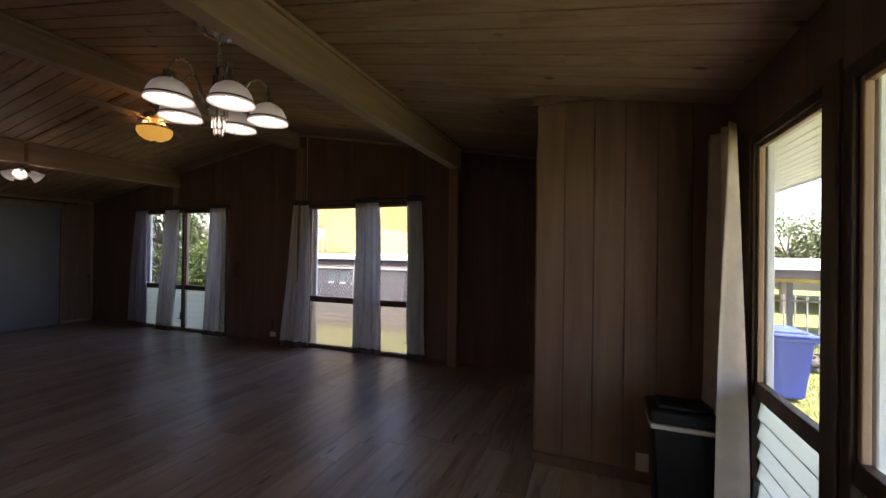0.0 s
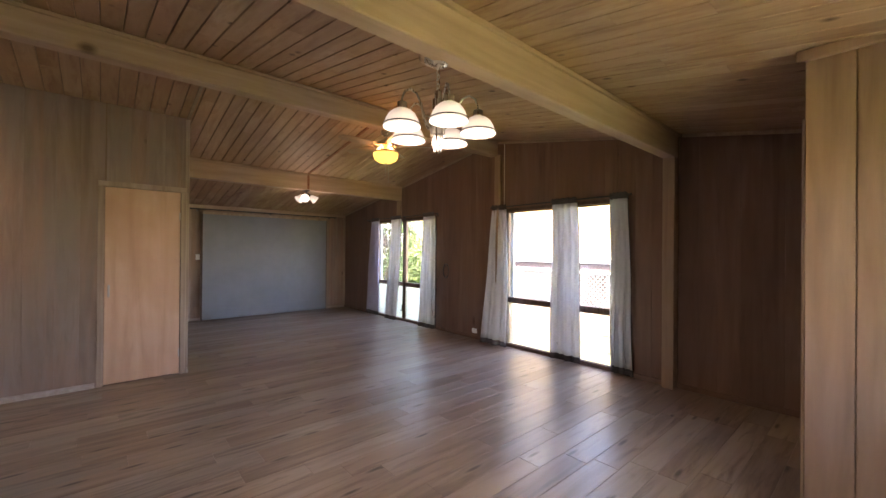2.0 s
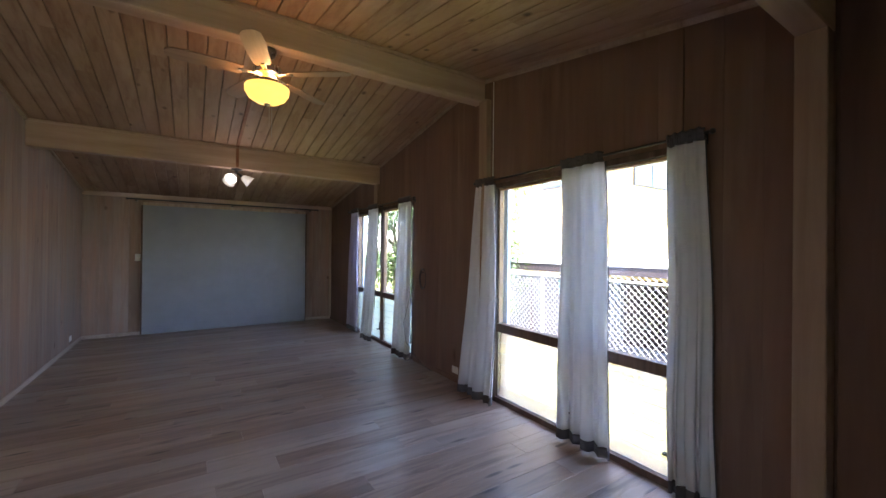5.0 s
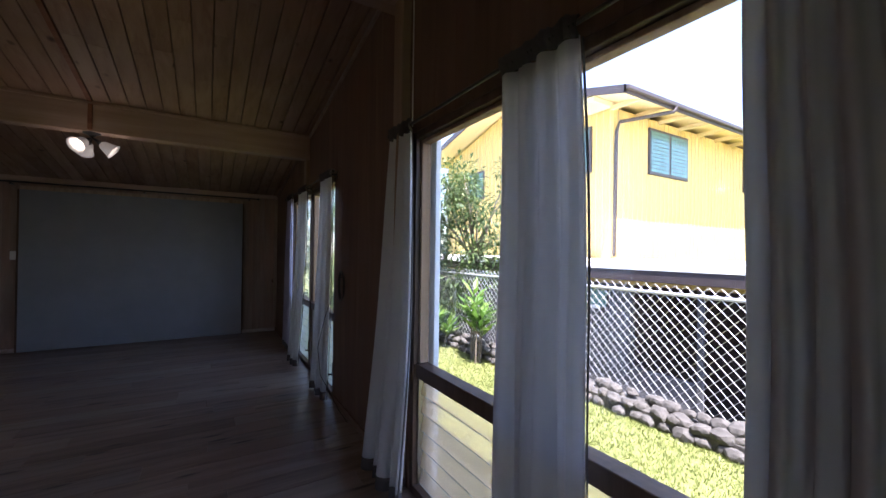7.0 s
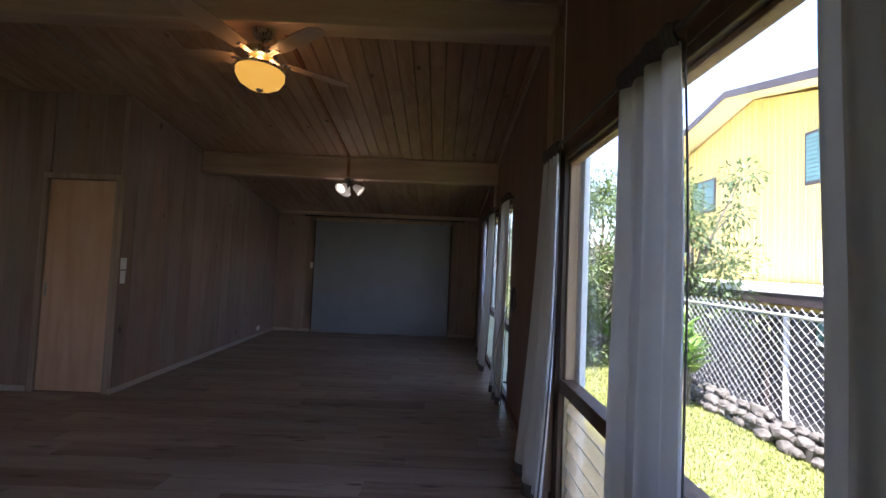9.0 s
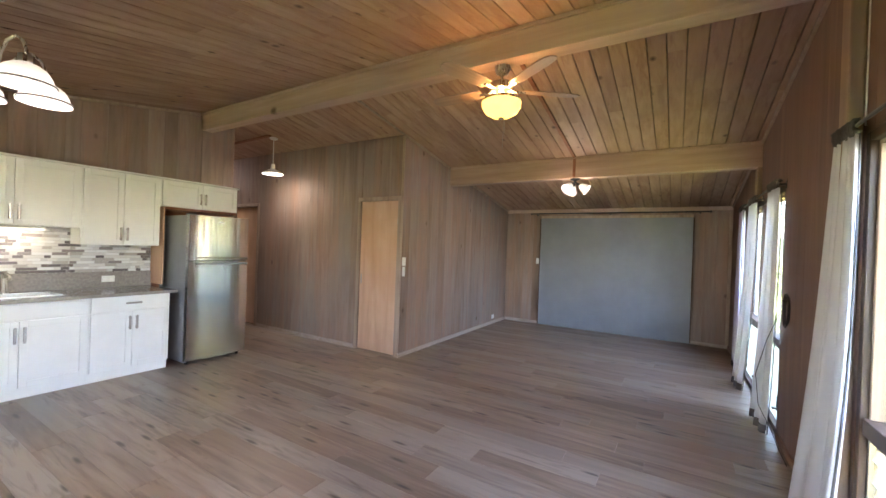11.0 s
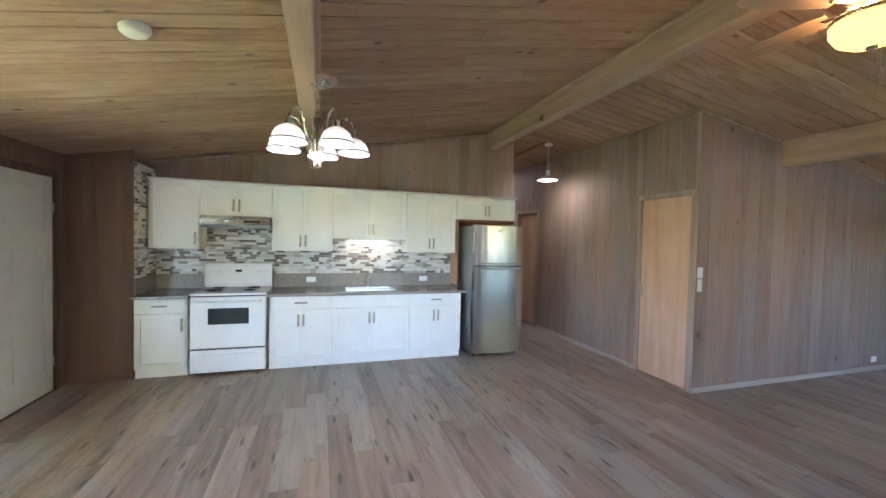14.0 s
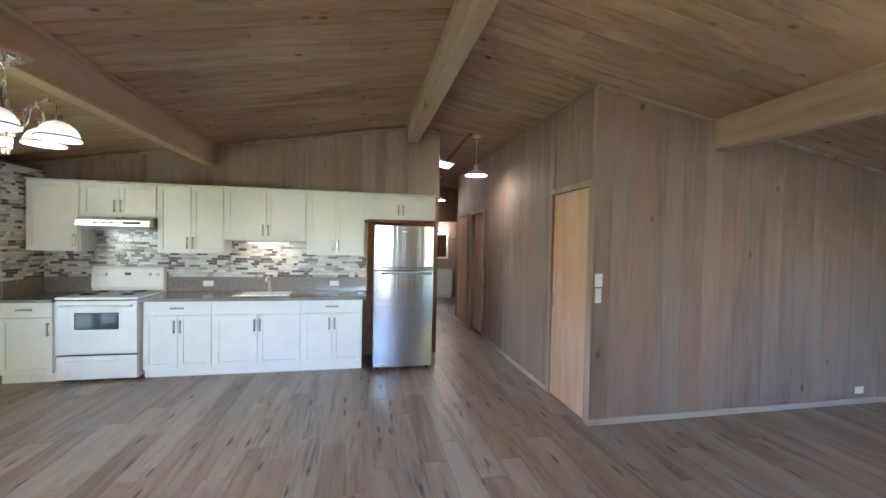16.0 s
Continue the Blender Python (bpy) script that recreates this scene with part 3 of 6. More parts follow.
beam("beam_1", -1.675, -1.555, 2.488, YS, YN - 0.002)
beam("beam_2", -4.26, -4.115, 2.965, YS - 0.0, YN - 0.002)
beam("beam_3", -6.865, -6.73, 2.5, YP, YN - 0.002)
for i, (x0, x1, zt) in enumerate(((-1.675, -1.555, 2.488), (-4.14, -4.015, 2.965), (-6.865, -6.73, 2.5))):
    if i == 0:
        simple("post", (x0, 4.55, 0), (x1, YN + 0.011, zt), M_POST, bev=0.005, kind=STR)
    elif i == 1:
        simple("post", (x0, 4.6, 0), (x1, YN - 0.0005, zt), M_POST, bev=0.005, kind=STR)
    else:
        simple("post", (x0, 4.615, 2.15), (x1, YN - 0.0005, zt), M_POST, bev=0.005, kind=STR)
simple("ridge_post_kitchen", (-4.255, YS + 0.0005, 2.2), (-4.12, YS + 0.012, 2.965), M_WALL, bev=0.004, kind=STR)


def baseboard(lo, hi, top=0.055, mat=None):
    simple("baseboard", (*lo, 0.0), (*hi, top), mat or M_TRIM, bev=0.004, kind=STR)


T = 0.018
for a, b in ((XW + T, WB[0] - 0.05), (WB[1] + 0.05, -4.145), (-4.01, WA[0] - 0.05), (WA[1] + 0.05, -1.68), (-1.55, CX - T)):
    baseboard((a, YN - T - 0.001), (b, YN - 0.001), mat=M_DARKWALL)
baseboard((XW + 0.001, YP + T + .001), (XW + T + .001, YN - T))
baseboard((XW + T, YP + 0.001), (XP + T, YP + T + 0.001))
baseboard((XP + 0.001, D1[1] + 0.065), (XP + T, YP))
baseboard((XP + 0.001, D2[1] + 0.065), (XP + T, D1[0] - 0.065))
baseboard((XP + 0.001, D3[1] + 0.065), (XP + T, D2[0] - 0.065))
baseboard((CX - T, CY - T - 0.001), (XE, CY - 0.001), 0.075, M_DARKWALL)
baseboard((XH - T, YH), (XH - 0.001, YS - 0.14))


def casing(name, along, at, inn, a0, a1, top, mat, w=0.055, t=0.018):
    """Door trim: two uprights and a head."""
    ob = thing(name, (0, 0, 0), "", "", kind=STR)
    def put(p, q, z0, z1):
        if along == "y":
            return box(bmesh.new(), (at + inn * 0.001, p, z0), (at + inn * t, q, z1), 0.004)
        return box(bmesh.new(), (p, at + inn * 0.001, z0), (q, at + inn * t, z1), 0.004)
    part("upright", put(a0 - w, a0 - 0.0005, 0.0, top), mat, ob)
    part("upright", put(a1 + 0.0005, a1 + w, 0.0, top), mat, ob)
    part("head", put(a0 - w, a1 + w, top + 0.0005, top + w), mat, ob)
    return ob


M_CASING = wood("washed door trim", (0.24, 0.17, 0.12), (0.33, 0.245, 0.185), (0.39, 0.3, 0.235), 2, rough=0.6, spread=0.2)
casing("door_trim", "y", XP, 1, D1[0], D1[1], D1[3], M_CASING)
casing("door_trim", "y", XP, 1, D2[0], D2[1], D2[3], M_CASING)
casing("door_trim", "y", XP, 1, D3[0], D3[1], D3[3], M_CASING)
casing("door_trim", "y", CX, -1, CD[0], CD[1], CD[3], M_CASING, 0.09, 0.03)
casing("door_trim", "y", XE, -1, FD[0], FD[1], FD[3], M_FRAME, 0.07, 0.02)

# sill and unseen panel added to stop daylight leaking round the front door
simple("door_sill", (XE - 0.01, FD[0], 0.0005), (XE + 0.12, FD[1], 0.011), M_FRAME, kind=STR)
simple("door_backing", (XE + 0.045, FD[0] - 0.05, -0.05), (XE + 0.06, FD[1] + 0.05, 2.15), M_FRAME, kind=STR)

def top_trim(x0, x1, y, inn):
    """A slim strip under the sloping ceiling, along a wall."""
    bm = bmesh.new()
    for a, b in ([(x0, XR), (XR, x1)] if x0 < XR < x1 else [(x0, x1)]):
        vs = []
        for x in (a, b):
            for d, z in ((0.001, -0.04), (0.02, -0.032), (0.022, -0.006), (0.001, -0.006)):
                vs.append(bm.verts.new((x, y + inn * d, zc(x) + z)))
        for k in range(4):
            bm.faces.new((vs[k], vs[(k + 1) % 4], vs[4 + (k + 1) % 4], vs[4 + k]))
        bm.faces.new(vs[:4])
        bm.faces.new(vs[4:][::-1])
    bmesh.ops.recalc_face_normals(bm, faces=bm.faces[:])
    part("ceiling_trim", bm, M_CASING, kind=STR)


for a, b in ((XW + 0.03, -6.89), (-6.705, -4.33), (-4.145, -1.685), (-1.515, CX - 0.01)):
    top_trim(a, b, YN, -1)
for a, b in ((XW + 0.03, -6.89), (-6.705, XP)):
    top_trim(a, b, YP, 1)
for a, b in ((XH, -4.33), (-4.145, -1.685), (-1.515, XE)):
    top_trim(a, b, YS, 1)
simple("wall_strip", (-0.875, YS + 0.0005, 2.215), (-0.84, YS + 0.025, zc(-0.86) - 0.045), M_WALLBACK, bev=0.003, kind=STR)
simple("bell_wire", (-3.985, YN - 0.006, 2.16), (-3.979, YN - 0.0005, zc(-3.98) - 0.045), M_PLASTIC, kind=STR)
for x in (WA[0], WB[0]):
    simple("outer_window_trim", (x + 0.046, YN + 0.1, 0.0), (x + 0.11, YN + 0.135, 2.1), M_SOFFIT, bev=0.003, kind=STR)


# ---- windows ----
def window(name, along, at, inn, a0, a1, zb, zt, rail, mull, pane_mat=None, depth=0.09):
    """Timber window: fixed pane above a rail, a bank of glass louvres below. at: the frame's room side; inn: the way into the room."""
    ob = thing(name, (0, 0, 0), "", "", kind=STR)
    pane_mat = pane_mat or M_LOUVRE
    d0, d1 = at, at - inn * depth

    def put(p, q, z0, z1, e0=d0, e1=d1, bev=0.003):
        return box(bmesh.new(), (p, e0, z0), (q, e1, z1), bev) if along == "x" else box(bmesh.new(), (e0, p, z0), (e1, q, z1), bev)
    f = part("window_frame", put(a0, a0 + 0.045, zb, zt), M_FRAME, ob)
    part("side", put(a1 - 0.045, a1, zb, zt), M_FRAME, f)
    part("head", put(a0 + 0.0455, a1 - 0.0455, zt - 0.045, zt), M_FRAME, f)
    part("foot", put(a0 + 0.0455, a1 - 0.0455, zb, zb + 0.05), M_FRAME, f)
    bays = []
    edges = [a0 + 0.0455] + [v for m in mull for v in (m - 0.03, m + 0.03)] + [a1 - 0.0455]
    for m in mull:
        part("mullion", put(m - 0.0295, m + 0.0295, zb + 0.0505, zt - 0.0455), M_FRAME, f)
    for p, q in zip(edges[::2], edges[1::2]):
        bays.append((p, q))
        part("rail", put(p + 0.0005, q - 0.0005, rail - 0.04, rail + 0.04, d0 - inn * 0.01, d1 + inn * 0.0), M_FRAME, f)
        s = part("stop", put(p + 0.0005, p + 0.022, rail + 0.0405, zt - 0.046, d0 - inn * depth * 0.33, d1 + inn * 0.008), M_JAMB, f)
        part("stop", put(q - 0.022, q - 0.0005, rail + 0.0405, zt - 0.046, d0 - inn * depth * 0.33, d1 + inn * 0.008), M_JAMB, f)
        part("stop", put(p + 0.0225, q - 0.0225, zt - 0.068, zt - 0.0465, d0 - inn * depth * 0.33, d1 + inn * 0.008), M_JAMB, f)
        g0 = at - inn * depth * 0.64
        g = part("pane", put(p + 0.02, q - 0.02, rail + 0.038, zt - 0.06, g0, g0 - inn * 0.005, 0), M_GLASS, ob)
        g.visible_shadow = False
        n = max(1, round((rail - 0.04 - zb - 0.05) / 0.1))
        h = (rail - 0.04 - zb - 0.05) / n
        for i in range(n):
            z = zb + 0.05 + h * (i + 0.5)
            t = bmesh.new()
            bmesh.ops.create_cube(t, size=1.0, matrix=Matrix.Diagonal((q - p - 0.03, 0.006, h - 0.001, 1)) if along == "x" else Matrix.Diagonal((0.005, q - p - 0.03, h - 0.001, 1)))
            e_ = bmesh.new()
            bmesh.ops.create_cube(e_, size=1.0, matrix=(Matrix.Translation((0, 0, -h / 2)) @ Matrix.Diagonal((q - p - 0.03, 0.008, 0.003, 1))) if along == "x" else (Matrix.Translation((0, 0, -h / 2)) @ Matrix.Diagonal((0.008, q - p - 0.03, 0.003, 1))))
            e_.transform((Matrix.Rotation(radians(13 * inn), 4, "X") if along == "x" else Matrix.Rotation(radians(-13 * inn), 4, "Y")))
            t.transform((Matrix.Rotation(radians(13 * inn), 4, "X") if along == "x" else Matrix.Rotation(radians(-13 * inn), 4, "Y")))
            c = ((p + q) / 2, g0, z) if along == "x" else (g0, (p + q) / 2, z)
            t.transform(Matrix.Translation(c))
            s = part("louvre", t, pane_mat, ob)
            s.visible_shadow = False
            e_.transform(Matrix.Translation(c))
            part("polished_edge", e_, M_LEDGE, s)
        part("louvre_channel", put(p + 0.0005, p + 0.014, zb + 0.0505, rail - 0.041, d0 - inn * 0.03, d1 + inn * 0.012), M_NICKEL, ob)
        part("louvre_channel", put(q - 0.014, q - 0.0005, zb + 0.0505, rail - 0.041, d0 - inn * 0.03, d1 + inn * 0.012), M_NICKEL, ob)
        bm = put(q - 0.03, q - 0.015, zb + 0.2, zb + 0.33, d0 + inn * 0.0, d0 - inn * 0.025, 0.003)
        box(bm, *(((q - 0.05, d0 + inn * 0.03, zb + 0.21), (q - 0.018, d0, zb + 0.225)) if along == "x" else ((d0 + inn * 0.03, q - 0.05, zb + 0.21), (d0, q - 0.018, zb + 0.225))), 0.002)
        part("louvre_lever", bm, M_BLACK, ob)
    return ob


window("window_1", "x", YN + 0.002, -1, WA[0], WA[1], WA[2], WA[3], 0.72, [-2.97], M_LOUVREA)
window("window_2", "x", YN + 0.002, -1, WB[0], WB[1], WB[2], WB[3], 0.76, [-6.66])
window("window_3", "y", XE + 0.002, -1, FW1[0], FW1[1], 0.0, FW1[3], 0.78, [], depth=0.05)
window("window_4", "y", XE + 0.002, -1, FW2[0], FW2[1], 0.0, FW2[3], 0.78, [], depth=0.05)


# ---- curtains ----
def curtain(label, y, xt0, xt1, xb0, xb1, zt, zb, folds, seed, amp=0.024, mat=None, along="x", inn=-1, hem=True, header=True, group="window curtains", bulge=0.0, tilt=0.0, lean=0.0):
    """A gathered curtain: top from xt0 to xt1, foot from xb0 to xb1, hanging at y."""
    rnd = random.Random(seed)
    mat = mat or M_CURTAIN
    ph = [rnd.uniform(0, 6.28) for _ in range(6)]
    cx = (xt0 + xt1) / 2
    ob = thing("curtain", (cx, y, 0) if along == "x" else (y, cx, 0), label, "curtain", group)
    nu = folds * 10

    def pt(u, v, off=0.0):
        e = v ** 0.7
        a = (xt0 * (1 - e) + xb0 * e) * (1 - u) + (xt1 * (1 - e) + xb1 * e) * u
        w = u * folds * 2 * math.pi
        k = amp * (0.55 + 0.6 * v)
        wander = 0.5 * math.sin(ph[5] + 2.4 * v)
        d = k * (math.sin(w + ph[0] + wander) + 0.45 * math.sin(w * 0.53 + ph[1] + 1.7 * v) + 0.25 * math.sin(2 * w + ph[2] + 2 * v))
        a += 0.012 * math.sin(w * 1.5 + ph[3] + 3 * v) * v + 0.006 * math.sin(9 * v + ph[4])
        d += bulge * math.sin(math.pi * min(1, v * 1.2)) * u + lean * v * v + off
        z = zt + (zb - zt) * v + tilt * u * v
        n = inn * d
        return (a - cx, n, z) if along == "x" else (n, a - cx, z)

    def sheet(v0, v1, nv, off=0.0, th=0.003):
        bm = bmesh.new()
        rows = [[bm.verts.new(pt(i / nu, v0 + (v1 - v0) * j / nv, off)) for i in range(nu + 1)] for j in range(nv + 1)]
        for r, s in zip(rows, rows[1:]):
            for i in range(nu):
                bm.faces.new((r[i], r[i + 1], s[i + 1], s[i]))
        bmesh.ops.recalc_face_normals(bm, faces=bm.faces[:])
        return bm

    def solid(o, th):
        m = o.modifiers.new("thick", "SOLIDIFY")
        m.thickness, m.offset = th, 0
        return o
    h = abs(zt - zb)
    vh, vt = (0.075 / h if hem else 0.0), (0.045 / h if header else 0.0)
    solid(part("cloth_panel", sheet(vt, 1 - vh, 26), mat, ob, smooth=True), 0.003)
    if hem:
        solid(part("hem_band", sheet(1 - vh, 1, 3), M_HEM, ob, smooth=True), 0.004)
    if header:
        bm = bmesh.new()
        nn = folds * 22
        rows = []
        for j in range(6):
            row = []
            for i in range(nn + 1):
                u = i / nn
                x, d, z = pt(u, 0)[0], 0, 0
                p = list(pt(u, vt * j / 5))
                ruff = 0.012 * math.sin(u * folds * 9 * math.pi + j * 0.6) * (1 if j in (0, 1, 4, 5) else 0.6) + 0.012 * (1 if j in (1, 2, 3) else 0)
                idx = 1 if along == "x" else 0
                p[idx] = p[idx] * 0.5 + inn * ruff
                p[2] += 0.03 * (1 - j / 5) + 0.006 * math.sin(u * folds * 7 + seed)
                row.append(bm.verts.new(p))
            rows.append(row)
        for r, s in zip(rows, rows[1:]):
            for i in range(nn):
                bm.faces.new((r[i], r[i + 1], s[i + 1], s[i]))
        solid(part("header_ruffle", bm, M_HEM, ob, smooth=True), 0.003)
    # dark lining edge
    bm = bmesh.new()
    rows = [[bm.verts.new(pt(u, vt + (1 - vt) * j / 26, -0.012 - 0.004 * k)) for k, u in enumerate((0.985, 1.0))] for j in range(27)]
    for r, s in zip(rows, rows[1:]):
        bm.faces.new((r[0], r[1], s[1], s[0]))
    solid(part("lining_edge", bm, M_HEM, ob, smooth=True), 0.006)
    return ob


def rod(name, label, a, b, r=0.009, finials=True):
    mid = [(p + q) / 2 for p, q in zip(a, b)]
    ob = thing(name, mid, label, "curtain rod")
    A, B = Vector(a) - Vector(mid), Vector(b) - Vector(mid)
    part("rod", cyl(bmesh.new(), A, B, r), M_BLACK, ob, smooth=False)
    d = (B - A).normalized()
    for e, s in ((A, -1), (B, 1)):
        bm = bmesh.new()
        bmesh.ops.create_uvsphere(bm, u_segments=14, v_segments=8, radius=r * 1.8, matrix=Matrix.Translation(e + d * s * r * 1.5))
        part("finial", bm, M_BLACK, ob, smooth=True)
    return ob


ya = YN - 0.055
CUR = "pale gathered curtain with grey hem, "
rod("curtain_rod", "thin dark metal curtain rod above the large window", (-4.19, ya, 2.145), (-2.05, ya, 2.145))
rod("curtain_rod", "thin dark metal curtain rod above the far window", (-8.02, ya, 2.15), (-5.52, ya, 2.15))
for x in (-4.16, -3.05, -2.09, -7.98, -6.6, -5.56):
    bm = box(bmesh.new(), (-0.008, 0, -0.02), (0.008, 0.055, 0.0), 0.002)
    box(bm, (-0.012, 0.049, -0.05), (0.012, 0.055, 0.03), 0.002)
    b_ = part("rod_bracket", bm, M_BLACK)
    b_.location = (x, ya - 0.003, 2.137)
    tagged(b_, "small dark metal bracket holding a curtain rod on the wall", "rod bracket", "rod brackets")
curtain(CUR + "hanging at the window's end", ya, -4.17, -3.9, -4.31, -3.81, 2.15, 0.02, 4, 1, lean=0.08)
curtain(CUR + "covering the window mullion", ya, -3.09, -2.72, -3.1, -2.66, 2.15, 0.02, 4, 2)
curtain(CUR + "hanging beside the wall post", ya, -2.272, -2.07, -2.262, -2.0, 2.15, 0.02, 4, 3)
curtain("lilac-grey gathered curtain with grey hem at the far corner window", ya, -7.8, -7.5, -8.0, -7.5, 2.155, 0.02, 4, 4, mat=M_CURTAINV)
curtain(CUR + "over the far window's mullion", ya, -7.05, -6.68, -7.16, -6.78, 2.155, 0.02, 4, 5, lean=0.07)
curtain(CUR + "beside the hanging cable coil", ya, -5.95, -5.62, -6.02, -5.55, 2.155, 0.02, 4, 6, lean=0.05)
curtain("cream woven gathered curtain beside the black bin and front window", XE - 0.1, 2.29, 2.69, 2.28, 2.715, 2.12, 0.03, 3, 7, 0.06, M_CURTAINB, "y", -1, False, False)


# ---- doors ----
def slab_door(name, label, a0, a1, at, top, hinge_hi=True, pull=True, deep=0.03):
    ob = thing(name, (at, (a0 + a1) / 2, 0), label, "door")
    w = (a1 - a0) / 2 - 0.003
    part("slab", box(bmesh.new(), (-deep - 0.035, -w, 0.012), (-deep, w, top - 0.004), 0.002), M_DOOR, ob)
    s = 1 if hinge_hi else -1
    for z in (0.25, top - 0.28):
        part("hinge", cyl(bmesh.new(), (-deep + 0.006, s * (w - 0.004), z - 0.045), (-deep + 0.006, s * (w - 0.004), z + 0.045), 0.006, n=8), M_NICKEL, ob)
    if pull:
        bm = box(bmesh.new(), (-deep, -s * (w - 0.035) - 0.009, 0.94), (-deep + 0.012, -s * (w - 0.035) + 0.009, 1.07), 0.003)
        part("pull", bm, M_CHROME, ob)
    return ob


slab_door("closet_door", "pale plywood slab door, closed, in the washed board partition", D1[0], D1[1], XP, D1[3], deep=0.005)
slab_door("hall_door", "pinkish plywood slab door, closed, off the hall", D2[0], D2[1], XP, D2[3], deep=0.06, pull=False)
d_ = slab_door("hall_door", "pinkish plywood slab door standing slightly ajar into the hall", D3[0], D3[1], XP, D3[3], deep=0.0, pull=False)
d_ = thing("side_closet_door", (CX, CD[0] + 0.03, 0), "tan wooden slab door, closed, in the side of the closet box", "door")
part("slab", box(bmesh.new(), (0.02, 0, 0.01), (0.055, CD[1] - CD[0] - 0.06, 2.12), 0.002), M_PILLAR, d_)

# front door, white craftsman
fd = thing("front_door", (XE, (FD[0] + FD[1]) / 2, 0), "white painted front door with recessed panels, closed", "door")
w = (FD[1] - FD[0]) / 2 - 0.003
bm = box(bmesh.new(), (0.012, -w, 0.012), (0.04, w, 2.095), 0.0)
for lo, hi in (((-w, 0.012), (-w + 0.11, 2.095)), ((w - 0.11, 0.012), (w, 2.095)), ((-w + 0.11, 1.98), (w - 0.11, 2.095)), ((-w + 0.11, 1.42), (w - 0.11, 1.54)), ((-w + 0.11, 0.012), (w - 0.11, 0.24)), ((-0.05, 0.24), (0.05, 1.42))):
    box(bm, (0.0, lo[0], lo[1]), (0.012, hi[0], hi[1]), 0.003)
part("slab", bm, M_WHITEDOOR, fd)
for z in (0.3, 1.05, 1.8):
    part("hinge", cyl(bmesh.new(), (-0.006, -w - 0.001, z - 0.05), (-0.006, -w - 0.001, z + 0.05), 0.007, n=8), M_NICKEL, fd)
part("door_knob", lathe(bmesh.new(), [(0.001, -0.06), (0.022, -0.055), (0.027, -0.035), (0.012, -0.02), (0.012, 0.0)], 16, (0, 0, 0)), M_NICKEL, fd, smooth=True).matrix_local = pose(0, w - 0.07, 0.95, 0, 90, 0)

# ---- far wall: sliding panel and rail ----
pn = thing("sliding_panel", (XW + 0.075, 2.8, 0.0), "large blue-grey painted sliding panel covering the far wall", "panel")
part("panel", box(bmesh.new(), (-0.02, -1.31, 0.012), (0.02, 1.31, 2.165), 0.003), M_GREYDOOR, pn)
part("edge_strip", box(bmesh.new(), (-0.018, -1.332, 0.012), (0.018, -1.3105, 2.165), 0.002), M_FRAME, pn, "dark brown edge strip")
part("edge_strip", box(bmesh.new(), (-0.018, 1.3105, 0.012), (0.018, 1.325, 2.165), 0.002), M_FRAME, pn)
part("top_batten", box(bmesh.new(), (-0.016, -1.31, 2.1655), (0.016, 1.31, 2.215), 0.003), M_CASING, pn)
rod("panel_rail", "long thin black rail above the blue-grey panel", (XW + 0.09, 1.3, 2.26), (XW + 0.09, 4.33, 2.26), 0.011)
for y in (1.4, 2.8, 4.2):
    b_ = part("rail_bracket", box(bmesh.new(), (0, -0.012, -0.02), (0.09, 0.012, 0.0), 0.002), M_BLACK)
    b_.location = (XW + 0.001, y, 2.247)
    tagged(b_, "small black bracket under the long panel rail", "rail bracket", "rail brackets")
simple("wall_header_board", (XW + 0.001, YP + 0.001, 2.285), (XW + 0.03, YN - 0.001, 2.352), M_BEAM, bev=0.004, kind=STR)
simple("corner_trim", (XW + 0.001, YN - 0.05, 0.057), (XW + 0.03, YN - 0.001, 2.28), M_CASING, bev=0.004, kind=STR)
simple("corner_trim", (XP + 0.0005, YP - 0.03, 0.057), (XP + 0.012, YP + 0.012, zc(XP) - 0.02), M_CASING, bev=0.004, kind=STR)
# crown above the closet box
cr = simple("crown_trim", (CX - 0.035, CY - 0.035, 2.47), (XE, CY - 0.0005, 2.53), M_PILLAR, bev=0.006, kind=STR)


# ---- kitchen ----
def handle(parent, at, vertical=True, ln=0.13):
    bm = bmesh.new()
    x, y, z = at
    if vertical:
        box(bm, (x - 0.006, y, z - ln / 2), (x + 0.006, y + 0.03, z - ln / 2 + 0.012), 0.002)
        box(bm, (x - 0.006, y, z + ln / 2 - 0.012), (x + 0.006, y + 0.03, z + ln / 2), 0.002)
        box(bm, (x - 0.011, y + 0.024, z - ln / 2 - 0.012), (x + 0.011, y + 0.036, z + ln / 2 + 0.012), 0.004)
    else:
        box(bm, (x - ln / 2, y, z - 0.006), (x - ln / 2 + 0.012, y + 0.03, z + 0.006), 0.002)
        box(bm, (x + ln / 2 - 0.012, y, z - 0.006), (x + ln / 2, y + 0.03, z + 0.006), 0.002)
        box(bm, (x - ln / 2 - 0.012, y + 0.024, z - 0.01), (x + ln / 2 + 0.012, y + 0.036, z + 0.01), 0.004)
    part("handle", bm, M_CHROME, parent, "satin metal bar handle")


def shaker(parent, name, x0, x1, y, z0, z1, stile=0.055):
    bm = bmesh.new()
    box(bm, (x0 + stile, y, z0 + stile), (x1 - stile, y + 0.009, z1 - stile))
    box(bm, (x0, y, z0), (x0 + stile, y + 0.02, z1), 0.0015)
    box(bm, (x1 - stile, y, z0), (x1, y + 0.02, z1), 0.0015)
    box(bm, (x0 + stile, y, z0), (x1 - stile, y + 0.02, z0 + stile), 0.0015)
    box(bm, (x0 + stile, y, z1 - stile), (x1 - stile, y + 0.02, z1), 0.0015)
    return part(name, bm, M_WHITE, parent)


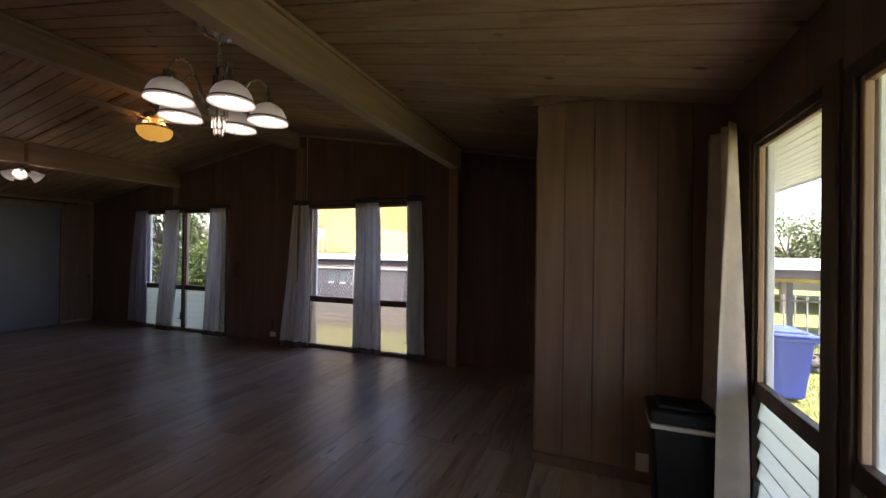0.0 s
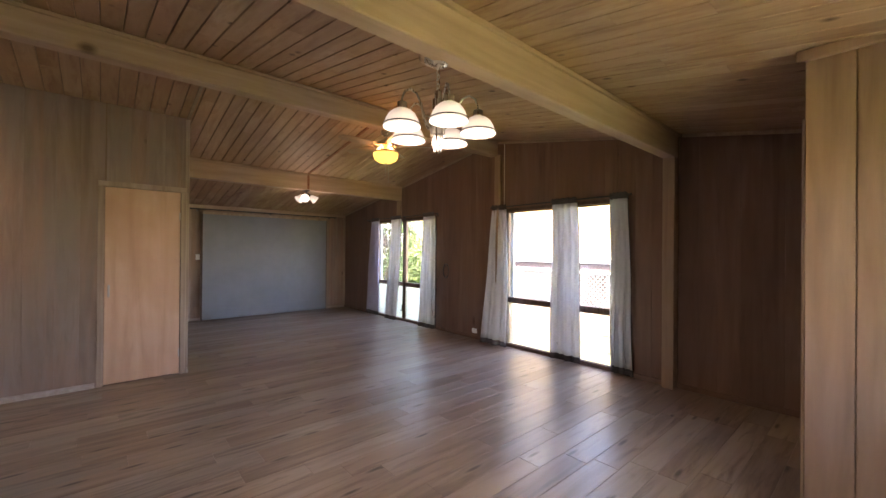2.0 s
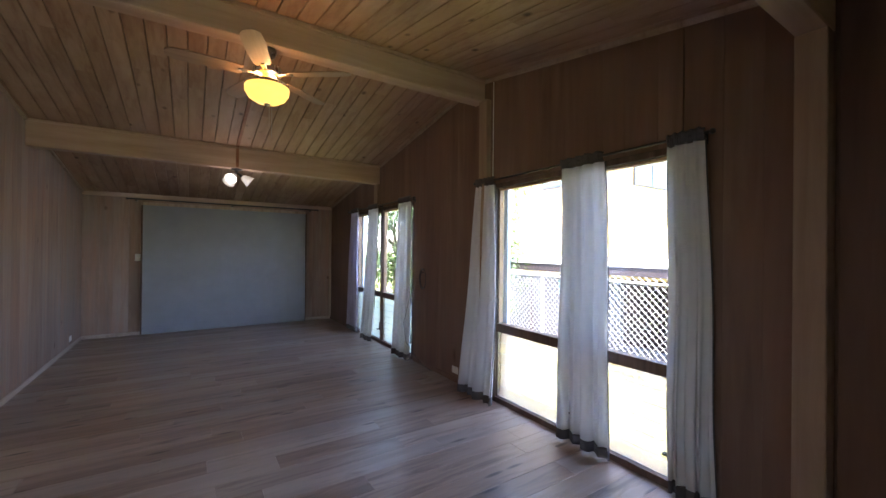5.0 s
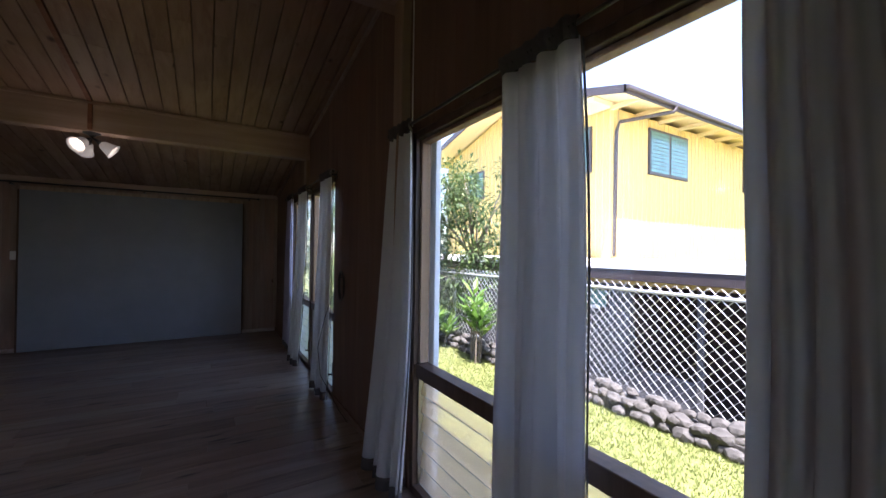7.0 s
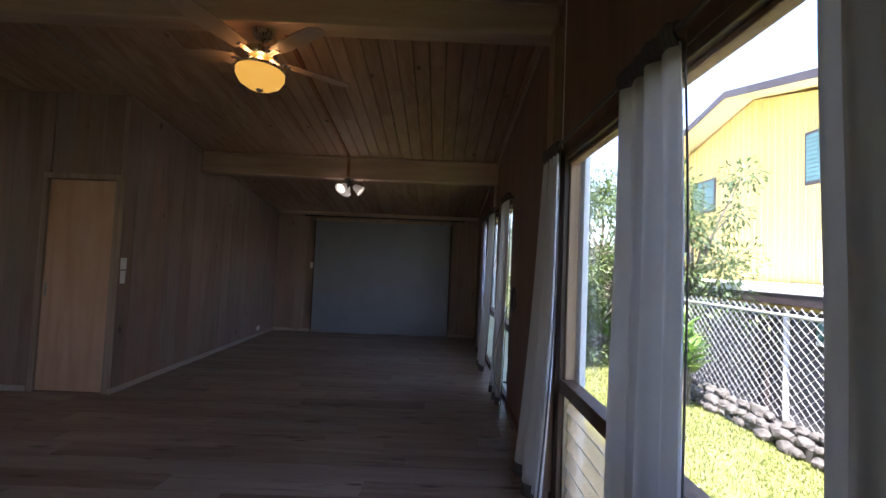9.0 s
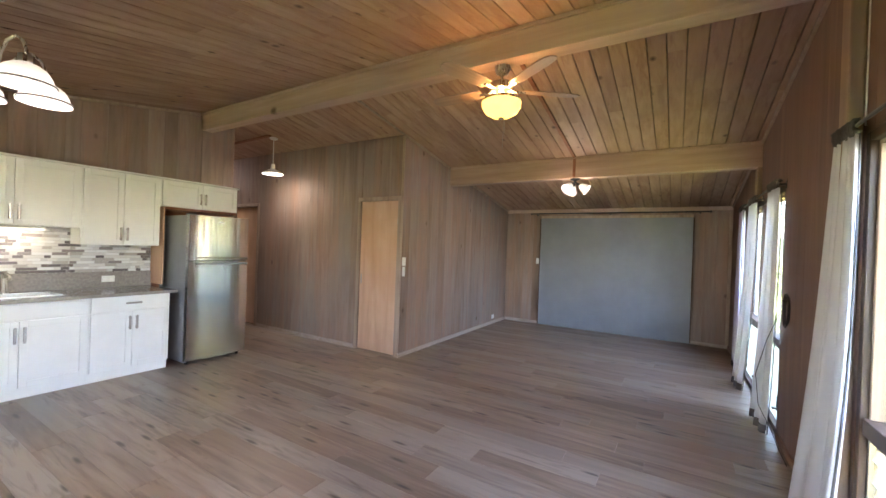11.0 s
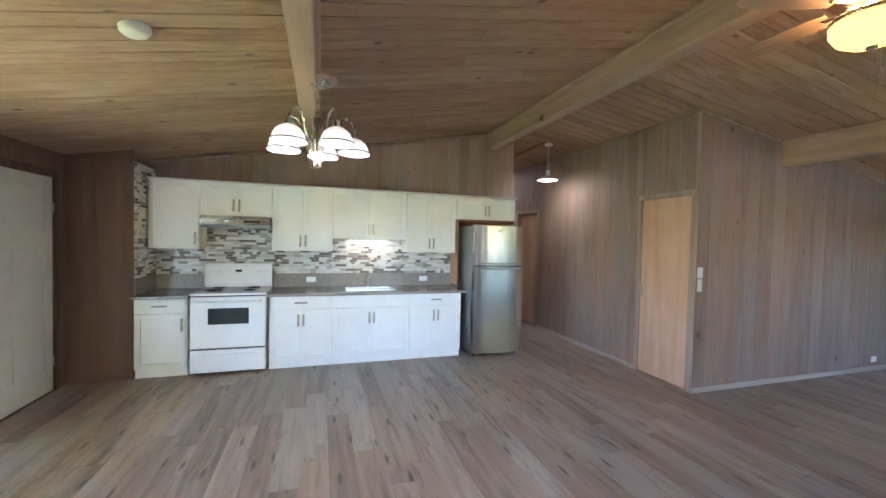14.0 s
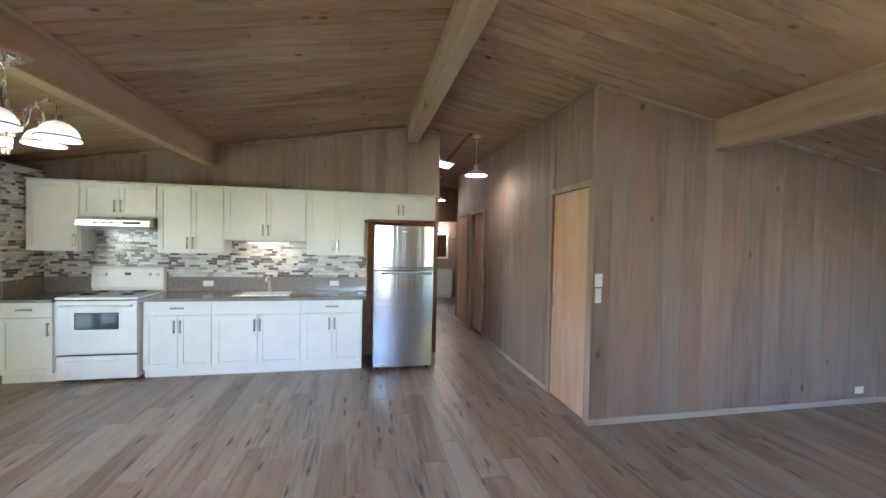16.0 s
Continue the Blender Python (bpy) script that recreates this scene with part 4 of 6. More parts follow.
def cabinet(x0, x1, y0, y1, z0, z1, label, doors=2, drawer=0.0, toe=0.0, up=False, hside=0, name="base_cabinet", drawer_handle=True, single_pull=1):
    """x0 > x1 is put right; y0 the back, y1 the front of the body."""
    x0, x1 = min(x0, x1), max(x0, x1)
    c = (x0 + x1) / 2
    ob = thing(name, (c, y0, z0), label, "cabinet", "kitchen cabinets")
    L, R, D, H = x0 - c, x1 - c, y1 - y0, z1 - z0
    part("body", box(bmesh.new(), (L + 0.0006, 0.001, toe), (R - 0.0006, D, H), 0.001), M_WHITE, ob)
    if toe:
        part("toe_kick", box(bmesh.new(), (L + 0.0006, 0.001, 0.001), (R - 0.0006, D - 0.035, toe - 0.0006)), M_WHITE, ob)
    top = H - 0.006
    if drawer:
        dr = part("drawer_front", box(bmesh.new(), (L + 0.012, D + 0.0006, top - drawer), (R - 0.012, D + 0.02, top), 0.002), M_WHITE, ob)
        if drawer_handle:
            handle(dr, (0, D + 0.0206, top - drawer / 2), False, 0.12)
        top -= drawer + 0.012
    lo = toe + 0.006
    ws = (R - L - 0.024) / doors
    for i in range(doors):
        a = L + 0.012 + ws * i
        d = shaker(ob, "door", a + (0.002 if i else 0), a + ws - (0.002 if i < doors - 1 else 0), D + 0.0006, lo, top)
        if doors == 2:
            hx = a + ws - 0.03 if i == 0 else a + 0.03
        else:
            hx = a + 0.03 if single_pull < 0 else a + ws - 0.03
        hz = (lo + 0.12) if up else (top - 0.12)
        handle(d, (hx, D + 0.0206, hz), True, 0.12)
    return ob


FB, CT = -1.08, 0.9
KX = [0.175, -0.335, -1.15, -1.857, -2.815, -3.53]
WL = "white shaker base cabinet "
cabinet(KX[0], KX[1] + 0.012, YS, FB, 0, CT - 0.03, WL + "with one drawer beside the stove", 1, 0.15, 0.1, single_pull=-1)
cabinet(KX[2] - 0.0, KX[3], YS, FB, 0, CT - 0.03, WL + "with two doors and one drawer", 2, 0.15, 0.1)
cabinet(KX[3], KX[4], YS, FB, 0, CT - 0.03, WL + "under the sink, two doors", 2, 0.15, 0.1, drawer_handle=False)
cabinet(KX[4], KX[5], YS, FB, 0, CT - 0.03, WL + "with drawer beside the fridge", 2, 0.15, 0.1)
FU, ZU = -1.4, 2.19
UL = "white shaker wall cabinet "
cabinet(0.165, -0.36, YS, FU, 1.4, ZU, UL + "with one door in the tiled corner", 1, up=True, name="wall_cabinet", single_pull=-1)
cabinet(-0.36, -1.14, YS, FU, 1.80, ZU, UL + "above the range hood", 2, up=True, name="wall_cabinet")
cabinet(-1.14, -1.865, YS, FU, 1.39, ZU, UL + "tall, between hood and sink cabinets", 2, up=True, name="wall_cabinet")
cabinet(-1.865, -2.82, YS, FU, 1.56, ZU, UL + "above the sink with a light beneath it", 2, up=True, name="wall_cabinet")
cabinet(-2.82, -3.54, YS, FU, 1.39, ZU, UL + "tall, next to the fridge cabinet", 2, up=True, name="wall_cabinet")
cabinet(-3.54, -4.475, YS, FU, 1.87, ZU, UL + "low and wide above the fridge", 2, up=True, name="wall_cabinet")
simple("cabinet_crown", (-4.49, YS + 0.001, ZU + 0.0005), (0.165, FU + 0.035, ZU + 0.022), M_WHITE, "thin white moulding along the top of the wall cabinets", "moulding", 0.003)
# column that closes the kitchen's end
simple("kitchen_column_body", (0.197, YS, 0.0), (XE, -1.122, 2.36), M_WALLBACK, kind=STR)
colb = wall("column_face", "x", -1.121, -1, 0.197, XE, [], thick=0.0005)
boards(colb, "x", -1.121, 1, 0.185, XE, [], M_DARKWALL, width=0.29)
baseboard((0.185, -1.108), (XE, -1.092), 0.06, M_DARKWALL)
simple("fridge_side_panel", (-3.585, YS + 0.001, 0.93), (-3.57, -1.38, 1.865), M_DOOR, "thin raw wood panel between the tiles and the fridge", "panel", 0.001)
simple("alcove_back", (-4.5, YS + 0.001, 0.0), (-3.59, YS + 0.012, 1.865), M_REDWOOD, "", "", 0, STR)
simple("alcove_head", (-4.47, YS + 0.02, 1.835), (-3.586, FU + 0.0, 1.868), M_REDWOOD, "raw reddish wood strip above the fridge", "strip", 0.002)

# counters
def counter(x0, x1, sink=None):
    c = ((x0 + x1) / 2, YS, CT - 0.03)
    ob = thing("counter", c, "grey speckled stone counter with a low upstand", "counter", "kitchen counters")
    a, b = sorted((x0 - c[0], x1 - c[0]))
    bm = bmesh.new()
    D = -0.995 - YS
    if sink:
        s0, s1 = sink[0] - c[0], sink[1] - c[0]
        box(bm, (a, 0.001, 0.0006), (s0, D, 0.032), 0.002)
        box(bm, (s1, 0.001, 0.0006), (b, D, 0.032), 0.002)
        box(bm, (s0, 0.001, 0.0006), (s1, 0.14, 0.032), 0.0)
        box(bm, (s0, D - 0.1, 0.0006), (s1, D, 0.032), 0.002)
    else:
        box(bm, (a, 0.001, 0.0006), (b, D, 0.032), 0.003)
    part("slab", bm, M_COUNTER, ob)
    part("upstand", box(bmesh.new(), (a, 0.001, 0.0326), (b, 0.02, 0.21), 0.002), M_COUNTER, ob)
    return ob


counter(0.183, -0.352)
simple("side_upstand", (0.165, YS + 0.021, CT + 0.0026), (0.184, -1.11, CT + 0.18), M_COUNTER, "grey stone upstand along the tiled side wall", "upstand", 0.002)
counter(-1.132, -3.575, (-2.66, -2.02))
sk = thing("sink", (-2.34, -1.32, CT), "stainless undermount kitchen sink in the grey counter", "sink")
bm = bmesh.new()
for lo, hi in (((-0.32, -0.215, -0.19), (0.32, 0.215, -0.18)), ((-0.32, -0.215, -0.18), (-0.31, 0.215, 0.004)), ((0.31, -0.215, -0.18), (0.32, 0.215, 0.004)), ((-0.31, -0.215, -0.18), (0.31, -0.205, 0.004)), ((-0.31, 0.205, -0.18), (0.31, 0.215, 0.004))):
    box(bm, lo, hi, 0.001)
part("basin", bm, M_STEEL, sk)
bm = bmesh.new()
for lo, hi in (((-0.335, -0.23, 0.0025), (0.335, -0.205, 0.006)), ((-0.335, 0.2, 0.0025), (0.335, 0.225, 0.006)), ((-0.335, -0.205, 0.0025), (-0.31, 0.2, 0.006)), ((0.31, -0.205, 0.0025), (0.335, 0.2, 0.006))):
    box(bm, lo, hi, 0.001)
part("rim", bm, M_STEEL, sk)
part("drain", cyl(bmesh.new(), (0, 0, -0.1795), (0, 0, -0.176), 0.045), M_CHROME, sk)
fa = thing("faucet", (-2.34, -1.6, CT + 0.0026), "brushed nickel single-lever kitchen faucet behind the sink", "faucet")
part("column", cyl(bmesh.new(), (0, 0, 0), (0, 0, 0.17), 0.021, 0.018), M_NICKEL, fa, smooth=False)
part("base_ring", cyl(bmesh.new(), (0, 0, 0), (0, 0, 0.012), 0.03), M_NICKEL, fa)
part("spout", tube(bmesh.new(), [(0, 0, 0.15), (0, 0.05, 0.185), (0, 0.11, 0.19), (0, 0.16, 0.165), (0, 0.175, 0.14)], [0.016, 0.015, 0.014, 0.014, 0.015], 12), M_NICKEL, fa, smooth=True)
part("lever", tube(bmesh.new(), [(0, 0, 0.17), (0, -0.005, 0.195), (0, 0.05, 0.215)], [0.018, 0.012, 0.006], 10), M_NICKEL, fa, smooth=True)

# stove
st = thing("stove", (-0.742, YS + 0.012, 0), "white enamel electric coil stove with oven window and storage drawer", "stove")
SW = 0.383
part("body", box(bmesh.new(), (-SW, 0.0, 0.03), (SW, 0.615, 0.895), 0.003), M_ENAMEL, st)
part("cooktop", box(bmesh.new(), (-SW - 0.002, 0.0, 0.8955), (SW + 0.002, 0.655, 0.922), 0.008, 2), M_ENAMEL, st)
dr = part("oven_door", box(bmesh.new(), (-SW + 0.002, 0.6155, 0.305), (SW - 0.002, 0.65, 0.882), 0.008, 2), M_ENAMEL, st)
part("oven_window", box(bmesh.new(), (-0.205, 0.6505, 0.575), (0.205, 0.6535, 0.755), 0.004), M_BLACKGLASS, dr)
part("handle", tube(bmesh.new(), [(-0.33, 0.65, 0.83), (-0.32, 0.685, 0.832), (0.32, 0.685, 0.832), (0.33, 0.65, 0.83)], 0.011, 10), M_ENAMEL, dr, smooth=True)
dw = part("storage_drawer", box(bmesh.new(), (-SW + 0.002, 0.6155, 0.035), (SW - 0.002, 0.645, 0.288), 0.008, 2), M_ENAMEL, st)
part("drawer_lip", box(bmesh.new(), (-0.3, 0.6455, 0.225), (0.3, 0.655, 0.24), 0.004), M_ENAMEL, dw)
# black strips stand in for shade in the open gaps round the oven door
part("gap_shade", box(bmesh.new(), (-SW + 0.004, 0.6155, 0.289), (SW - 0.004, 0.63, 0.304)), M_BLACK, st)
part("gap_shade", box(bmesh.new(), (-SW + 0.004, 0.6155, 0.883), (SW - 0.004, 0.64, 0.895)), M_BLACK, st)
bm = bmesh.new()
prof = [(0.0, 0.9225), (0.07, 0.9225), (0.095, 0.97), (0.085, 1.18), (0.06, 1.215), (0.0, 1.215)]
v1 = [bm.verts.new((-SW, y, z)) for y, z in prof]
v2 = [bm.verts.new((SW, y, z)) for y, z in prof]
for k in range(6):
    bm.faces.new((v1[k], v1[(k + 1) % 6], v2[(k + 1) % 6], v2[k]))
bm.faces.new(v1)
bm.faces.new(v2[::-1])
bmesh.ops.recalc_face_normals(bm, faces=bm.faces[:])
bmesh.ops.bevel(bm, geom=bm.edges[:], offset=0.006, segments=2, affect="EDGES")
bg = part("backguard", bm, M_ENAMEL, st)
for x in (-0.32, -0.235, 0.235, 0.32):
    t = cyl(bmesh.new(), (x, 0.088, 1.12), (x, 0.118, 1.122), 0.022, 0.018, 18)
    box(t, (x - 0.004, 0.112, 1.102), (x + 0.004, 0.126, 1.142), 0.002)
    part("knob", t, M_PLASTIC, bg)
part("display", box(bmesh.new(), (-0.035, 0.086, 1.11), (0.035, 0.0915, 1.14), 0.002), M_BLACKGLASS, bg)
part("display_plate", box(bmesh.new(), (-0.08, 0.084, 1.09), (0.08, 0.0895, 1.155), 0.002), M_WHITE, bg)
for x, y, r in ((-0.19, 0.22, 0.09), (0.19, 0.22, 0.075), (-0.19, 0.46, 0.075), (0.19, 0.46, 0.1)):
    bn = part("burner", lathe(bmesh.new(), [(r + 0.012, 0.0), (r + 0.012, 0.004), (r - 0.005, 0.002), (0.004, 0.0015)], 28, (x, y, 0.9225)), M_CHROME, st, smooth=True)
    pts = [(x + (0.015 + (r - 0.02) * k / 60) * math.cos(k * 0.42), y + (0.015 + (r - 0.02) * k / 60) * math.sin(k * 0.42), 0.932) for k in range(61)]
    part("coil", tube(bmesh.new(), pts, 0.0045, 6), M_BLACK, bn, smooth=True)
for x in (-0.34, 0.34):
    for y in (0.06, 0.56):
        part("foot", cyl(bmesh.new(), (x, y, 0.0), (x, y, 0.0295), 0.018, n=10), M_BLACK, st)

# range hood
hd = thing("range_hood", (-0.745, YS + 0.014, 1.66), "stainless steel slim range hood above the stove", "range hood")
bm = bmesh.new()
prof = [(0.0, 0.035), (0.4, 0.035), (0.4, 0.04), (0.4, 0.1), (0.34, 0.139), (0.0, 0.139)]
v1 = [bm.verts.new((-0.375, y, z)) for y, z in prof]
v2 = [bm.verts.new((0.36, y, z)) for y, z in prof]
for k in range(6):
    bm.faces.new((v1[k], v1[(k + 1) % 6], v2[(k + 1) % 6], v2[k]))
bm.faces.new(v1)
bm.faces.new(v2[::-1])
bmesh.ops.recalc_face_normals(bm, faces=bm.faces[:])
part("canopy", bm, M_STEEL, hd)
part("filter_housing", box(bmesh.new(), (-0.365, 0.0, 0.0), (0.35, 0.385, 0.0345), 0.003), M_STEELDARK, hd)
part("switch_strip", box(bmesh.new(), (-0.28, 0.4005, 0.06), (-0.1, 0.4035, 0.085), 0.001), M_BLACK, hd)
for x in (-0.02, 0.06, 0.14):
    part("vent_slot", box(bmesh.new(), (x, 0.4005, 0.06), (x + 0.05, 0.4035, 0.085), 0.001), M_STEELDARK, hd)
part("lamp_lens", box(bmesh.new(), (0.0, 0.1, -0.006), (0.25, 0.2, -0.0005), 0.002), M_LENSOFF, hd)

# fridge
fr = thing("refrigerator", (-4.025, -1.66, 0), "stainless steel top-freezer refrigerator with grey sides", "refrigerator")
part("cabinet_body", box(bmesh.new(), (-0.362, 0.0, 0.03), (0.362, 0.63, 1.765), 0.004), M_STEELDARK, fr)
for nm, z0, z1, hz in (("fridge_door", 0.05, 1.225, (0.1, 1.2)), ("freezer_door", 1.237, 1.775, (1.26, 1.3))):
    bm = bmesh.new()
    n = 16
    rows = []
    for i in range(n + 1):
        u = -1 + 2 * i / n
        y = 0.632 + 0.056 + 0.016 * (1 - abs(u) ** 3)
        rows.append((0.362 * u, y))
    vs0 = [bm.verts.new((-0.362, 0.632, z0))] + [bm.verts.new((x, y, z0)) for x, y in rows] + [bm.verts.new((0.362, 0.632, z0))]
    vs1 = [bm.verts.new((v.co.x, v.co.y, z1)) for v in vs0]
    m = len(vs0)
    for k in range(m):
        bm.faces.new((vs0[k], vs0[(k + 1) % m], vs1[(k + 1) % m], vs1[k]))
    bm.faces.new(vs0[::-1])
    bm.faces.new(vs1)
    bmesh.ops.recalc_face_normals(bm, faces=bm.faces[:])
    d = part(nm, bm, M_STEELDOOR, fr)
    zz = 1.195 if nm == "fridge_door" else 1.262
    t = bmesh.new()
    box(t, (-0.35, 0.69, zz - 0.012), (0.28, 0.725, zz + 0.012), 0.008, 2)
    part("handle", t, M_STEELDARK if nm == "fridge_door" else M_STEEL, d)
# black strip for the shade between the two doors
part("door_gap_shade", box(bmesh.new(), (-0.355, 0.6305, 1.2255), (0.355, 0.66, 1.2365)), M_BLACK, fr)
part("badge", box(bmesh.new(), (-0.03, 0.7042, 1.7), (0.03, 0.707, 1.712), 0.001), M_PLASTIC, fr)
for x in (-0.31, 0.31):
    part("foot", cyl(bmesh.new(), (x, 0.6, 0.0), (x, 0.6, 0.0495), 0.02, n=10), M_BLACK, fr)
    part("foot", cyl(bmesh.new(), (x, 0.05, 0.0), (x, 0.05, 0.0295), 0.02, n=10), M_BLACK, fr)
part("top_hinge", box(bmesh.new(), (0.27, 0.56, 1.7655), (0.345, 0.67, 1.79), 0.003), M_STEELDARK, fr)

# unseen panels added behind the slabs to block outside light at the floor
for d in (D1, D2, D3):
    simple("door_backing", (XP - 0.085, d[0] - 0.05, -0.05), (XP - 0.07, d[1] + 0.05, 2.16), M_WALLBACK, kind=STR)


# ---- lamps ----
def point(at, watts, color, size=0.04, name="lamp_light", spot=False):
    l = new(name, bpy.data.lights.new(name, "SPOT" if spot else "POINT"))
    l.data.energy, l.data.color, l.data.shadow_soft_size = watts * 0.06, color, size
    if spot:
        l.data.spot_size, l.data.spot_blend = radians(150), 0.8
    l.location = at
    return l


WARMW = (1.0, 0.9, 0.74)
CHX, CHY, CHZ = -1.69, 1.345, 2.513
ch = thing("chandelier", (CHX, CHY, CHZ), "brushed nickel chandelier with five lit white glass shades", "chandelier")
part("canopy", lathe(bmesh.new(), [(0.085, 0.0), (0.085, -0.012), (0.07, -0.018), (0.045, -0.035), (0.012, -0.045), (0.004, -0.06)], 28), M_NICKEL, ch, smooth=True)
for k in range(5):
    pts = [(0.011 * math.cos(a * math.pi / 6) * (1 if k % 2 else 0), 0.011 * math.cos(a * math.pi / 6) * (0 if k % 2 else 1), -0.075 - k * 0.027 + 0.018 * math.sin(a * math.pi / 6)) for a in range(13)]
    part("chain_link", tube(bmesh.new(), pts, 0.0025, 6), M_NICKEL, ch, smooth=True)
part("stem", lathe(bmesh.new(), [(0.004, -0.185), (0.02, -0.19), (0.022, -0.235), (0.036, -0.24), (0.036, -0.3), (0.03, -0.305), (0.03, -0.38), (0.044, -0.385), (0.044, -0.45), (0.034, -0.455), (0.034, -0.515), (0.026, -0.52), (0.026, -0.55), (0.01, -0.558), (0.001, -0.56)], 24), M_NICKEL, ch, smooth=False)
for k in range(5):
    a = math.radians(46 + 72 * k)
    ca, sa = math.cos(a), math.sin(a)
    R = 0.24
    prof = [(0.035, -0.41), (0.075, -0.4), (0.1, -0.36), (0.115, -0.29), (0.145, -0.235), (0.185, -0.215), (0.22, -0.235), (R, -0.28), (R, -0.31)]
    arm = part("arm", tube(bmesh.new(), [(r * ca, r * sa, z) for r, z in prof], 0.0065, 8), M_NICKEL, ch, smooth=True)
    sc = [((0.075 + 0.02 * math.cos(t)) * 1.0, -0.37 + 0.022 * math.sin(t)) for t in [i * 0.6 for i in range(9)]]
    part("scroll", tube(bmesh.new(), [(r * ca, r * sa, z) for r, z in sc], 0.004, 6), M_NICKEL, arm, smooth=True)
    part("socket", lathe(bmesh.new(), [(0.012, -0.3), (0.028, -0.305), (0.03, -0.345), (0.024, -0.35)], 16, (R * ca, R * sa, 0)), M_NICKEL, arm, smooth=True)
    sh = part("shade", lathe(bmesh.new(), [(0.026, -0.34), (0.05, -0.35), (0.075, -0.37), (0.092, -0.4), (0.1, -0.43), (0.107, -0.445), (0.105, -0.446), (0.097, -0.43), (0.089, -0.401), (0.072, -0.373), (0.048, -0.354), (0.024, -0.343)], 30, (R * ca, R * sa, 0)), M_SHADE, ch, smooth=True)
    part("rim_band", lathe(bmesh.new(), [(0.1035, -0.427), (0.107, -0.428), (0.1095, -0.434), (0.1065, -0.436)], 30, (R * ca, R * sa, 0)), M_BLACK, sh, smooth=True)
    part("bulb", lathe(bmesh.new(), [(0.001, -0.455), (0.02, -0.45), (0.03, -0.43), (0.028, -0.41), (0.014, -0.38), (0.013, -0.352)], 16, (R * ca, R * sa, 0)), M_BULB, sh, smooth=True).visible_shadow = False
    point((CHX + 0.92 * R * ca, CHY + 0.92 * R * sa, CHZ - 0.425 * 0.92), 3.2, WARMW, 0.05)

ch.scale = (0.92, 0.92, 0.92)
disc = part("mounting_disc", lathe(bmesh.new(), [(0.001, 0.0), (0.098, 0.0), (0.108, 0.006), (0.108, -0.0 + 0.018), (0.1, 0.023), (0.001, 0.023)], 32, (0, 0, 0)), M_BEAM, None)
disc.location = (CHX, CHY, CHZ + 0.0005)
tagged(disc, "round wooden mounting disc between the chandelier and the beam", "mounting disc")

# ceiling fan
FX, FY = XR, 2.64
FX = -4.225
fan = thing("ceiling_fan", (FX, FY, 2.965), "brushed nickel ceiling fan with oak blades and a lit bowl", "ceiling fan")
part("canopy", lathe(bmesh.new(), [(0.065, 0.0), (0.065, -0.02), (0.05, -0.055), (0.02, -0.07)], 24), M_NICKEL, fan, smooth=True)
part("downrod", cyl(bmesh.new(), (0, 0, -0.06), (0, 0, -0.13), 0.012), M_NICKEL, fan)
part("motor", lathe(bmesh.new(), [(0.03, -0.11), (0.06, -0.12), (0.1, -0.14), (0.105, -0.18), (0.09, -0.2), (0.06, -0.205), (0.05, -0.235), (0.035, -0.245), (0.001, -0.25)], 28), M_NICKEL, fan, smooth=True)
for k in range(5):
    a = 72 * k + 54
    ir = part("blade_iron", box(bmesh.new(), (0.08, -0.018, -0.004), (0.2, 0.018, 0.004), 0.003), M_NICKEL, fan)
    ir.matrix_local = pose(0, 0, -0.195, 0, 0, a)
    bm = bmesh.new()
    pts = [(0.17, -0.05), (0.25, -0.062), (0.5, -0.07), (0.6, -0.06), (0.635, -0.03), (0.64, 0.0), (0.635, 0.03), (0.6, 0.06), (0.5, 0.07), (0.25, 0.062), (0.17, 0.05)]
    lo = [bm.verts.new((x, y, -0.003)) for x, y in pts]
    hi = [bm.verts.new((x, y, 0.003)) for x, y in pts]
    for i in range(len(pts)):
        j = (i + 1) % len(pts)
        bm.faces.new((lo[i], lo[j], hi[j], hi[i]))
    bm.faces.new(lo[::-1])
    bm.faces.new(hi)
    b_ = part("blade", bm, M_BLADE, fan)
    b_.matrix_local = pose(0, 0, -0.19, 0, 0, a) @ pose(0, 0, 0, 10, 0, 0)
bw = part("bowl", lathe(bmesh.new(), [(0.135, -0.272), (0.157, -0.29), (0.155, -0.325), (0.13, -0.368), (0.08, -0.398), (0.03, -0.41), (0.012, -0.412)], 32), M_AMBER, fan, smooth=True)
bw.visible_shadow = False
part("bowl_ring", lathe(bmesh.new(), [(0.134, -0.262), (0.15, -0.262), (0.161, -0.272), (0.161, -0.284), (0.152, -0.286), (0.134, -0.274)], 28), M_NICKEL, fan, smooth=True)
part("finial", lathe(bmesh.new(), [(0.025, -0.405), (0.022, -0.418), (0.008, -0.425), (0.001, -0.43)], 16), M_NICKEL, fan, smooth=True)
part("pull_chain", cyl(bmesh.new(), (0.02, 0.03, -0.4), (0.02, 0.03, -0.66), 0.0018, n=6), M_CHROME, fan)
part("pull_chain", cyl(bmesh.new(), (-0.03, 0.02, -0.4), (-0.03, 0.02, -0.56), 0.0018, n=6), M_CHROME, fan)
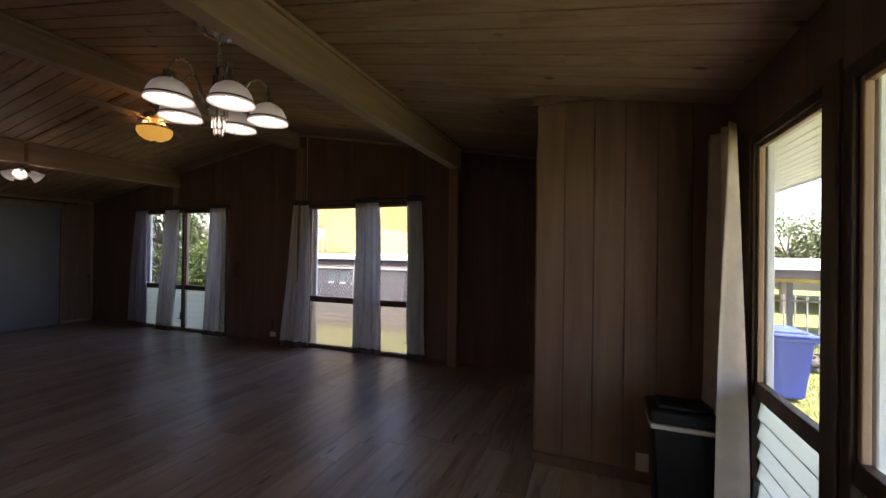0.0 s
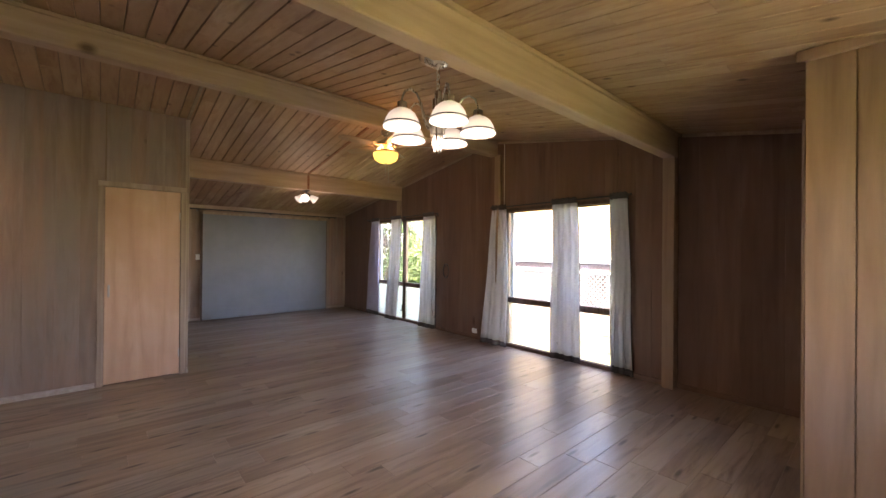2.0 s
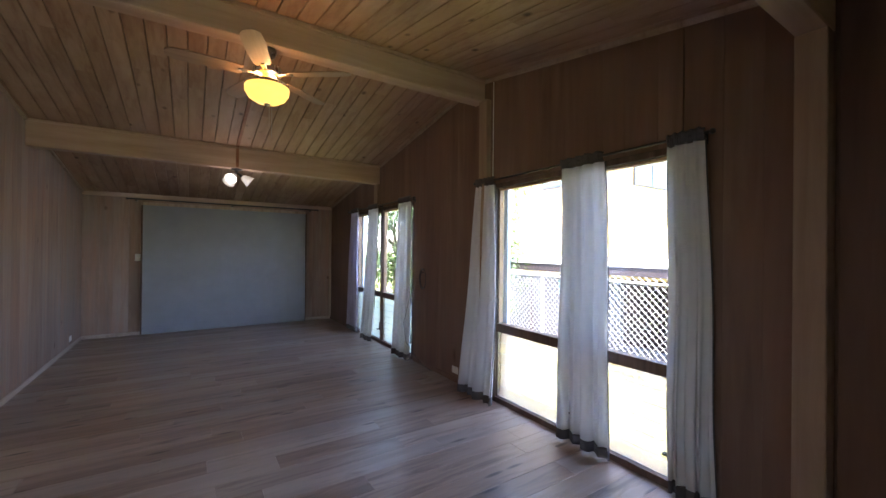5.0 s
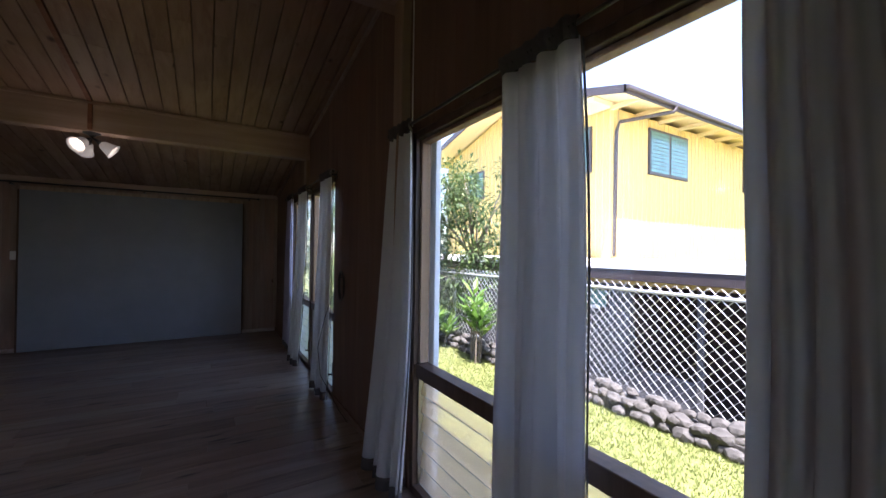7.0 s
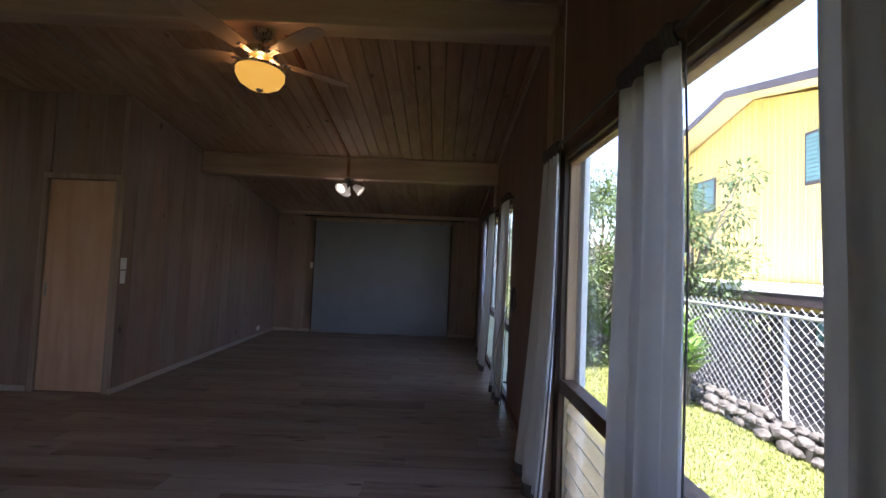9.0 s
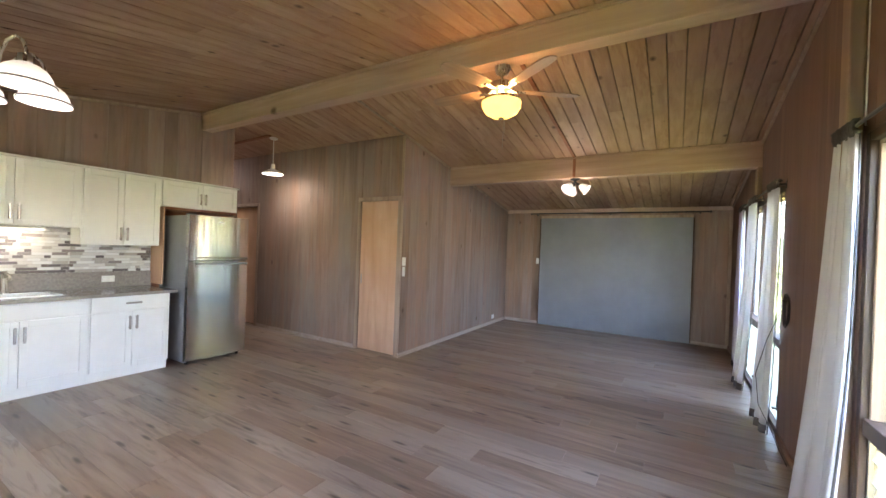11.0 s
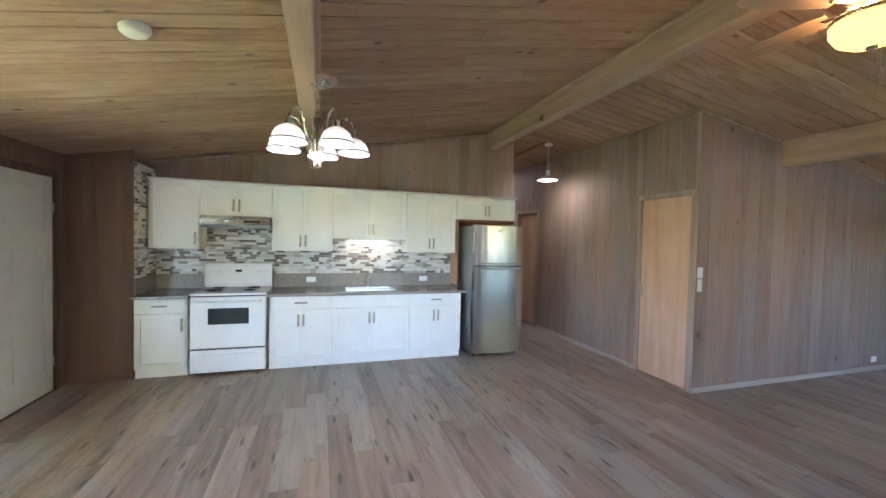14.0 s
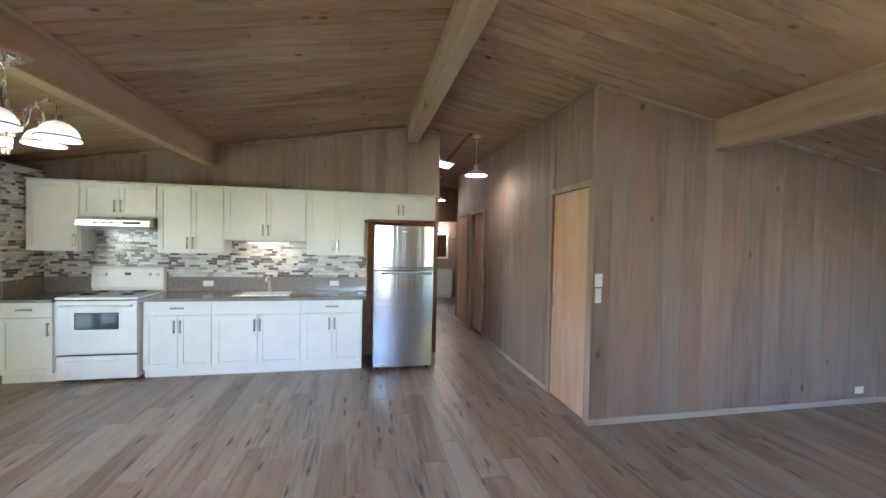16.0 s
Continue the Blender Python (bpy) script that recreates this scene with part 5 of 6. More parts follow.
for k in range(3):
    a = math.radians(120 * k + 20)
    bl = part("bulb", lathe(bmesh.new(), [(0.001, -0.215), (0.016, -0.22), (0.024, -0.24), (0.02, -0.262), (0.012, -0.28), (0.001, -0.285)], 12, (0.085 * math.cos(a), 0.085 * math.sin(a), 0)), M_FANBULB, fan, smooth=True)
    bl.visible_shadow = False
    part("bulb_holder", cyl(bmesh.new(), (0.085 * math.cos(a), 0.085 * math.sin(a), -0.29), (0.03 * math.cos(a), 0.03 * math.sin(a), -0.24), 0.012, n=10), M_NICKEL, fan)
    point((FX + 0.1 * math.cos(a), FY + 0.1 * math.sin(a), 2.965 - 0.245), 2.6, (1.0, 0.56, 0.22), 0.04)

# three-light spot on the far beam
tl = thing("three_light_fixture", (-6.8, 2.66, 2.51), "dark metal fixture with three lit bell glass shades", "ceiling light")
part("plate", lathe(bmesh.new(), [(0.06, 0.0), (0.06, -0.015), (0.03, -0.025), (0.012, -0.04)], 20), M_BLACK, tl, smooth=True)
part("stem", cyl(bmesh.new(), (0, 0, -0.02), (0, 0, -0.05), 0.01), M_BLACK, tl)
for k in range(3):
    m = pose(0, 0, -0.045, 0, 0, 30 + 120 * k) @ pose(0, 0, 0, 0, 55, 0)
    t = tube(bmesh.new(), [(0, 0, 0), (0, 0, -0.04), (0, 0, -0.075)], [0.007, 0.012, 0.02], 10)
    t.transform(m)
    arm = part("arm", t, M_BLACK, tl, smooth=True)
    t = lathe(bmesh.new(), [(0.018, -0.07), (0.035, -0.085), (0.045, -0.12), (0.055, -0.155), (0.068, -0.175), (0.064, -0.175), (0.05, -0.152), (0.04, -0.12), (0.03, -0.09), (0.014, -0.074)], 20)
    t.transform(m)
    s = part("shade", t, M_SHADE, tl, smooth=True)
    s.visible_shadow = False
    p = m @ Vector((0, 0, -0.15))
    point((-6.8 + p.x, 2.66 + p.y, 2.51 + p.z), 1.8, WARMW, 0.04)
tl.scale = (1.15, 1.15, 1.15)
# wooden wire channels on the ceiling
def channel(a, b, w=0.035):
    bm = bmesh.new()
    (xa, ya_), (xb, yb) = a, b
    d = Vector((xb - xa, yb - ya_, 0)).normalized()
    s = Vector((-d.y, d.x, 0)) * w / 2
    vs = []
    for x, y in (a, b):
        for k in (-1, 1):
            for dz in (-0.002, -0.02):
                p = Vector((x, y, 0)) + s * k
                vs.append(bm.verts.new((p.x, p.y, zc(p.x) + dz)))
    for f in ((0, 1, 3, 2), (4, 5, 7, 6), (0, 1, 5, 4), (2, 3, 7, 6), (0, 2, 6, 4), (1, 3, 7, 5)):
        bm.faces.new([vs[i] for i in f])
    bmesh.ops.recalc_face_normals(bm, faces=bm.faces[:])
    return part("wire_channel", bm, M_REDWOOD, kind=STR)


channel((-4.34, 2.66), (-6.7, 2.66))
seam = channel((-4.31, YP - 0.005), (XP + 0.02, YP - 0.005), 0.03)
seam.name = "ceiling_trim"
seam.data.materials[0] = M_CASING
simple("wire_channel", (-6.727, 2.643, 2.515), (-6.708, 2.677, zc(-6.7) - 0.02), M_REDWOOD, bev=0.002, kind=STR)


def pendant(x, y, ln):
    z = zc(x) - 0.004
    ob = thing("pendant_lamp", (x, y, z), "white enamel dome pendant lamp, lit, hanging from the hall ceiling", "pendant lamp", "hall pendant lamps")
    part("canopy", lathe(bmesh.new(), [(0.06, 0.008), (0.06, -0.012), (0.045, -0.02), (0.01, -0.024)], 20), M_WHITEMETAL, ob, smooth=True)
    part("rod", cyl(bmesh.new(), (0, 0, -0.02), (0, 0, -ln), 0.006, n=8), M_WHITEMETAL, ob)
    part("socket", cyl(bmesh.new(), (0, 0, -ln + 0.02), (0, 0, -ln - 0.06), 0.03, 0.034, 16), M_WHITEMETAL, ob)
    s = part("shade", lathe(bmesh.new(), [(0.034, -ln - 0.055), (0.06, -ln - 0.065), (0.13, -ln - 0.1), (0.155, -ln - 0.118), (0.157, -ln - 0.132), (0.153, -ln - 0.132), (0.15, -ln - 0.12), (0.125, -ln - 0.104), (0.055, -ln - 0.071)], 32), M_WHITEMETAL, ob, smooth=True)
    part("diffuser", lathe(bmesh.new(), [(0.001, -ln - 0.13), (0.08, -ln - 0.126), (0.148, -ln - 0.118)], 28), lamp_glass("lit pendant lens", (1.0, 0.96, 0.88), 0.8), ob, smooth=True)
    point((x, y, z - ln - 0.16), 3.2, WARMW, 0.06)
    return ob


pendant(-5.05, -1.45, 0.42)
pendant(-5.16, -4.75, 0.42)
channel((-4.95, -1.4), (-5.1, -5.9), 0.04)

# smoke detector
sd = thing("smoke_detector", (-0.8, 1.45, zc(-0.8) - 0.002), "round white smoke detector on the boarded ceiling", "smoke detector")
t = lathe(bmesh.new(), [(0.07, 0.0), (0.07, -0.02), (0.055, -0.038), (0.03, -0.042), (0.001, -0.042)], 28)
part("shell", t, M_PLASTIC, sd, smooth=True)
sd.matrix_world = pose(-0.8, 1.45, zc(-0.8) - 0.001, 0, 10, 0)

# ---- small wall things ----
def plate(name, at, normal, w, h, label, category, mat=None, sockets=0, group=""):
    """A small plate on a wall; normal is 'x', '-x', 'y' or '-y'."""
    ob = thing(name, at, label, category, group, rz={"y": 0, "-y": 180, "x": -90, "-x": 90}[normal])
    part("plate", box(bmesh.new(), (-w / 2, 0.0005, -h / 2), (w / 2, 0.007, h / 2), 0.002), mat or M_PLASTIC, ob)
    for k in range(sockets):
        c = (k - (sockets - 1) / 2) * (w / max(1, sockets)) if w > h else 0
        cz = 0 if w > h else (k - (sockets - 1) / 2) * h / max(1, sockets) * 0.6
        part("insert", box(bmesh.new(), (c - 0.014, 0.0072, cz - 0.011), (c + 0.014, 0.0095, cz + 0.011), 0.002), M_WHITE, ob)
    return ob


plate("light_switch", (XP + 0.012 * 0, YP + 0.0125, 1.3), "y", 0.075, 0.115, "white double wall switch near the corner", "light switch", sockets=1).location = (XP - 0.06, YP, 1.285)
plate("wall_thermostat", (XP - 0.06, YP, 1.15), "y", 0.06, 0.13, "white remote holder below the switch", "wall control")
plate("panel_switch", (XW, 1.42, 1.29), "x", 0.07, 0.115, "small white switch beside the blue-grey panel", "light switch", sockets=1)
plate("wall_outlet", (-4.6, YN, 0.13), "-y", 0.115, 0.075, "white wall outlet low on the brown board wall", "outlet", sockets=2, group="wall outlets")
plate("wall_outlet", (-8.62, YP + 0.001, 0.14), "y", 0.115, 0.075, "white wall outlet low on the washed board wall", "outlet", sockets=2, group="wall outlets")
plate("wall_outlet", (0.33, CY, 0.13), "-y", 0.075, 0.115, "white wall outlet low on the tan board wall beside the bin", "outlet", sockets=2, group="wall outlets")
plate("counter_outlet", (-1.6, YS + 0.02, CT + 0.1), "y", 0.12, 0.07, "white outlet in the grey upstand", "outlet", sockets=2, group="wall outlets")
plate("counter_outlet", (-3.15, YS + 0.02, CT + 0.1), "y", 0.12, 0.07, "white outlet in the grey upstand", "outlet", sockets=2, group="wall outlets")

# cable coil
cb = thing("cable_coil", (-5.32, YN - 0.012, 1.12), "thin black cable coiled on a wall hook, tail hanging down", "cable")
for k in range(4):
    r = 0.085 + 0.006 * k
    part("loop", tube(bmesh.new(), [(r * 0.8 * math.cos(a) + 0.006 * k, -0.006 * k, r * 1.3 * math.sin(a) - 0.02) for a in [i * math.pi / 12 for i in range(25)]], 0.0035, 6), M_BLACK, cb, smooth=True)
part("hook", box(bmesh.new(), (-0.006, -0.04, 0.05), (0.006, 0.0115, 0.062), 0.002), M_BLACK, cb)
part("tail", tube(bmesh.new(), [(-0.07, -0.01, 0.0), (-0.14, -0.03, -0.08), (-0.2, -0.09, -0.3), (-0.23, -0.15, -0.6), (-0.2, -0.13, -0.85), (-0.1, -0.06, -1.0), (0.05, -0.03, -1.1), (0.3, -0.03, -1.112)], 0.003, 6), M_BLACK, cb, smooth=True)

# bin
bn = thing("trash_bin", (0.5, 2.5, 0), "tall black plastic swing-lid bin with a white bag rim", "trash bin")
bm = bmesh.new()
for z0, z1, a, b in ((0.0, 0.52, 0.135, 0.165),):
    vs = [bm.verts.new((sx * w_, sy * (w_ * 0.72), z)) for z, w_ in ((z0, a), (z1, b)) for sx, sy in ((-1, -1), (1, -1), (1, 1), (-1, 1))]
    for f in ((0, 1, 2, 3), (4, 5, 6, 7), (0, 1, 5, 4), (1, 2, 6, 5), (2, 3, 7, 6), (3, 0, 4, 7)):
        bm.faces.new([vs[i] for i in f])
bmesh.ops.recalc_face_normals(bm, faces=bm.faces[:])
bmesh.ops.bevel(bm, geom=bm.edges[:], offset=0.018, segments=3, affect="EDGES")
M_BIN = paint("black bin plastic", (0.012, 0.012, 0.013), 0.4, 0.1)
part("body", bm, M_BIN, bn)
part("bag_rim", box(bmesh.new(), (-0.172, -0.126, 0.495), (0.172, 0.126, 0.525), 0.012, 2), M_BAG, bn, "crumpled pale bag edge")
lid = box(bmesh.new(), (-0.178, -0.13, 0.526), (0.178, 0.13, 0.6), 0.022, 3)
box(lid, (-0.13, -0.09, 0.6), (0.13, 0.09, 0.625), 0.02, 3)
part("lid", lid, M_BIN, bn)

# under-cabinet lamp
ul = thing("under_cabinet_light", (-2.34, -1.55, 1.55), "slim lit under-cabinet lamp above the sink", "under-cabinet light")
part("housing", box(bmesh.new(), (-0.25, -0.05, -0.02), (0.25, 0.05, 0.0085), 0.003), M_PLASTIC, ul)
part("lens", box(bmesh.new(), (-0.24, -0.04, -0.026), (0.24, 0.04, -0.0205), 0.001), M_LED, ul)
l = new("under_cabinet_glow", bpy.data.lights.new("under_cabinet_glow", "AREA"))
l.data.shape, l.data.size, l.data.size_y, l.data.energy, l.data.color = "RECTANGLE", 0.46, 0.06, 0.032, (1.0, 0.76, 0.52)
l.location = (-2.34, -1.55, 1.52)

# ---- hall end: vanity, mirror, lamp ----
vn = thing("vanity", (-5.62, YH + 0.001, 0), "white washroom vanity with a grey stone top", "vanity")
part("body", box(bmesh.new(), (-0.36, 0, 0.08), (0.5, 0.5, 0.82), 0.004), M_WHITE, vn)
part("toe_kick", box(bmesh.new(), (-0.34, 0, 0.0), (0.48, 0.44, 0.0795)), M_WHITE, vn)
part("top", box(bmesh.new(), (-0.375, 0, 0.8205), (0.515, 0.53, 0.855), 0.004), M_COUNTER, vn)
for a_ in (-0.35, 0.075):
    part("door", box(bmesh.new(), (a_, 0.5005, 0.1), (a_ + 0.415, 0.518, 0.8), 0.003), M_WHITE, vn)
mr = thing("mirror", (-5.68, YH + 0.012, 1.46), "white framed mirror above the vanity", "mirror")
M_MIRROR = brushed("mirror silver", (0.85, 0.85, 0.85), 0.03)
bm = bmesh.new()
for lo, hi in (((-0.27, -0.37), (-0.22, 0.37)), ((0.22, -0.37), (0.27, 0.37)), ((-0.22, 0.32), (0.22, 0.37)), ((-0.22, -0.37), (0.22, -0.32))):
    box(bm, (lo[0], 0, lo[1]), (hi[0], 0.025, hi[1]), 0.003)
part("frame", bm, M_WHITE, mr)
part("glass", box(bmesh.new(), (-0.2195, 0.002, -0.3195), (0.2195, 0.008, 0.3195)), M_MIRROR, mr)
vl = thing("vanity_lamp", (-5.72, YH + 0.012, 1.95), "lit round vanity lamp above the mirror", "wall lamp")
bm = bmesh.new()
bmesh.ops.create_uvsphere(bm, u_segments=16, v_segments=10, radius=0.06, matrix=Matrix.Translation((0, 0.09, 0)))
part("globe", bm, M_BULB, vl, smooth=True)
part("arm", cyl(bmesh.new(), (0, 0, 0), (0, 0.04, 0), 0.03), M_NICKEL, vl)
point((-5.72, YH + 0.3, 1.95), 8, WARMW, 0.06)
wr = thing("towel_rail", (-6.02, YH + 0.012, 1.72), "short chrome towel rail on the washroom wall", "towel rail")
part("rail", cyl(bmesh.new(), (-0.18, 0.05, 0), (0.1, 0.05, 0), 0.011), M_CHROME, wr)
for a_ in (-0.17, 0.09):
    part("bracket", cyl(bmesh.new(), (a_, 0, 0), (a_, 0.05, 0), 0.009), M_CHROME, wr)
sl = thing("hall_skylight", (-4.97, -3.5, zc(-4.97)), "", "", kind=STR)
sl.matrix_world = pose(-4.97, -3.5, zc(-4.97), 0, -9.76, 0)
part("skylight_frame", box(bmesh.new(), (-0.2, -0.25, -0.03), (0.2, 0.25, 0.0), 0.004), M_WHITE, sl)
# lens emits in place of daylight; the roof above it is closed
part("skylight_lens", box(bmesh.new(), (-0.17, -0.22, -0.036), (0.17, 0.22, -0.0305)), lamp_glass("emissive daylight lens", (0.95, 0.98, 1.0), 0.35), sl)


# ---- outside ----
def grass_mat():
    m, nt, b = material("lawn")
    tc = nt.nodes.new("ShaderNodeTexCoord").outputs["Object"]
    n1, n2 = noise_tex(nt, tc, 1.3, 4, 0.6), noise_tex(nt, tc, 38.0, 5, 0.7)
    k = maths(nt, "ADD", maths(nt, "MULTIPLY", n1, 0.5), maths(nt, "MULTIPLY", n2, 0.5))
    link(nt, ramp(nt, k, [(0.3, (0.085, 0.1, 0.02)), (0.5, (0.17, 0.19, 0.05)), (0.7, (0.26, 0.26, 0.09))]), b.inputs["Base Color"])
    b.inputs["Roughness"].default_value = 0.9
    bump(nt, b, n2, 0.8, 0.03)
    return m


GZ = -0.32
M_GRASS = grass_mat()
GB_ = -1.25


def ground():
    """One sheet to the horizon, stepping down to the neighbour's yard behind the stone border."""
    bm = bmesh.new()
    xs, ys = [-150, -14.9, 1.6, 150], [-150, 7.7, 11.95, 150]
    g = [[bm.verts.new((x, y, GZ)) for x in xs] for y in ys]
    for j in range(3):
        for i in range(3):
            if (i, j) != (1, 1):
                bm.faces.new((g[j][i], g[j][i + 1], g[j + 1][i + 1], g[j + 1][i]))
    rim = [g[1][1], g[1][2], g[2][2], g[2][1]]
    low = [bm.verts.new((v.co.x, v.co.y, GB_)) for v in rim]
    for i in range(4):
        bm.faces.new((rim[i], rim[(i + 1) % 4], low[(i + 1) % 4], low[i]))
    bm.faces.new(low)
    bmesh.ops.recalc_face_normals(bm, faces=bm.faces[:])
    part("ground", bm, M_GRASS, kind=STR)
    # grey concrete in shadow: the shade is put into the dark stone colour
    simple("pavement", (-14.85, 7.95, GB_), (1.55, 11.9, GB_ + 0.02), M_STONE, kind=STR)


ground()


# tiles behind the counter
def tiles():
    bm = bmesh.new()
    rnd = random.Random(8)
    H, G = 0.0285, 0.0025

    def row(p0, p1, z, hgt, put):
        a = p0 - rnd.uniform(0, 0.1)
        while a < p1:
            ln = rnd.choice((0.05, 0.075, 0.1, 0.125, 0.15))
            lo, hi = max(a, p0), min(a + ln - G, p1)
            a += ln
            if hi - lo > 0.006:
                put(lo, hi, z, z + hgt, rnd.uniform(0.0045, 0.0065))

    def block(v):
        vs = [bm.verts.new(c) for c in v]
        for f in ((0, 1, 2, 3), (4, 7, 6, 5), (0, 4, 5, 1), (1, 5, 6, 2), (2, 6, 7, 3), (3, 7, 4, 0)):
            bm.faces.new([vs[i] for i in f])

    def south(lo, hi, z0, z1, d):
        y0, y1, c = YS + 0.0035, YS + 0.0035 + d, 0.0012
        block([(lo, y0, z0), (hi, y0, z0), (hi, y0, z1), (lo, y0, z1), (lo + c, y1, z0 + c), (hi - c, y1, z0 + c), (hi - c, y1, z1 - c), (lo + c, y1, z1 - c)])

    def east(lo, hi, z0, z1, d):
        x0, x1, c = 0.1815, 0.1815 - d, 0.0012
        block([(x0, lo, z0), (x0, hi, z0), (x0, hi, z1), (x0, lo, z1), (x1, lo + c, z0 + c), (x1, hi - c, z0 + c), (x1, hi - c, z1 - c), (x1, lo + c, z1 - c)])
    z = CT + 0.1815
    while z < 2.3:
        for a, b, top in ((-3.568, -2.82, 1.4), (-2.82, -1.865, 1.56), (-1.865, -1.14, 1.4), (-1.14, -0.36, 1.8), (-0.36, 0.172, 1.4)):
            if z + H < top:
                row(a, b, z, H, south)
        row(YS + 0.012, -1.112, z, H, east)
        z += H + G
    bmesh.ops.recalc_face_normals(bm, faces=bm.faces[:])
    part("mosaic_tiles", bm, M_TILE, None, "grey, white and taupe strip mosaic tiles behind the counter", kind="stuff")
    simple("tile_backing", (-3.569, YS + 0.0005, CT + 0.1805), (0.18, YS + 0.0035, 1.83), M_GROUT, kind=STR)
    simple("tile_backing", (0.1815, YS + 0.004, CT + 0.181), (0.1845, -1.1125, 2.33), M_GROUT, kind=STR)


tiles()

# yard wall, fence, plants
def rock(w, d, h, seed):
    rnd = random.Random(seed)
    bm = bmesh.new()
    bmesh.ops.create_icosphere(bm, subdivisions=2, radius=0.5)
    for v in bm.verts:
        k = 1 + 0.35 * (noise.noise(v.co * 2.3 + Vector((seed * 3.1, 0, 0)))) 
        v.co = Vector((v.co.x * w * k, v.co.y * d * k, v.co.z * h * k))
    return bm


kerb = thing("stone_border", (-4.0, 7.6, GZ), "low mortared lava stone border under the chain-link fence", "stone border")
part("mortar", box(bmesh.new(), (-8.0, -0.13, -0.05), (9.0, 0.2, 0.16), 0.03), M_STONE, kerb)
rr = random.Random(3)
variants = []
for k in range(6):
    b_ = rock(0.34, 0.24, 0.22, k + 1)
    me = bpy.data.meshes.new("stone")
    b_.to_mesh(me)
    b_.free()
    me.materials.append(M_STONE)
    variants.append(me)
x = -7.9
while x < 8.9:
    for zz, yy in ((0.05, -0.13), (0.15, -0.1), (0.22, 0.0)):
        o = new("stone", rr.choice(variants))
        o.parent = kerb
        s_ = rr.uniform(0.35, 0.68)
        o.matrix_local = pose(x + rr.uniform(-0.06, 0.06), yy + rr.uniform(-0.03, 0.03), zz, rr.uniform(-15, 15), rr.uniform(-15, 15), rr.uniform(-20, 20)) @ Matrix.Diagonal((s_, s_, s_, 1))
    x += 0.155

FY_ = 7.72
fence = thing("chain_link_fence", (-4.0, FY_, -0.12), "galvanised chain-link fence with round posts on the stone border", "fence")
for k in range(-2, 3):
    x = -1.21 + 3.0 * k
    part("post", cyl(bmesh.new(), (x, 0.0, -0.1), (x, 0.0, 1.13), 0.028, n=12), M_GALV, fence)
part("top_rail", cyl(bmesh.new(), (-8, 0, 1.13), (5.8, 0, 1.13), 0.019, n=10), M_GALV, fence)
bm = bmesh.new()
P_, H_ = 0.105, 1.2
for k in range(-12, 128):
    for s in (-1, 1):
        x0 = -8 + k * P_
        x1 = x0 + s * H_
        a, b = Vector((x0, 0.01 * s, 0.02)), Vector((x1, 0.01 * s, 0.02 + H_))
        t0, t1 = 0.0, 1.0
        ring = []
        d = (b - a).normalized()
        u = Vector((d.z, 0, -d.x)) * 0.0035
        w_ = Vector((0, 0.0035, 0))
        vs = [bm.verts.new(p + o) for p in (a, b) for o in (u, -u * 0.5 + w_, -u * 0.5 - w_)]
        for f in ((0, 1, 4, 3), (1, 2, 5, 4), (2, 0, 3, 5)):
            bm.faces.new([vs[i] for i in f])
bmesh.ops.recalc_face_normals(bm, faces=bm.faces[:])
part("wire_mesh", bm, M_GALV, fence, kind="stuff")


def blades(x0, x1, y0, y1, n, seed):
    rnd = random.Random(seed)
    bm = bmesh.new()
    for _ in range(n):
        x, y = rnd.uniform(x0, x1), rnd.uniform(y0, y1)
        a, h = rnd.uniform(0, 6.28), rnd.uniform(0.02, 0.05)
        lx, ly = rnd.uniform(-0.03, 0.03), rnd.uniform(-0.03, 0.03)
        w = 0.006
        vs = [bm.verts.new(c) for c in ((x - w * math.cos(a), y - w * math.sin(a), GZ), (x + w * math.cos(a), y + w * math.sin(a), GZ), (x + lx, y + ly, GZ + h))]
        bm.faces.new(vs)
    return part("grass_tufts", bm, M_BLADES, None, "short bright green lawn grass beside the house", kind="stuff")


blades(-9, 1.5, 4.85, 7.5, 60000, 5)
blades(1.5, 5, 4.0, 9.5, 16000, 6)


def leaf(bm, p, d, up, ln, w):
    s = d.cross(up)
    s = s.normalized() * w if s.length > 1e-4 else Vector((w, 0, 0))
    m = p + d * ln * 0.5 + up * ln * 0.06
    v = [bm.verts.new(c) for c in (p, m + s, p + d * ln, m - s)]
    c = bm.verts.new(m - up * w * 0.3)
    bm.faces.new((v[0], c, v[1]))
    bm.faces.new((v[1], c, v[2]))
    bm.faces.new((v[2], c, v[3]))
    bm.faces.new((v[3], c, v[0]))


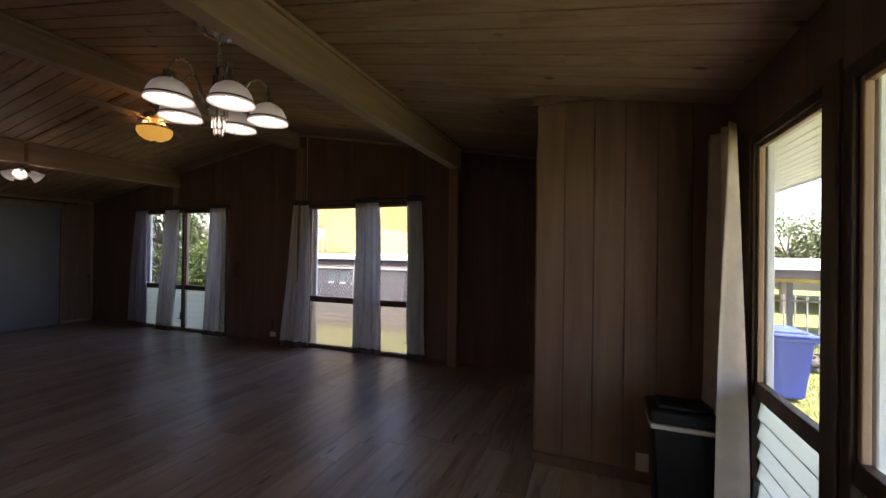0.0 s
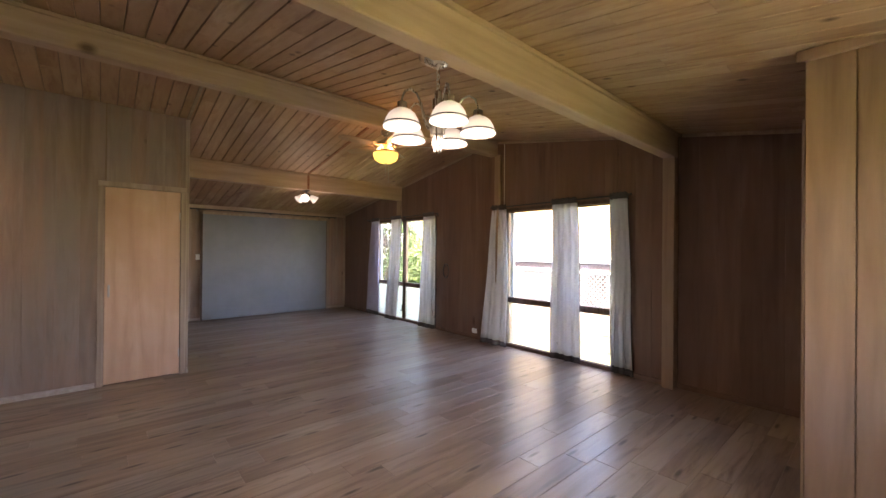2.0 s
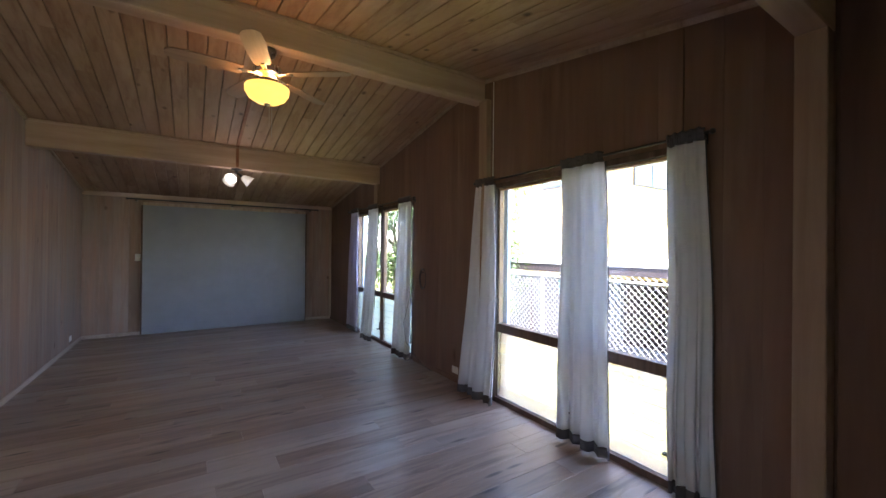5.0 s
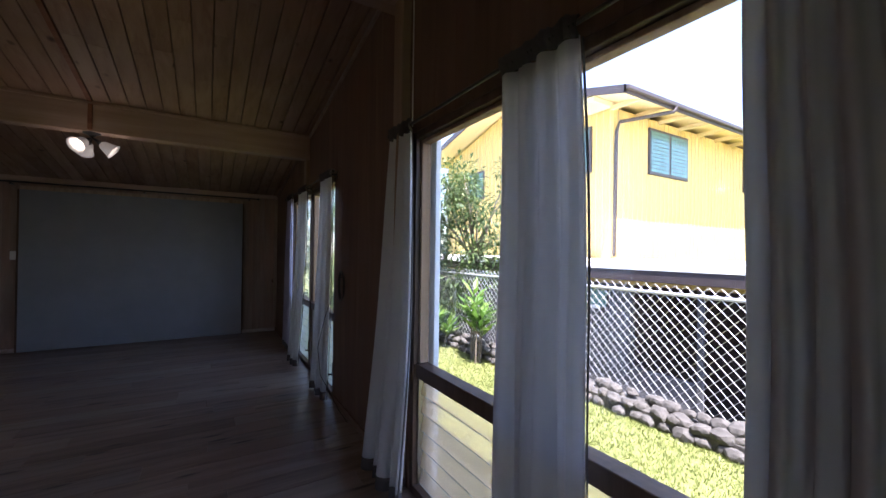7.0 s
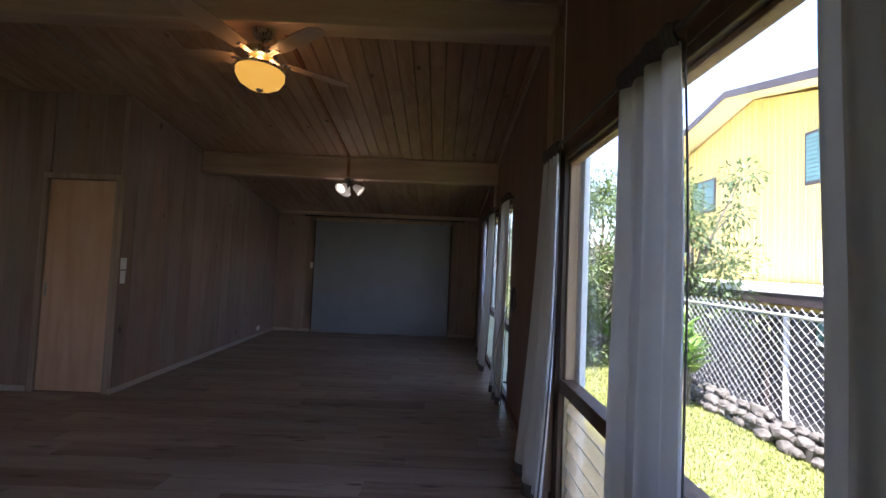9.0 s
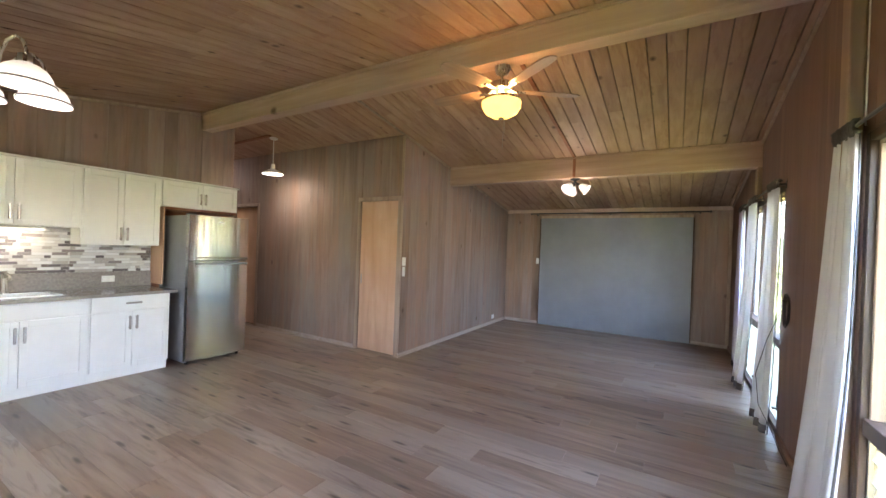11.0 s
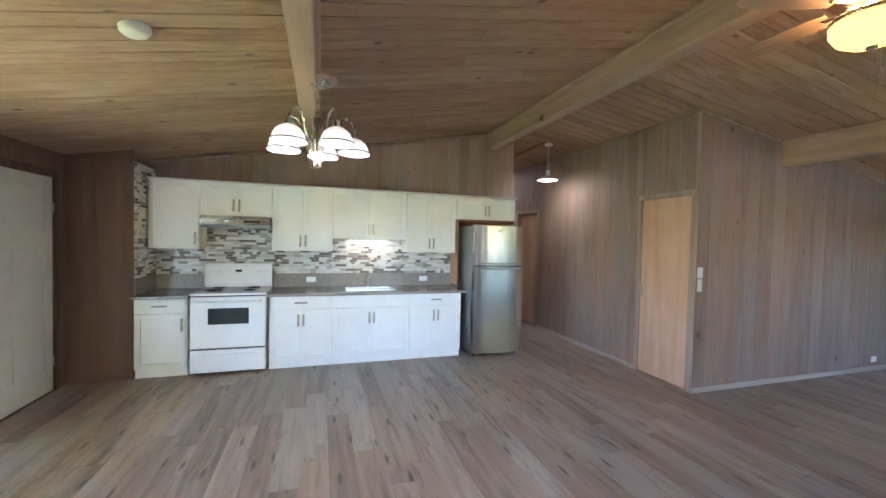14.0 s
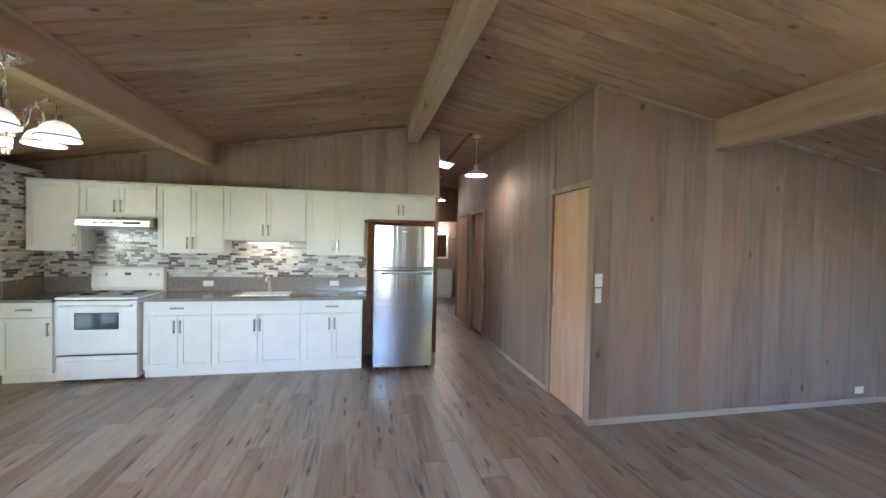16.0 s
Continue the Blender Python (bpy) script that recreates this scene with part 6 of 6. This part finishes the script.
def tree(at, height, spread, low, n, seed, label, leaf_len=0.13, clusters=26, trunk_r=0.1):
    rnd = random.Random(seed)
    ob = thing("tree", at, label, "tree")
    pts = [(0, 0, 0), (rnd.uniform(-.08, .08), rnd.uniform(-.08, .08), height * 0.25), (rnd.uniform(-.15, .15), rnd.uniform(-.15, .15), height * 0.5)]
    tip = Vector(pts[-1])
    part("trunk", tube(bmesh.new(), pts, [trunk_r * 1.2, trunk_r, trunk_r * 0.7], 12), M_BARK, ob, smooth=True)
    br = bmesh.new()
    bm = bmesh.new()
    for k in range(clusters):
        a = rnd.uniform(0, 2 * math.pi)
        z = rnd.uniform(low, height)
        r = spread * rnd.uniform(0.25, 1.0) * math.sqrt(max(0.1, 1 - ((z - (low + height) / 2) / ((height - low) * 0.62)) ** 2))
        c = Vector((r * math.cos(a), r * math.sin(a), z))
        base = tip * rnd.uniform(0.6, 1.0)
        mid = (base + c) / 2 + Vector((0, 0, 0.15))
        tube(br, [base, mid, c], [trunk_r * 0.35, trunk_r * 0.2, 0.008], 6)
        R = rnd.uniform(0.28, 0.55) * spread / 1.4
        for _ in range(n // clusters):
            d = Vector((rnd.gauss(0, 1), rnd.gauss(0, 1), rnd.gauss(0, 0.8))).normalized()
            p = c + d * R * rnd.random() ** 0.5
            dd = (d + Vector((rnd.uniform(-.6, .6), rnd.uniform(-.6, .6), rnd.uniform(-1.0, 0.2)))).normalized()
            leaf(bm, p, dd, Vector((rnd.uniform(-.4, .4), rnd.uniform(-.4, .4), 1)).normalized(), leaf_len * rnd.uniform(0.6, 1.2), leaf_len * 0.17)
    part("limbs", br, M_BARK, ob, smooth=True)
    part("crown", bm, M_LEAF, ob)
    return ob


tree((-8.6, 8.55, GZ), 3.5, 1.25, 0.9, 5200, 12, "small leafy green tree beyond the fence corner")
tree((-8.9, 7.25, GZ), 3.4, 1.15, 0.25, 9000, 17, "dense leafy green shrub tree beside the fence", 0.11, 34, 0.05)
tree((-10.9, 7.0, GZ), 3.8, 1.6, 0.4, 9000, 13, "leafy green tree in the side yard")
tree((-13.2, 8.6, GZ), 4.8, 2.3, 0.3, 9000, 14, "tall leafy green tree in the side yard", 0.17)
tree((-15.5, 5.6, GZ), 4.4, 2.3, 0.2, 7000, 15, "leafy green tree behind the side yard", 0.17)


def ti_plant(at, h, seed, stalks=4):
    rnd = random.Random(seed)
    ob = thing("ti_plant", at, "broad-leaved green ti plant growing by the stone border", "plant", "yard plants")
    bm, st_ = bmesh.new(), bmesh.new()
    for k in range(stalks):
        x, y, hh = rnd.uniform(-.15, .15), rnd.uniform(-.15, .15), h * rnd.uniform(0.4, 1.0)
        tube(st_, [(x, y, 0), (x * 1.3, y * 1.3, hh * 0.9)], [0.014, 0.009], 6)
        for i in range(15):
            a = i * 2.4 + rnd.uniform(-.3, .3)
            z = hh * (0.55 + 0.45 * i / 14)
            e = rnd.uniform(0.2, 1.1)
            d = Vector((math.cos(a), math.sin(a), e)).normalized()
            leaf(bm, Vector((x * 1.3, y * 1.3, z)), d, Vector((0, 0, 1)), rnd.uniform(0.28, 0.42), 0.042)
    part("stalks", st_, M_BARK, ob)
    part("leaves", bm, M_LEAFB, ob)


ti_plant((-6.9, 7.2, GZ), 1.25, 1, 6)
ti_plant((-8.1, 7.2, GZ), 0.8, 2)
ti_plant((-9.3, 7.3, GZ), 1.0, 3, 5)

# ---- neighbour's yellow house ----
hx, hy = -7.8, 11.95
nh = thing("neighbour_house", (hx, hy, GZ), "two-storey yellow board house with dark window trim", "house")


def hb(lo, hi, bev=0.0):
    return box(bmesh.new(), [a - b for a, b in zip(lo, (hx, hy, GZ))], [a - b for a, b in zip(hi, (hx, hy, GZ))], bev)


GXM = -11.6
up = part("wall", hb((-15.4, hy + 0.02, GZ), (hx - 0.02, 24, 4.95)), M_YELLOW, nh)
bm = bmesh.new()
vs = [bm.verts.new(Vector(c) - Vector((hx, hy, GZ))) for c in ((-15.4, hy + 0.02, 4.95), (hx - 0.02, hy + 0.02, 4.95), (GXM, hy + 0.02, 6.05), (-15.4, 24, 4.95), (hx - 0.02, 24, 4.95), (GXM, 24, 6.05))]
for f in ((0, 1, 2), (3, 5, 4), (0, 3, 4, 1), (1, 4, 5, 2), (2, 5, 3, 0)):
    bm.faces.new([vs[i] for i in f])
bmesh.ops.recalc_face_normals(bm, faces=bm.faces[:])
part("gable", bm, M_YELLOW, nh)
bm = bmesh.new()
x = -15.3
while x < hx - 0.1:
    z1 = 4.95 + 1.1 * (1 - abs(x - GXM) / (hx - GXM)) - 0.03
    box(bm, [a - b for a, b in zip((x, hy + 0.004, 1.3), (hx, hy, GZ))], [a - b for a, b in zip((x + 0.012, hy + 0.018, z1), (hx, hy, GZ))])
    x += 0.2
y = hy + 0.2
while y < 23.9:
    box(bm, [a - b for a, b in zip((hx - 0.018, y, 1.3), (hx, hy, GZ))], [a - b for a, b in zip((hx - 0.004, y + 0.012, 4.93), (hx, hy, GZ))])
    y += 0.2
part("batten", bm, M_EAVE, nh, kind="stuff")
# roof with a thick dark edge
bm = bmesh.new()
for x_edge in (hx + 0.77, -16.0):
    zr, ze = 6.085, 6.085 - abs(x_edge - GXM) * 0.262
    c = []
    for dz in (0, 0.14):
        c += [(GXM, hy - 0.72, zr + dz), (x_edge, hy - 0.72, ze + dz), (x_edge, 25, ze + dz), (GXM, 25, zr + dz)]
    vs = [bm.verts.new(Vector(p) - Vector((hx, hy, GZ))) for p in c]
    for f in ((0, 1, 2, 3), (4, 5, 6, 7), (0, 1, 5, 4), (1, 2, 6, 5), (2, 3, 7, 6), (3, 0, 4, 7)):
        bm.faces.new([vs[i] for i in f])
bmesh.ops.recalc_face_normals(bm, faces=bm.faces[:])
rf = part("roof", bm, M_EAVE, nh)
ZE = 6.085 - (hx + 0.77 - GXM) * 0.262
part("fascia", hb((hx + 0.77, hy - 0.75, ZE - 0.02), (hx + 0.8, 25, ZE + 0.17)), M_DKTRIM, rf)
gt = part("gutter", hb((hx + 0.801, hy - 0.75, ZE + 0.04), (hx + 0.89, 25, ZE + 0.15), 0.02), M_DKTRIM, rf)
for sx in (1, -1):
    bm = bmesh.new()
    xe = hx + 0.8 if sx > 0 else -16.0
    ze = 6.085 - abs(xe - GXM) * 0.262
    c = [(GXM, hy - 0.75, 6.065), (xe, hy - 0.75, ze - 0.02), (xe, hy - 0.72, ze - 0.02), (GXM, hy - 0.72, 6.065), (GXM, hy - 0.75, 6.255), (xe, hy - 0.75, ze + 0.17), (xe, hy - 0.72, ze + 0.17), (GXM, hy - 0.72, 6.255)]
    vs = [bm.verts.new(Vector(p) - Vector((hx, hy, GZ))) for p in c]
    for f in ((0, 1, 2, 3), (4, 5, 6, 7), (0, 1, 5, 4), (1, 2, 6, 5), (2, 3, 7, 6), (3, 0, 4, 7)):
        bm.faces.new([vs[i] for i in f])
    bmesh.ops.recalc_face_normals(bm, faces=bm.faces[:])
    part("rake_board", bm, M_DKTRIM, rf)
y = hy - 0.1
while y < 24.5:
    part("rafter", hb((hx - 0.02, y, ZE - 0.02), (hx + 0.765, y + 0.07, ZE + 0.08)), M_EAVE, rf)
    y += 1.0
part("outrigger", hb((hx - 0.9, hy - 0.71, 4.96), (hx - 0.02, hy + 0.0, 5.08)), M_EAVE, rf)
t = tube(bmesh.new(), [Vector(p) - Vector((hx, hy, GZ)) for p in ((hx + 0.85, hy + 1.15, ZE + 0.05), (hx + 0.83, hy + 1.1, ZE - 0.08), (hx + 0.1, hy + 0.1, ZE - 0.3), (hx + 0.05, hy + 0.05, ZE - 0.5), (hx + 0.03, hy + 0.02, 1.35))], 0.045, 8)
part("downspout", t, M_DKTRIM, nh, smooth=True)


def hwin(lo, hi, face):
    """A two-light louvred window on the house: face 'x' or 'y'."""
    w = part("window", hb(lo, hi, 0.01), M_DKTRIM, nh)
    a, b = list(lo), list(hi)
    ax = 1 if face == "x" else 0
    L = b[ax] - a[ax]
    for k in range(2):
        p, q = a[ax] + 0.06 + k * (L - 0.03) / 2, a[ax] + k * (L - 0.03) / 2 + (L - 0.03) / 2 - 0.03
        n = 11
        for i in range(n):
            z = a[2] + 0.07 + (b[2] - a[2] - 0.14) * (i + 0.5) / n
            hh = (b[2] - a[2] - 0.14) / n
            if face == "x":
                g = hb((b[0] + 0.002, p, z - hh * 0.42), (b[0] + 0.012, q, z + hh * 0.42))
            else:
                g = hb((p, a[1] - 0.012, z - hh * 0.42), (q, a[1] - 0.002, z + hh * 0.42))
            part("louvre", g, M_HLOUVRE, w)


M_HLOUVRE = paint("green jalousie glass", (0.12, 0.24, 0.22), 0.12, 0.1)
hwin((hx - 0.03, 13.4, 3.5), (hx + 0.03, 15.3, 4.72), "x")
hwin((hx - 0.03, 18.8, 3.5), (hx + 0.03, 20.6, 4.72), "x")
hwin((-10.1, hy - 0.03, 3.48), (-8.42, hy + 0.03, 4.66), "y")
hwin((-13.9, hy - 0.03, 3.3), (-12.9, hy + 0.03, 4.3), "y")
mb = part("meter_box", hb((-9.72, hy - 0.12, 1.85), (-9.3, hy + 0.0, 2.25), 0.02), M_EAVE, nh)
for x in (-9.65, -9.38):
    part("conduit", cyl(bmesh.new(), Vector((x - hx, -0.07, 1.35 - GZ)), Vector((x - hx, -0.07, 1.86 - GZ)), 0.03, n=8), M_EAVE, mb)
# low wing with a flat white roof
lw_ = thing("low_wing", (-3, 9.6, GZ), "low flat-roofed carport wing of the yellow house", "house")


def lb(lo, hi, bev=0.0):
    return box(bmesh.new(), [a - b for a, b in zip(lo, (-3, 9.6, GZ))], [a - b for a, b in zip(hi, (-3, 9.6, GZ))], bev)


part("roof", lb((-14.5, 9.3, 1.2), (7.5, hy - 0.02, 1.3), 0.01), M_ROOFW, lw_)
part("fascia", lb((-14.5, 9.26, 1.0), (7.5, 9.299, 1.17), 0.005), M_DKTRIM, lw_)
part("roof_edge", lb((-14.5, 9.25, 1.171), (7.5, 9.2995, 1.22), 0.005), M_ROOFW, lw_)
GB = -1.25                     # the neighbour's ground, below the stone border
part("beam", lb((-14.5, 9.5, 0.92), (7.5, 9.62, 1.199)), M_YELLOW, lw_)
# near-black back and side walls carry the carport's shade in their colour
part("shade_back_wall", lb((-5.8, 11.3, GB), (1.5, 11.4, 1.199)), M_DKTRIM, lw_)
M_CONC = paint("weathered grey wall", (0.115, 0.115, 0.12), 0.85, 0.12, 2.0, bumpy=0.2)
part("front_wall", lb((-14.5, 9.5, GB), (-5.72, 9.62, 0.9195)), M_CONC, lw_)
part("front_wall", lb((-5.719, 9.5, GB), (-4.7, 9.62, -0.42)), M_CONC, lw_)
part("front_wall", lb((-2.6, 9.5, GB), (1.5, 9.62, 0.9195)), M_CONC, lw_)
part("shade_side_wall", lb((-5.8, 9.621, GB), (-5.72, 11.299, 0.92)), M_DKTRIM, lw_)
for x in (-13, -10.3, -8.4, -4.7, 0.5, 3.55, 6.0):
    part("post", lb((x, 9.46, GB), (x + 0.09, 9.4995, 0.9195), 0.005), M_CONC, lw_)
w_ = part("window", lb((-7.3, 9.45, 0.45), (-6.1, 9.4995, 0.85), 0.005), M_DKTRIM, lw_)
for x in (-7.25, -6.85, -6.45):
    part("pane", lb((x, 9.44, 0.5), (x + 0.32, 9.4495, 0.8)), M_HLOUVRE, w_)
    part("sill", lb((x, 9.42, 0.46), (x + 0.2, 9.4395, 0.52), 0.004), M_ROOFW, w_)
for x in (-8.1, -7.75):
    part("pipe", cyl(bmesh.new(), Vector((x + 3, -0.16, GB - GZ)), Vector((x + 3, -0.16, 1.23)), 0.04, n=10), M_DKTRIM if x < -8 else M_ROOFW, lw_)

# ---- front porch side ----
simple("porch_roof", (XE + 0.1, -3.0, 2.36), (XE + 1.6, YN + 2.6, 2.5), M_SOFFIT, kind=STR)
bm = bmesh.new()
x = XE + 0.08
while x < XE + 1.56:
    box(bm, (x, -3.0, 2.338), (x + 0.094, YN + 2.6, 2.3595), 0.005)
    x += 0.1
part("porch_soffit", bm, M_SOFFIT, kind=STR)
simple("porch_fascia", (XE + 1.6005, -3.0, 2.32), (XE + 1.64, YN + 2.6, 2.5), M_SOFFIT, bev=0.005, kind=STR)
simple("window_post", (XE - 0.012, 1.612, 0.0), (XE - 0.0005, 1.698, 2.1), M_FRAME, bev=0.003, kind=STR)
for w in (FW1, FW2):
    for a in (w[0] + 0.012, w[1] - 0.07):
        simple("outer_window_trim", (XE + 0.054, a + 0.001, 0.0), (XE + 0.085, a + 0.057, 2.06), M_SOFFIT, bev=0.004, kind=STR)
simple("porch_slab", (XE + 0.135, -3.0, GZ - 0.02), (XE + 1.1, 4.4, -0.1), M_CONCRETE, bev=0.01, kind=STR)
wb = thing("wheelie_bin", (2.2, 6.1, GZ), "blue plastic wheeled rubbish bin with a closed lid on the lawn", "rubbish bin")
bm = bmesh.new()
vs = [bm.verts.new((sx * w_, sy * d_, z)) for z, w_, d_ in ((0.04, 0.2, 0.24), (0.78, 0.27, 0.3)) for sx, sy in ((-1, -1), (1, -1), (1, 1), (-1, 1))]
for f in ((0, 1, 2, 3), (4, 5, 6, 7), (0, 1, 5, 4), (1, 2, 6, 5), (2, 3, 7, 6), (3, 0, 4, 7)):
    bm.faces.new([vs[i] for i in f])
bmesh.ops.recalc_face_normals(bm, faces=bm.faces[:])
bmesh.ops.bevel(bm, geom=bm.edges[:], offset=0.025, segments=2, affect="EDGES")
part("body", bm, M_BLUEBIN, wb)
part("rim", box(bmesh.new(), (-0.295, -0.325, 0.74), (0.295, 0.325, 0.79), 0.012, 2), M_BLUEBIN, wb)
lid = box(bmesh.new(), (-0.3, -0.34, 0.792), (0.3, 0.33, 0.83), 0.015, 2)
box(lid, (-0.22, -0.26, 0.83), (0.22, 0.25, 0.855), 0.012, 2)
part("lid", lid, M_BLUEBIN, wb)
for x in (-0.22, 0.22):
    part("wheel", cyl(bmesh.new(), (x - 0.03, 0.26, 0.1), (x + 0.03, 0.26, 0.1), 0.1), M_BLACK, wb)
fe = thing("iron_fence", (4.9, 8.3, GZ), "thin iron picket fence along the front yard", "fence")
part("rail", box(bmesh.new(), (-3.0, -0.015, 0.98), (6.0, 0.015, 1.01)), M_DKTRIM, fe)
part("rail", box(bmesh.new(), (-3.0, -0.015, 0.1), (6.0, 0.015, 0.13)), M_DKTRIM, fe)
x = -2.95
while x < 6:
    part("picket", cyl(bmesh.new(), (x, 0, 0.0), (x, 0, 1.1), 0.011, n=6), M_GALV, fe)
    x += 0.16
part("footing", box(bmesh.new(), (-3.0, -0.1, -0.05), (6.0, 0.1, 0.06), 0.02), M_STONE, fe)
cp = thing("carport", (7.5, 17.5, GZ), "open carport with a white roof and timber posts across the yard", "carport")
part("roof", box(bmesh.new(), (-5.0, -3.0, 1.35), (6.0, 4.0, 1.62), 0.02), M_ROOFW, cp)
part("edge_beam", box(bmesh.new(), (-5.0, -2.9, 1.15), (6.0, -2.75, 1.3495)), M_DKTRIM, cp)
for x in (-4.6, -2.2, 0.2, 2.8, 5.4):
    part("post", box(bmesh.new(), (x, -2.89, 0.0), (x + 0.14, -2.76, 1.1495), 0.005), M_BARK, cp)
part("white_screen", box(bmesh.new(), (-5.0, 3.0, 0.3), (6.0, 3.05, 1.1)), M_ROOFW, cp)
for k, (x, y, h, s_) in enumerate(((8.5, 36, 3.2, 2.6), (13.5, 36, 4.2, 4.0), (20.0, 32, 5.5, 5.0), (5.6, 30, 3.3, 0.9))):
    tree((x, y, GZ), h, s_, 0.6, 3600, 40 + k, "distant rounded green tree beyond the carport", 0.45, 30, 0.25)


# ---- pieces of floor, walls and tiles ----
def planks():
    rnd = random.Random(21)
    W, L = 0.182, 1.22
    fl = bpy.data.objects["floor"]
    meshes, rest, near = {}, bmesh.new(), 0
    made = []

    def prism(bm, w, l, m):
        c, g, t = 0.002, 0.0006, 0.006
        lo = [(-w / 2 + g, -l / 2 + g), (w / 2 - g, -l / 2 + g), (w / 2 - g, l / 2 - g), (-w / 2 + g, l / 2 - g)]
        vs = [bm.verts.new((m[0] + x, m[1] + y, z)) for z in (-t,) for x, y in lo]
        vs += [bm.verts.new((m[0] + x, m[1] + y, -c * 0.5)) for x, y in lo]
        vs += [bm.verts.new((m[0] + x * (1 - 2 * c / w), m[1] + y * (1 - 2 * c / l), 0.0)) for x, y in lo]
        for b in (0, 4):
            for i in range(4):
                j = (i + 1) % 4
                bm.faces.new((vs[b + i], vs[b + j], vs[b + 4 + j], vs[b + 4 + i]))
        bm.faces.new(vs[8:12])
        bm.faces.new(vs[0:4][::-1])

    x = XW
    while x < XE:
        w = min(W, XE + 0.01 - x)
        y = YH - rnd.uniform(0, L)
        while y < YN + 0.06:
            a, b = max(y, YH), min(y + L, YN + 0.06)
            y += L
            if b - a < 0.03:
                continue
            cx, cy = x + w / 2, (a + b) / 2
            if b < YS - 0.1 and cx > XH + 0.2:
                continue
            if cx < XP - 0.2 and b < YP - 0.1 and not (b < -4.3 and cx > -7.7):
                continue
            made.append((abs(cx + 2.6) + abs(cy - 2.2) * 1.0, cx, cy, w, b - a))
        x += W
    made.sort()
    for k, (_, cx, cy, w, l) in enumerate(made):
        if k < 300:
            key = (round(w, 3), round(l, 2))
            if key not in meshes:
                t = bmesh.new()
                prism(t, w, l, (0, 0))
                bmesh.ops.recalc_face_normals(t, faces=t.faces[:])
                me = bpy.data.meshes.new("plank")
                t.to_mesh(me)
                t.free()
                me.materials.append(M_FLOOR)
                meshes[key] = me
            ob = new("plank", meshes[key])
            ob.parent = fl
            ob.matrix_parent_inverse = fl.matrix_world.inverted()
            ob.location = (cx, cy, 0)
        else:
            prism(rest, w, l, (cx, cy))
    bmesh.ops.recalc_face_normals(rest, faces=rest.faces[:])
    part("planks_beyond", rest, M_FLOORX, None, "washed oak floor planks farther off", kind="stuff")


bpy.context.view_layer.update()
planks()
build_boards()
